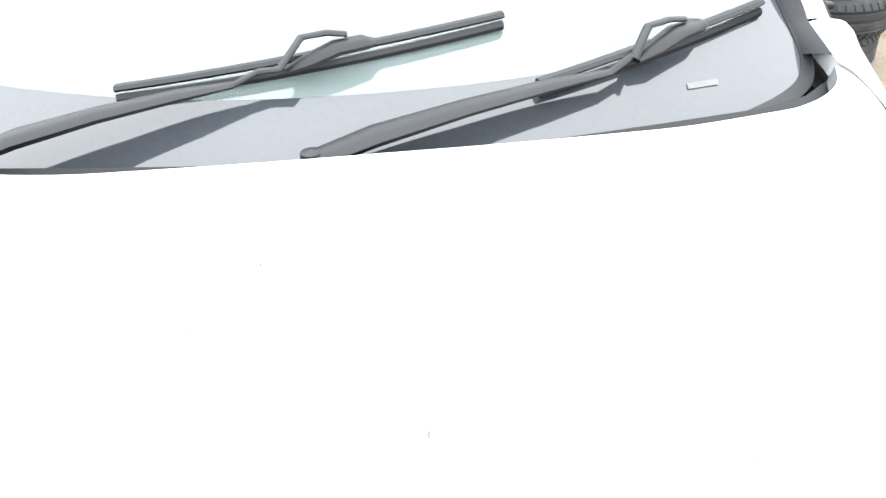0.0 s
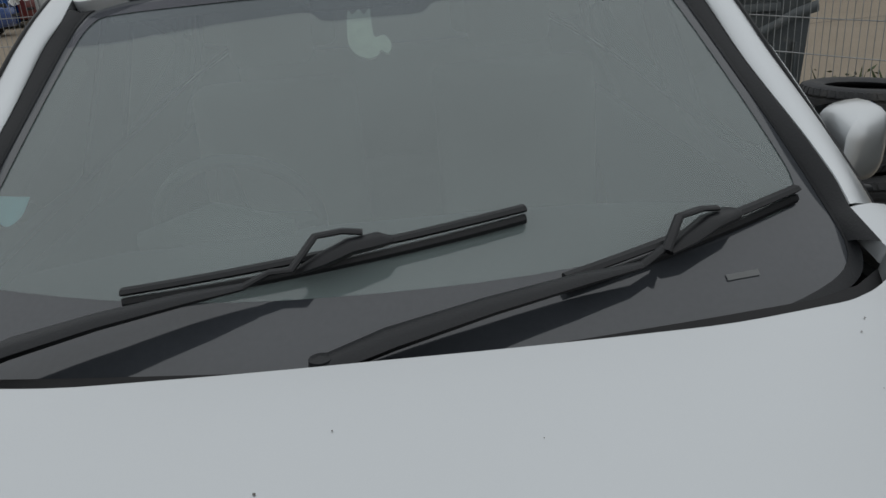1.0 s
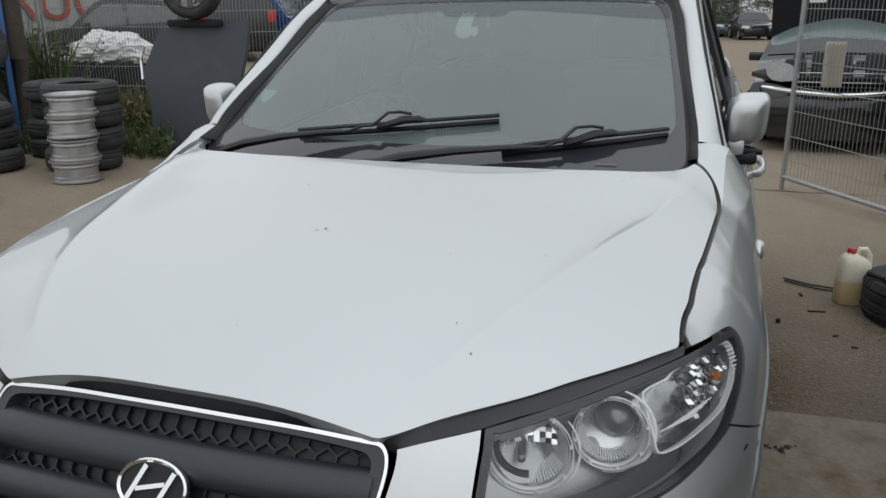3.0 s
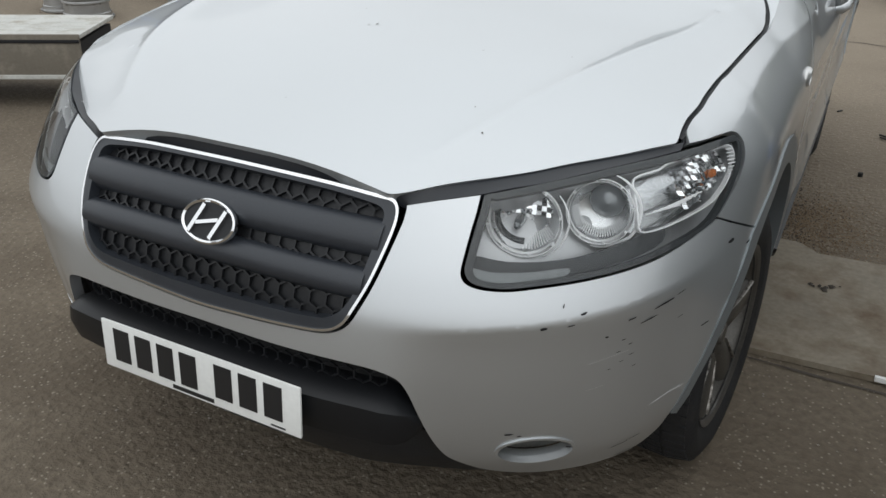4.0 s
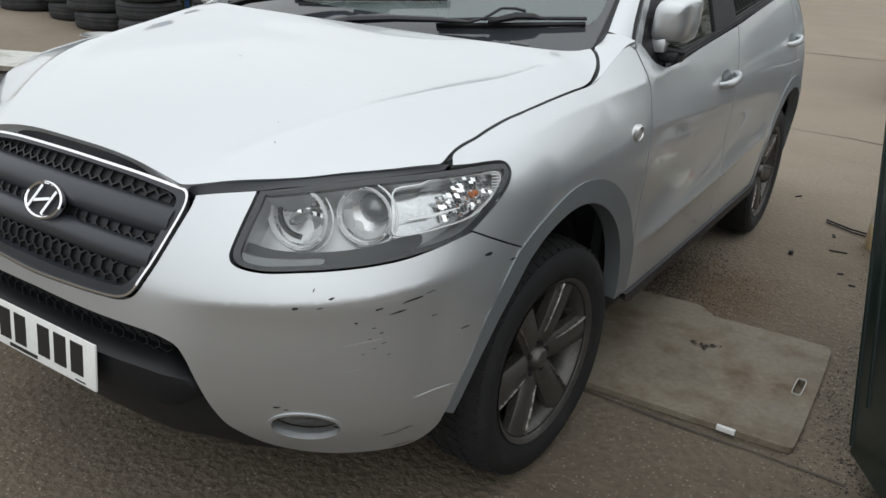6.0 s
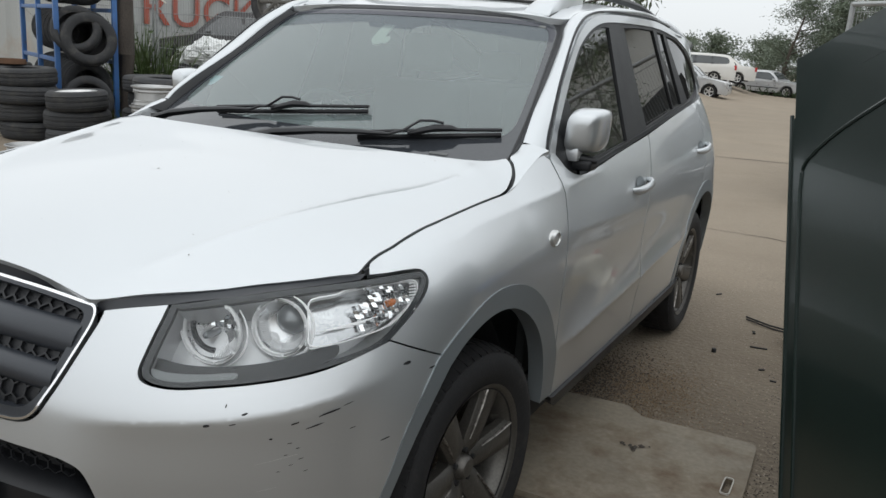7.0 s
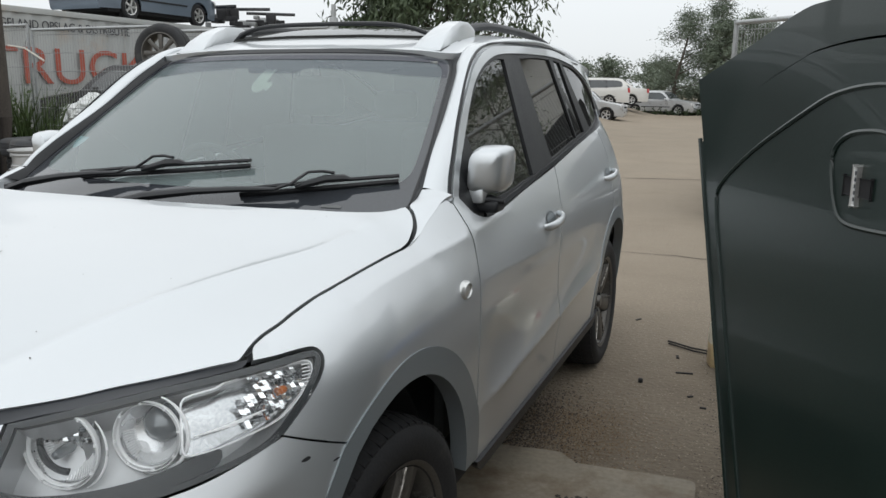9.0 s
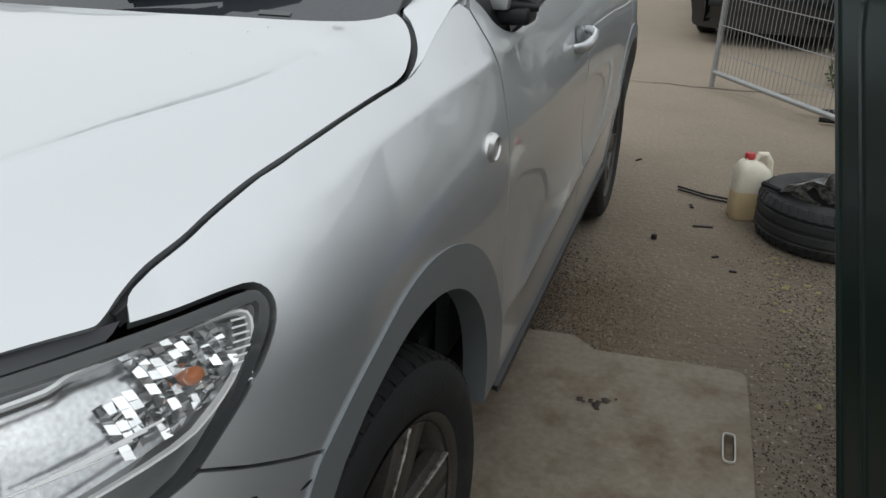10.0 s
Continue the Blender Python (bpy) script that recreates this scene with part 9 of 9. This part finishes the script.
# ---- white freight containers along x = -13.3 ----
CONT = mat("white_container_paint", (0.37, 0.38, 0.37), 0.6, 0, 0.1, 0.7, 40, dirt=(0.36, 0.30, 0.24), dirt_at=0.64)
REDL = mat("faded_red_letters", (0.34, 0.075, 0.045), 0.6, 0, 0.15, 2, 40)
BLKL = mat("faded_black_letters", (0.05, 0.05, 0.055), 0.6, 0, 0.15, 2, 40)
def container(name, label, y0, L, x=-13.3, z0=0.15, H=2.72):
    c = thing(name, label, "container", pose(x, y0, 0))
    bm = bmesh.new()
    n = int(L / 0.13)
    rows = []
    for i in range(n + 1):
        y = L * i / n
        dx = -0.03 if i % 4 in (0, 1) else 0.0
        rows.append([bm.verts.new((dx, y, z0 + 0.12)), bm.verts.new((dx, y, z0 + H - 0.12))])
    for q, p in zip(rows, rows[1:]):
        bm.faces.new([q[0], p[0], p[1], q[1]])
    part("corrugated_side", bm, CONT, c, flat=True)
    for lo, hi in (((-0.05, 0, z0), (0.03, L, z0 + 0.13)), ((-0.05, 0, z0 + H - 0.13), (0.03, L, z0 + H))):
        part("side_beam", boxes((lo, hi), w=0.01), CONT, c)
    for y in (0, L - 0.14):
        part("corner_post", boxes(((-0.06, y, z0), (0.035, y + 0.14, z0 + H)), w=0.01), CONT, c)
    part("roof", boxes(((-2.44, 0, z0 + H - 0.06), (-0.05, L, z0 + H - 0.02))), CONT, c, flat=True)
    part("end_wall", boxes(((-2.44, 0.0, z0), (-0.06, 0.06, z0 + H)), ((-2.44, L - 0.06, z0), (-0.06, L, z0 + H)), ((-2.44, 0.06, z0), (-2.40, L - 0.06, z0 + H))), CONT, c, flat=True)
    part("floor", boxes(((-2.40, 0.0, z0), (-0.06, L, z0 + 0.1))), DARK, c, flat=True)
    part("skid", boxes(((-2.3, 0.5, 0), (-0.1, 1.0, z0)), ((-2.3, L - 1.0, 0), (-0.1, L - 0.5, z0))), DARK, c, flat=True)
    return c
def side_text(c, s, y, z, size, material, st=1.0):
    # letters read from the yard: along +y
    m = Matrix(((0, 0, 1, 0.034), (1, 0, 0, y), (0, 1, 0, z), (0, 0, 0, 1)))
    word = text(s, m, size, material, "lettering", c, st)
    word["kind"] = "stuff"
    return word
c1 = container("freight_container", "white freight container with red and black lettering", 8.0, 12.2)
side_text(c1, "ENGELAND OPSLAG & DISTRIBUTIE", 3.4, 2.42, 0.27, BLKL, 0.95)
side_text(c1, "TRUCK", 3.28, 1.24, 1.15, REDL, 1.25)
c2 = container("freight_container", "white freight container with black lettering and door bars", 20.35, 12.2)
side_text(c2, "TAPIJTEN", 1.25, 2.55, 0.36, BLKL, 1.0)
side_text(c2, "SPECIALIZ", 1.35, 2.05, 0.36, BLKL, 1.0)
bm = bmesh.new()
for y in (0.25, 0.6):
    tube([(0.06, y, 0.3), (0.06, y, 2.8)], 0.025, 6, bm)
part("door_bars", bm, GALV, c2)
# wrecks on top of the containers
parked_car("stacked_car", "grey-blue car body stacked on a container", pose(-14.5, 19.2, 2.86, 0, 0, 180), "wagon", P_GREYB, 4.6, 1.8, 1.5, group="stacked cars")
for i, (y, h) in enumerate(((20.2, 0.75), (21.5, 0.8), (22.6, 0.75))):
    e = thing("scrap_front_end", "black stripped car front end on a container", "scrap", pose(-14.2, y, 2.86, 0, 0, 20 * i), "scrap front ends")
    rnd = random.Random(80 + i)
    for k in range(9):
        a, b, c0 = rnd.uniform(-0.7, 0.5), rnd.uniform(-0.5, 0.3), rnd.uniform(0, h * 0.6)
        part("piece", boxes(((a, b, c0), (a + rnd.uniform(0.15, 0.6), b + rnd.uniform(0.1, 0.4), c0 + rnd.uniform(0.08, 0.35))), w=0.02), ENG if k % 4 else GALV, e)
    part("beam", boxes(((-0.8, -0.55, 0.0), (0.8, -0.45, 0.12)), ((-0.8, -0.5, h - 0.1), (0.8, -0.42, h)), w=0.02), P_BLACK, e)
truck = thing("far_truck", "white flat truck cab far behind the containers", "truck", pose(-21, 40, 0, 0, 0, 60))
part("cab", boxes(((-1.2, 0, 0.6), (1.2, 1.9, 3.6)), w=0.12, seg=3), P_WHITE, truck)
part("cab_window", boxes(((-1.05, -0.03, 2.2), (1.05, 0.05, 3.2)), w=0.03), GLASS_CAR, truck)
part("load_bed", boxes(((-1.2, 2.1, 1.0), (1.2, 8, 1.3)), w=0.03), GALV, truck)
for y in (0.9, 5.5, 6.7):
    for x in (-1.1, 1.1):
        part("wheel", lathe([(0.0, -0.13), (0.42, -0.13), (0.48, -0.08), (0.48, 0.08), (0.42, 0.13), (0.0, 0.13)], 24, "x", m=Matrix.Translation((x, y, 0.48))), RUBBER, truck)
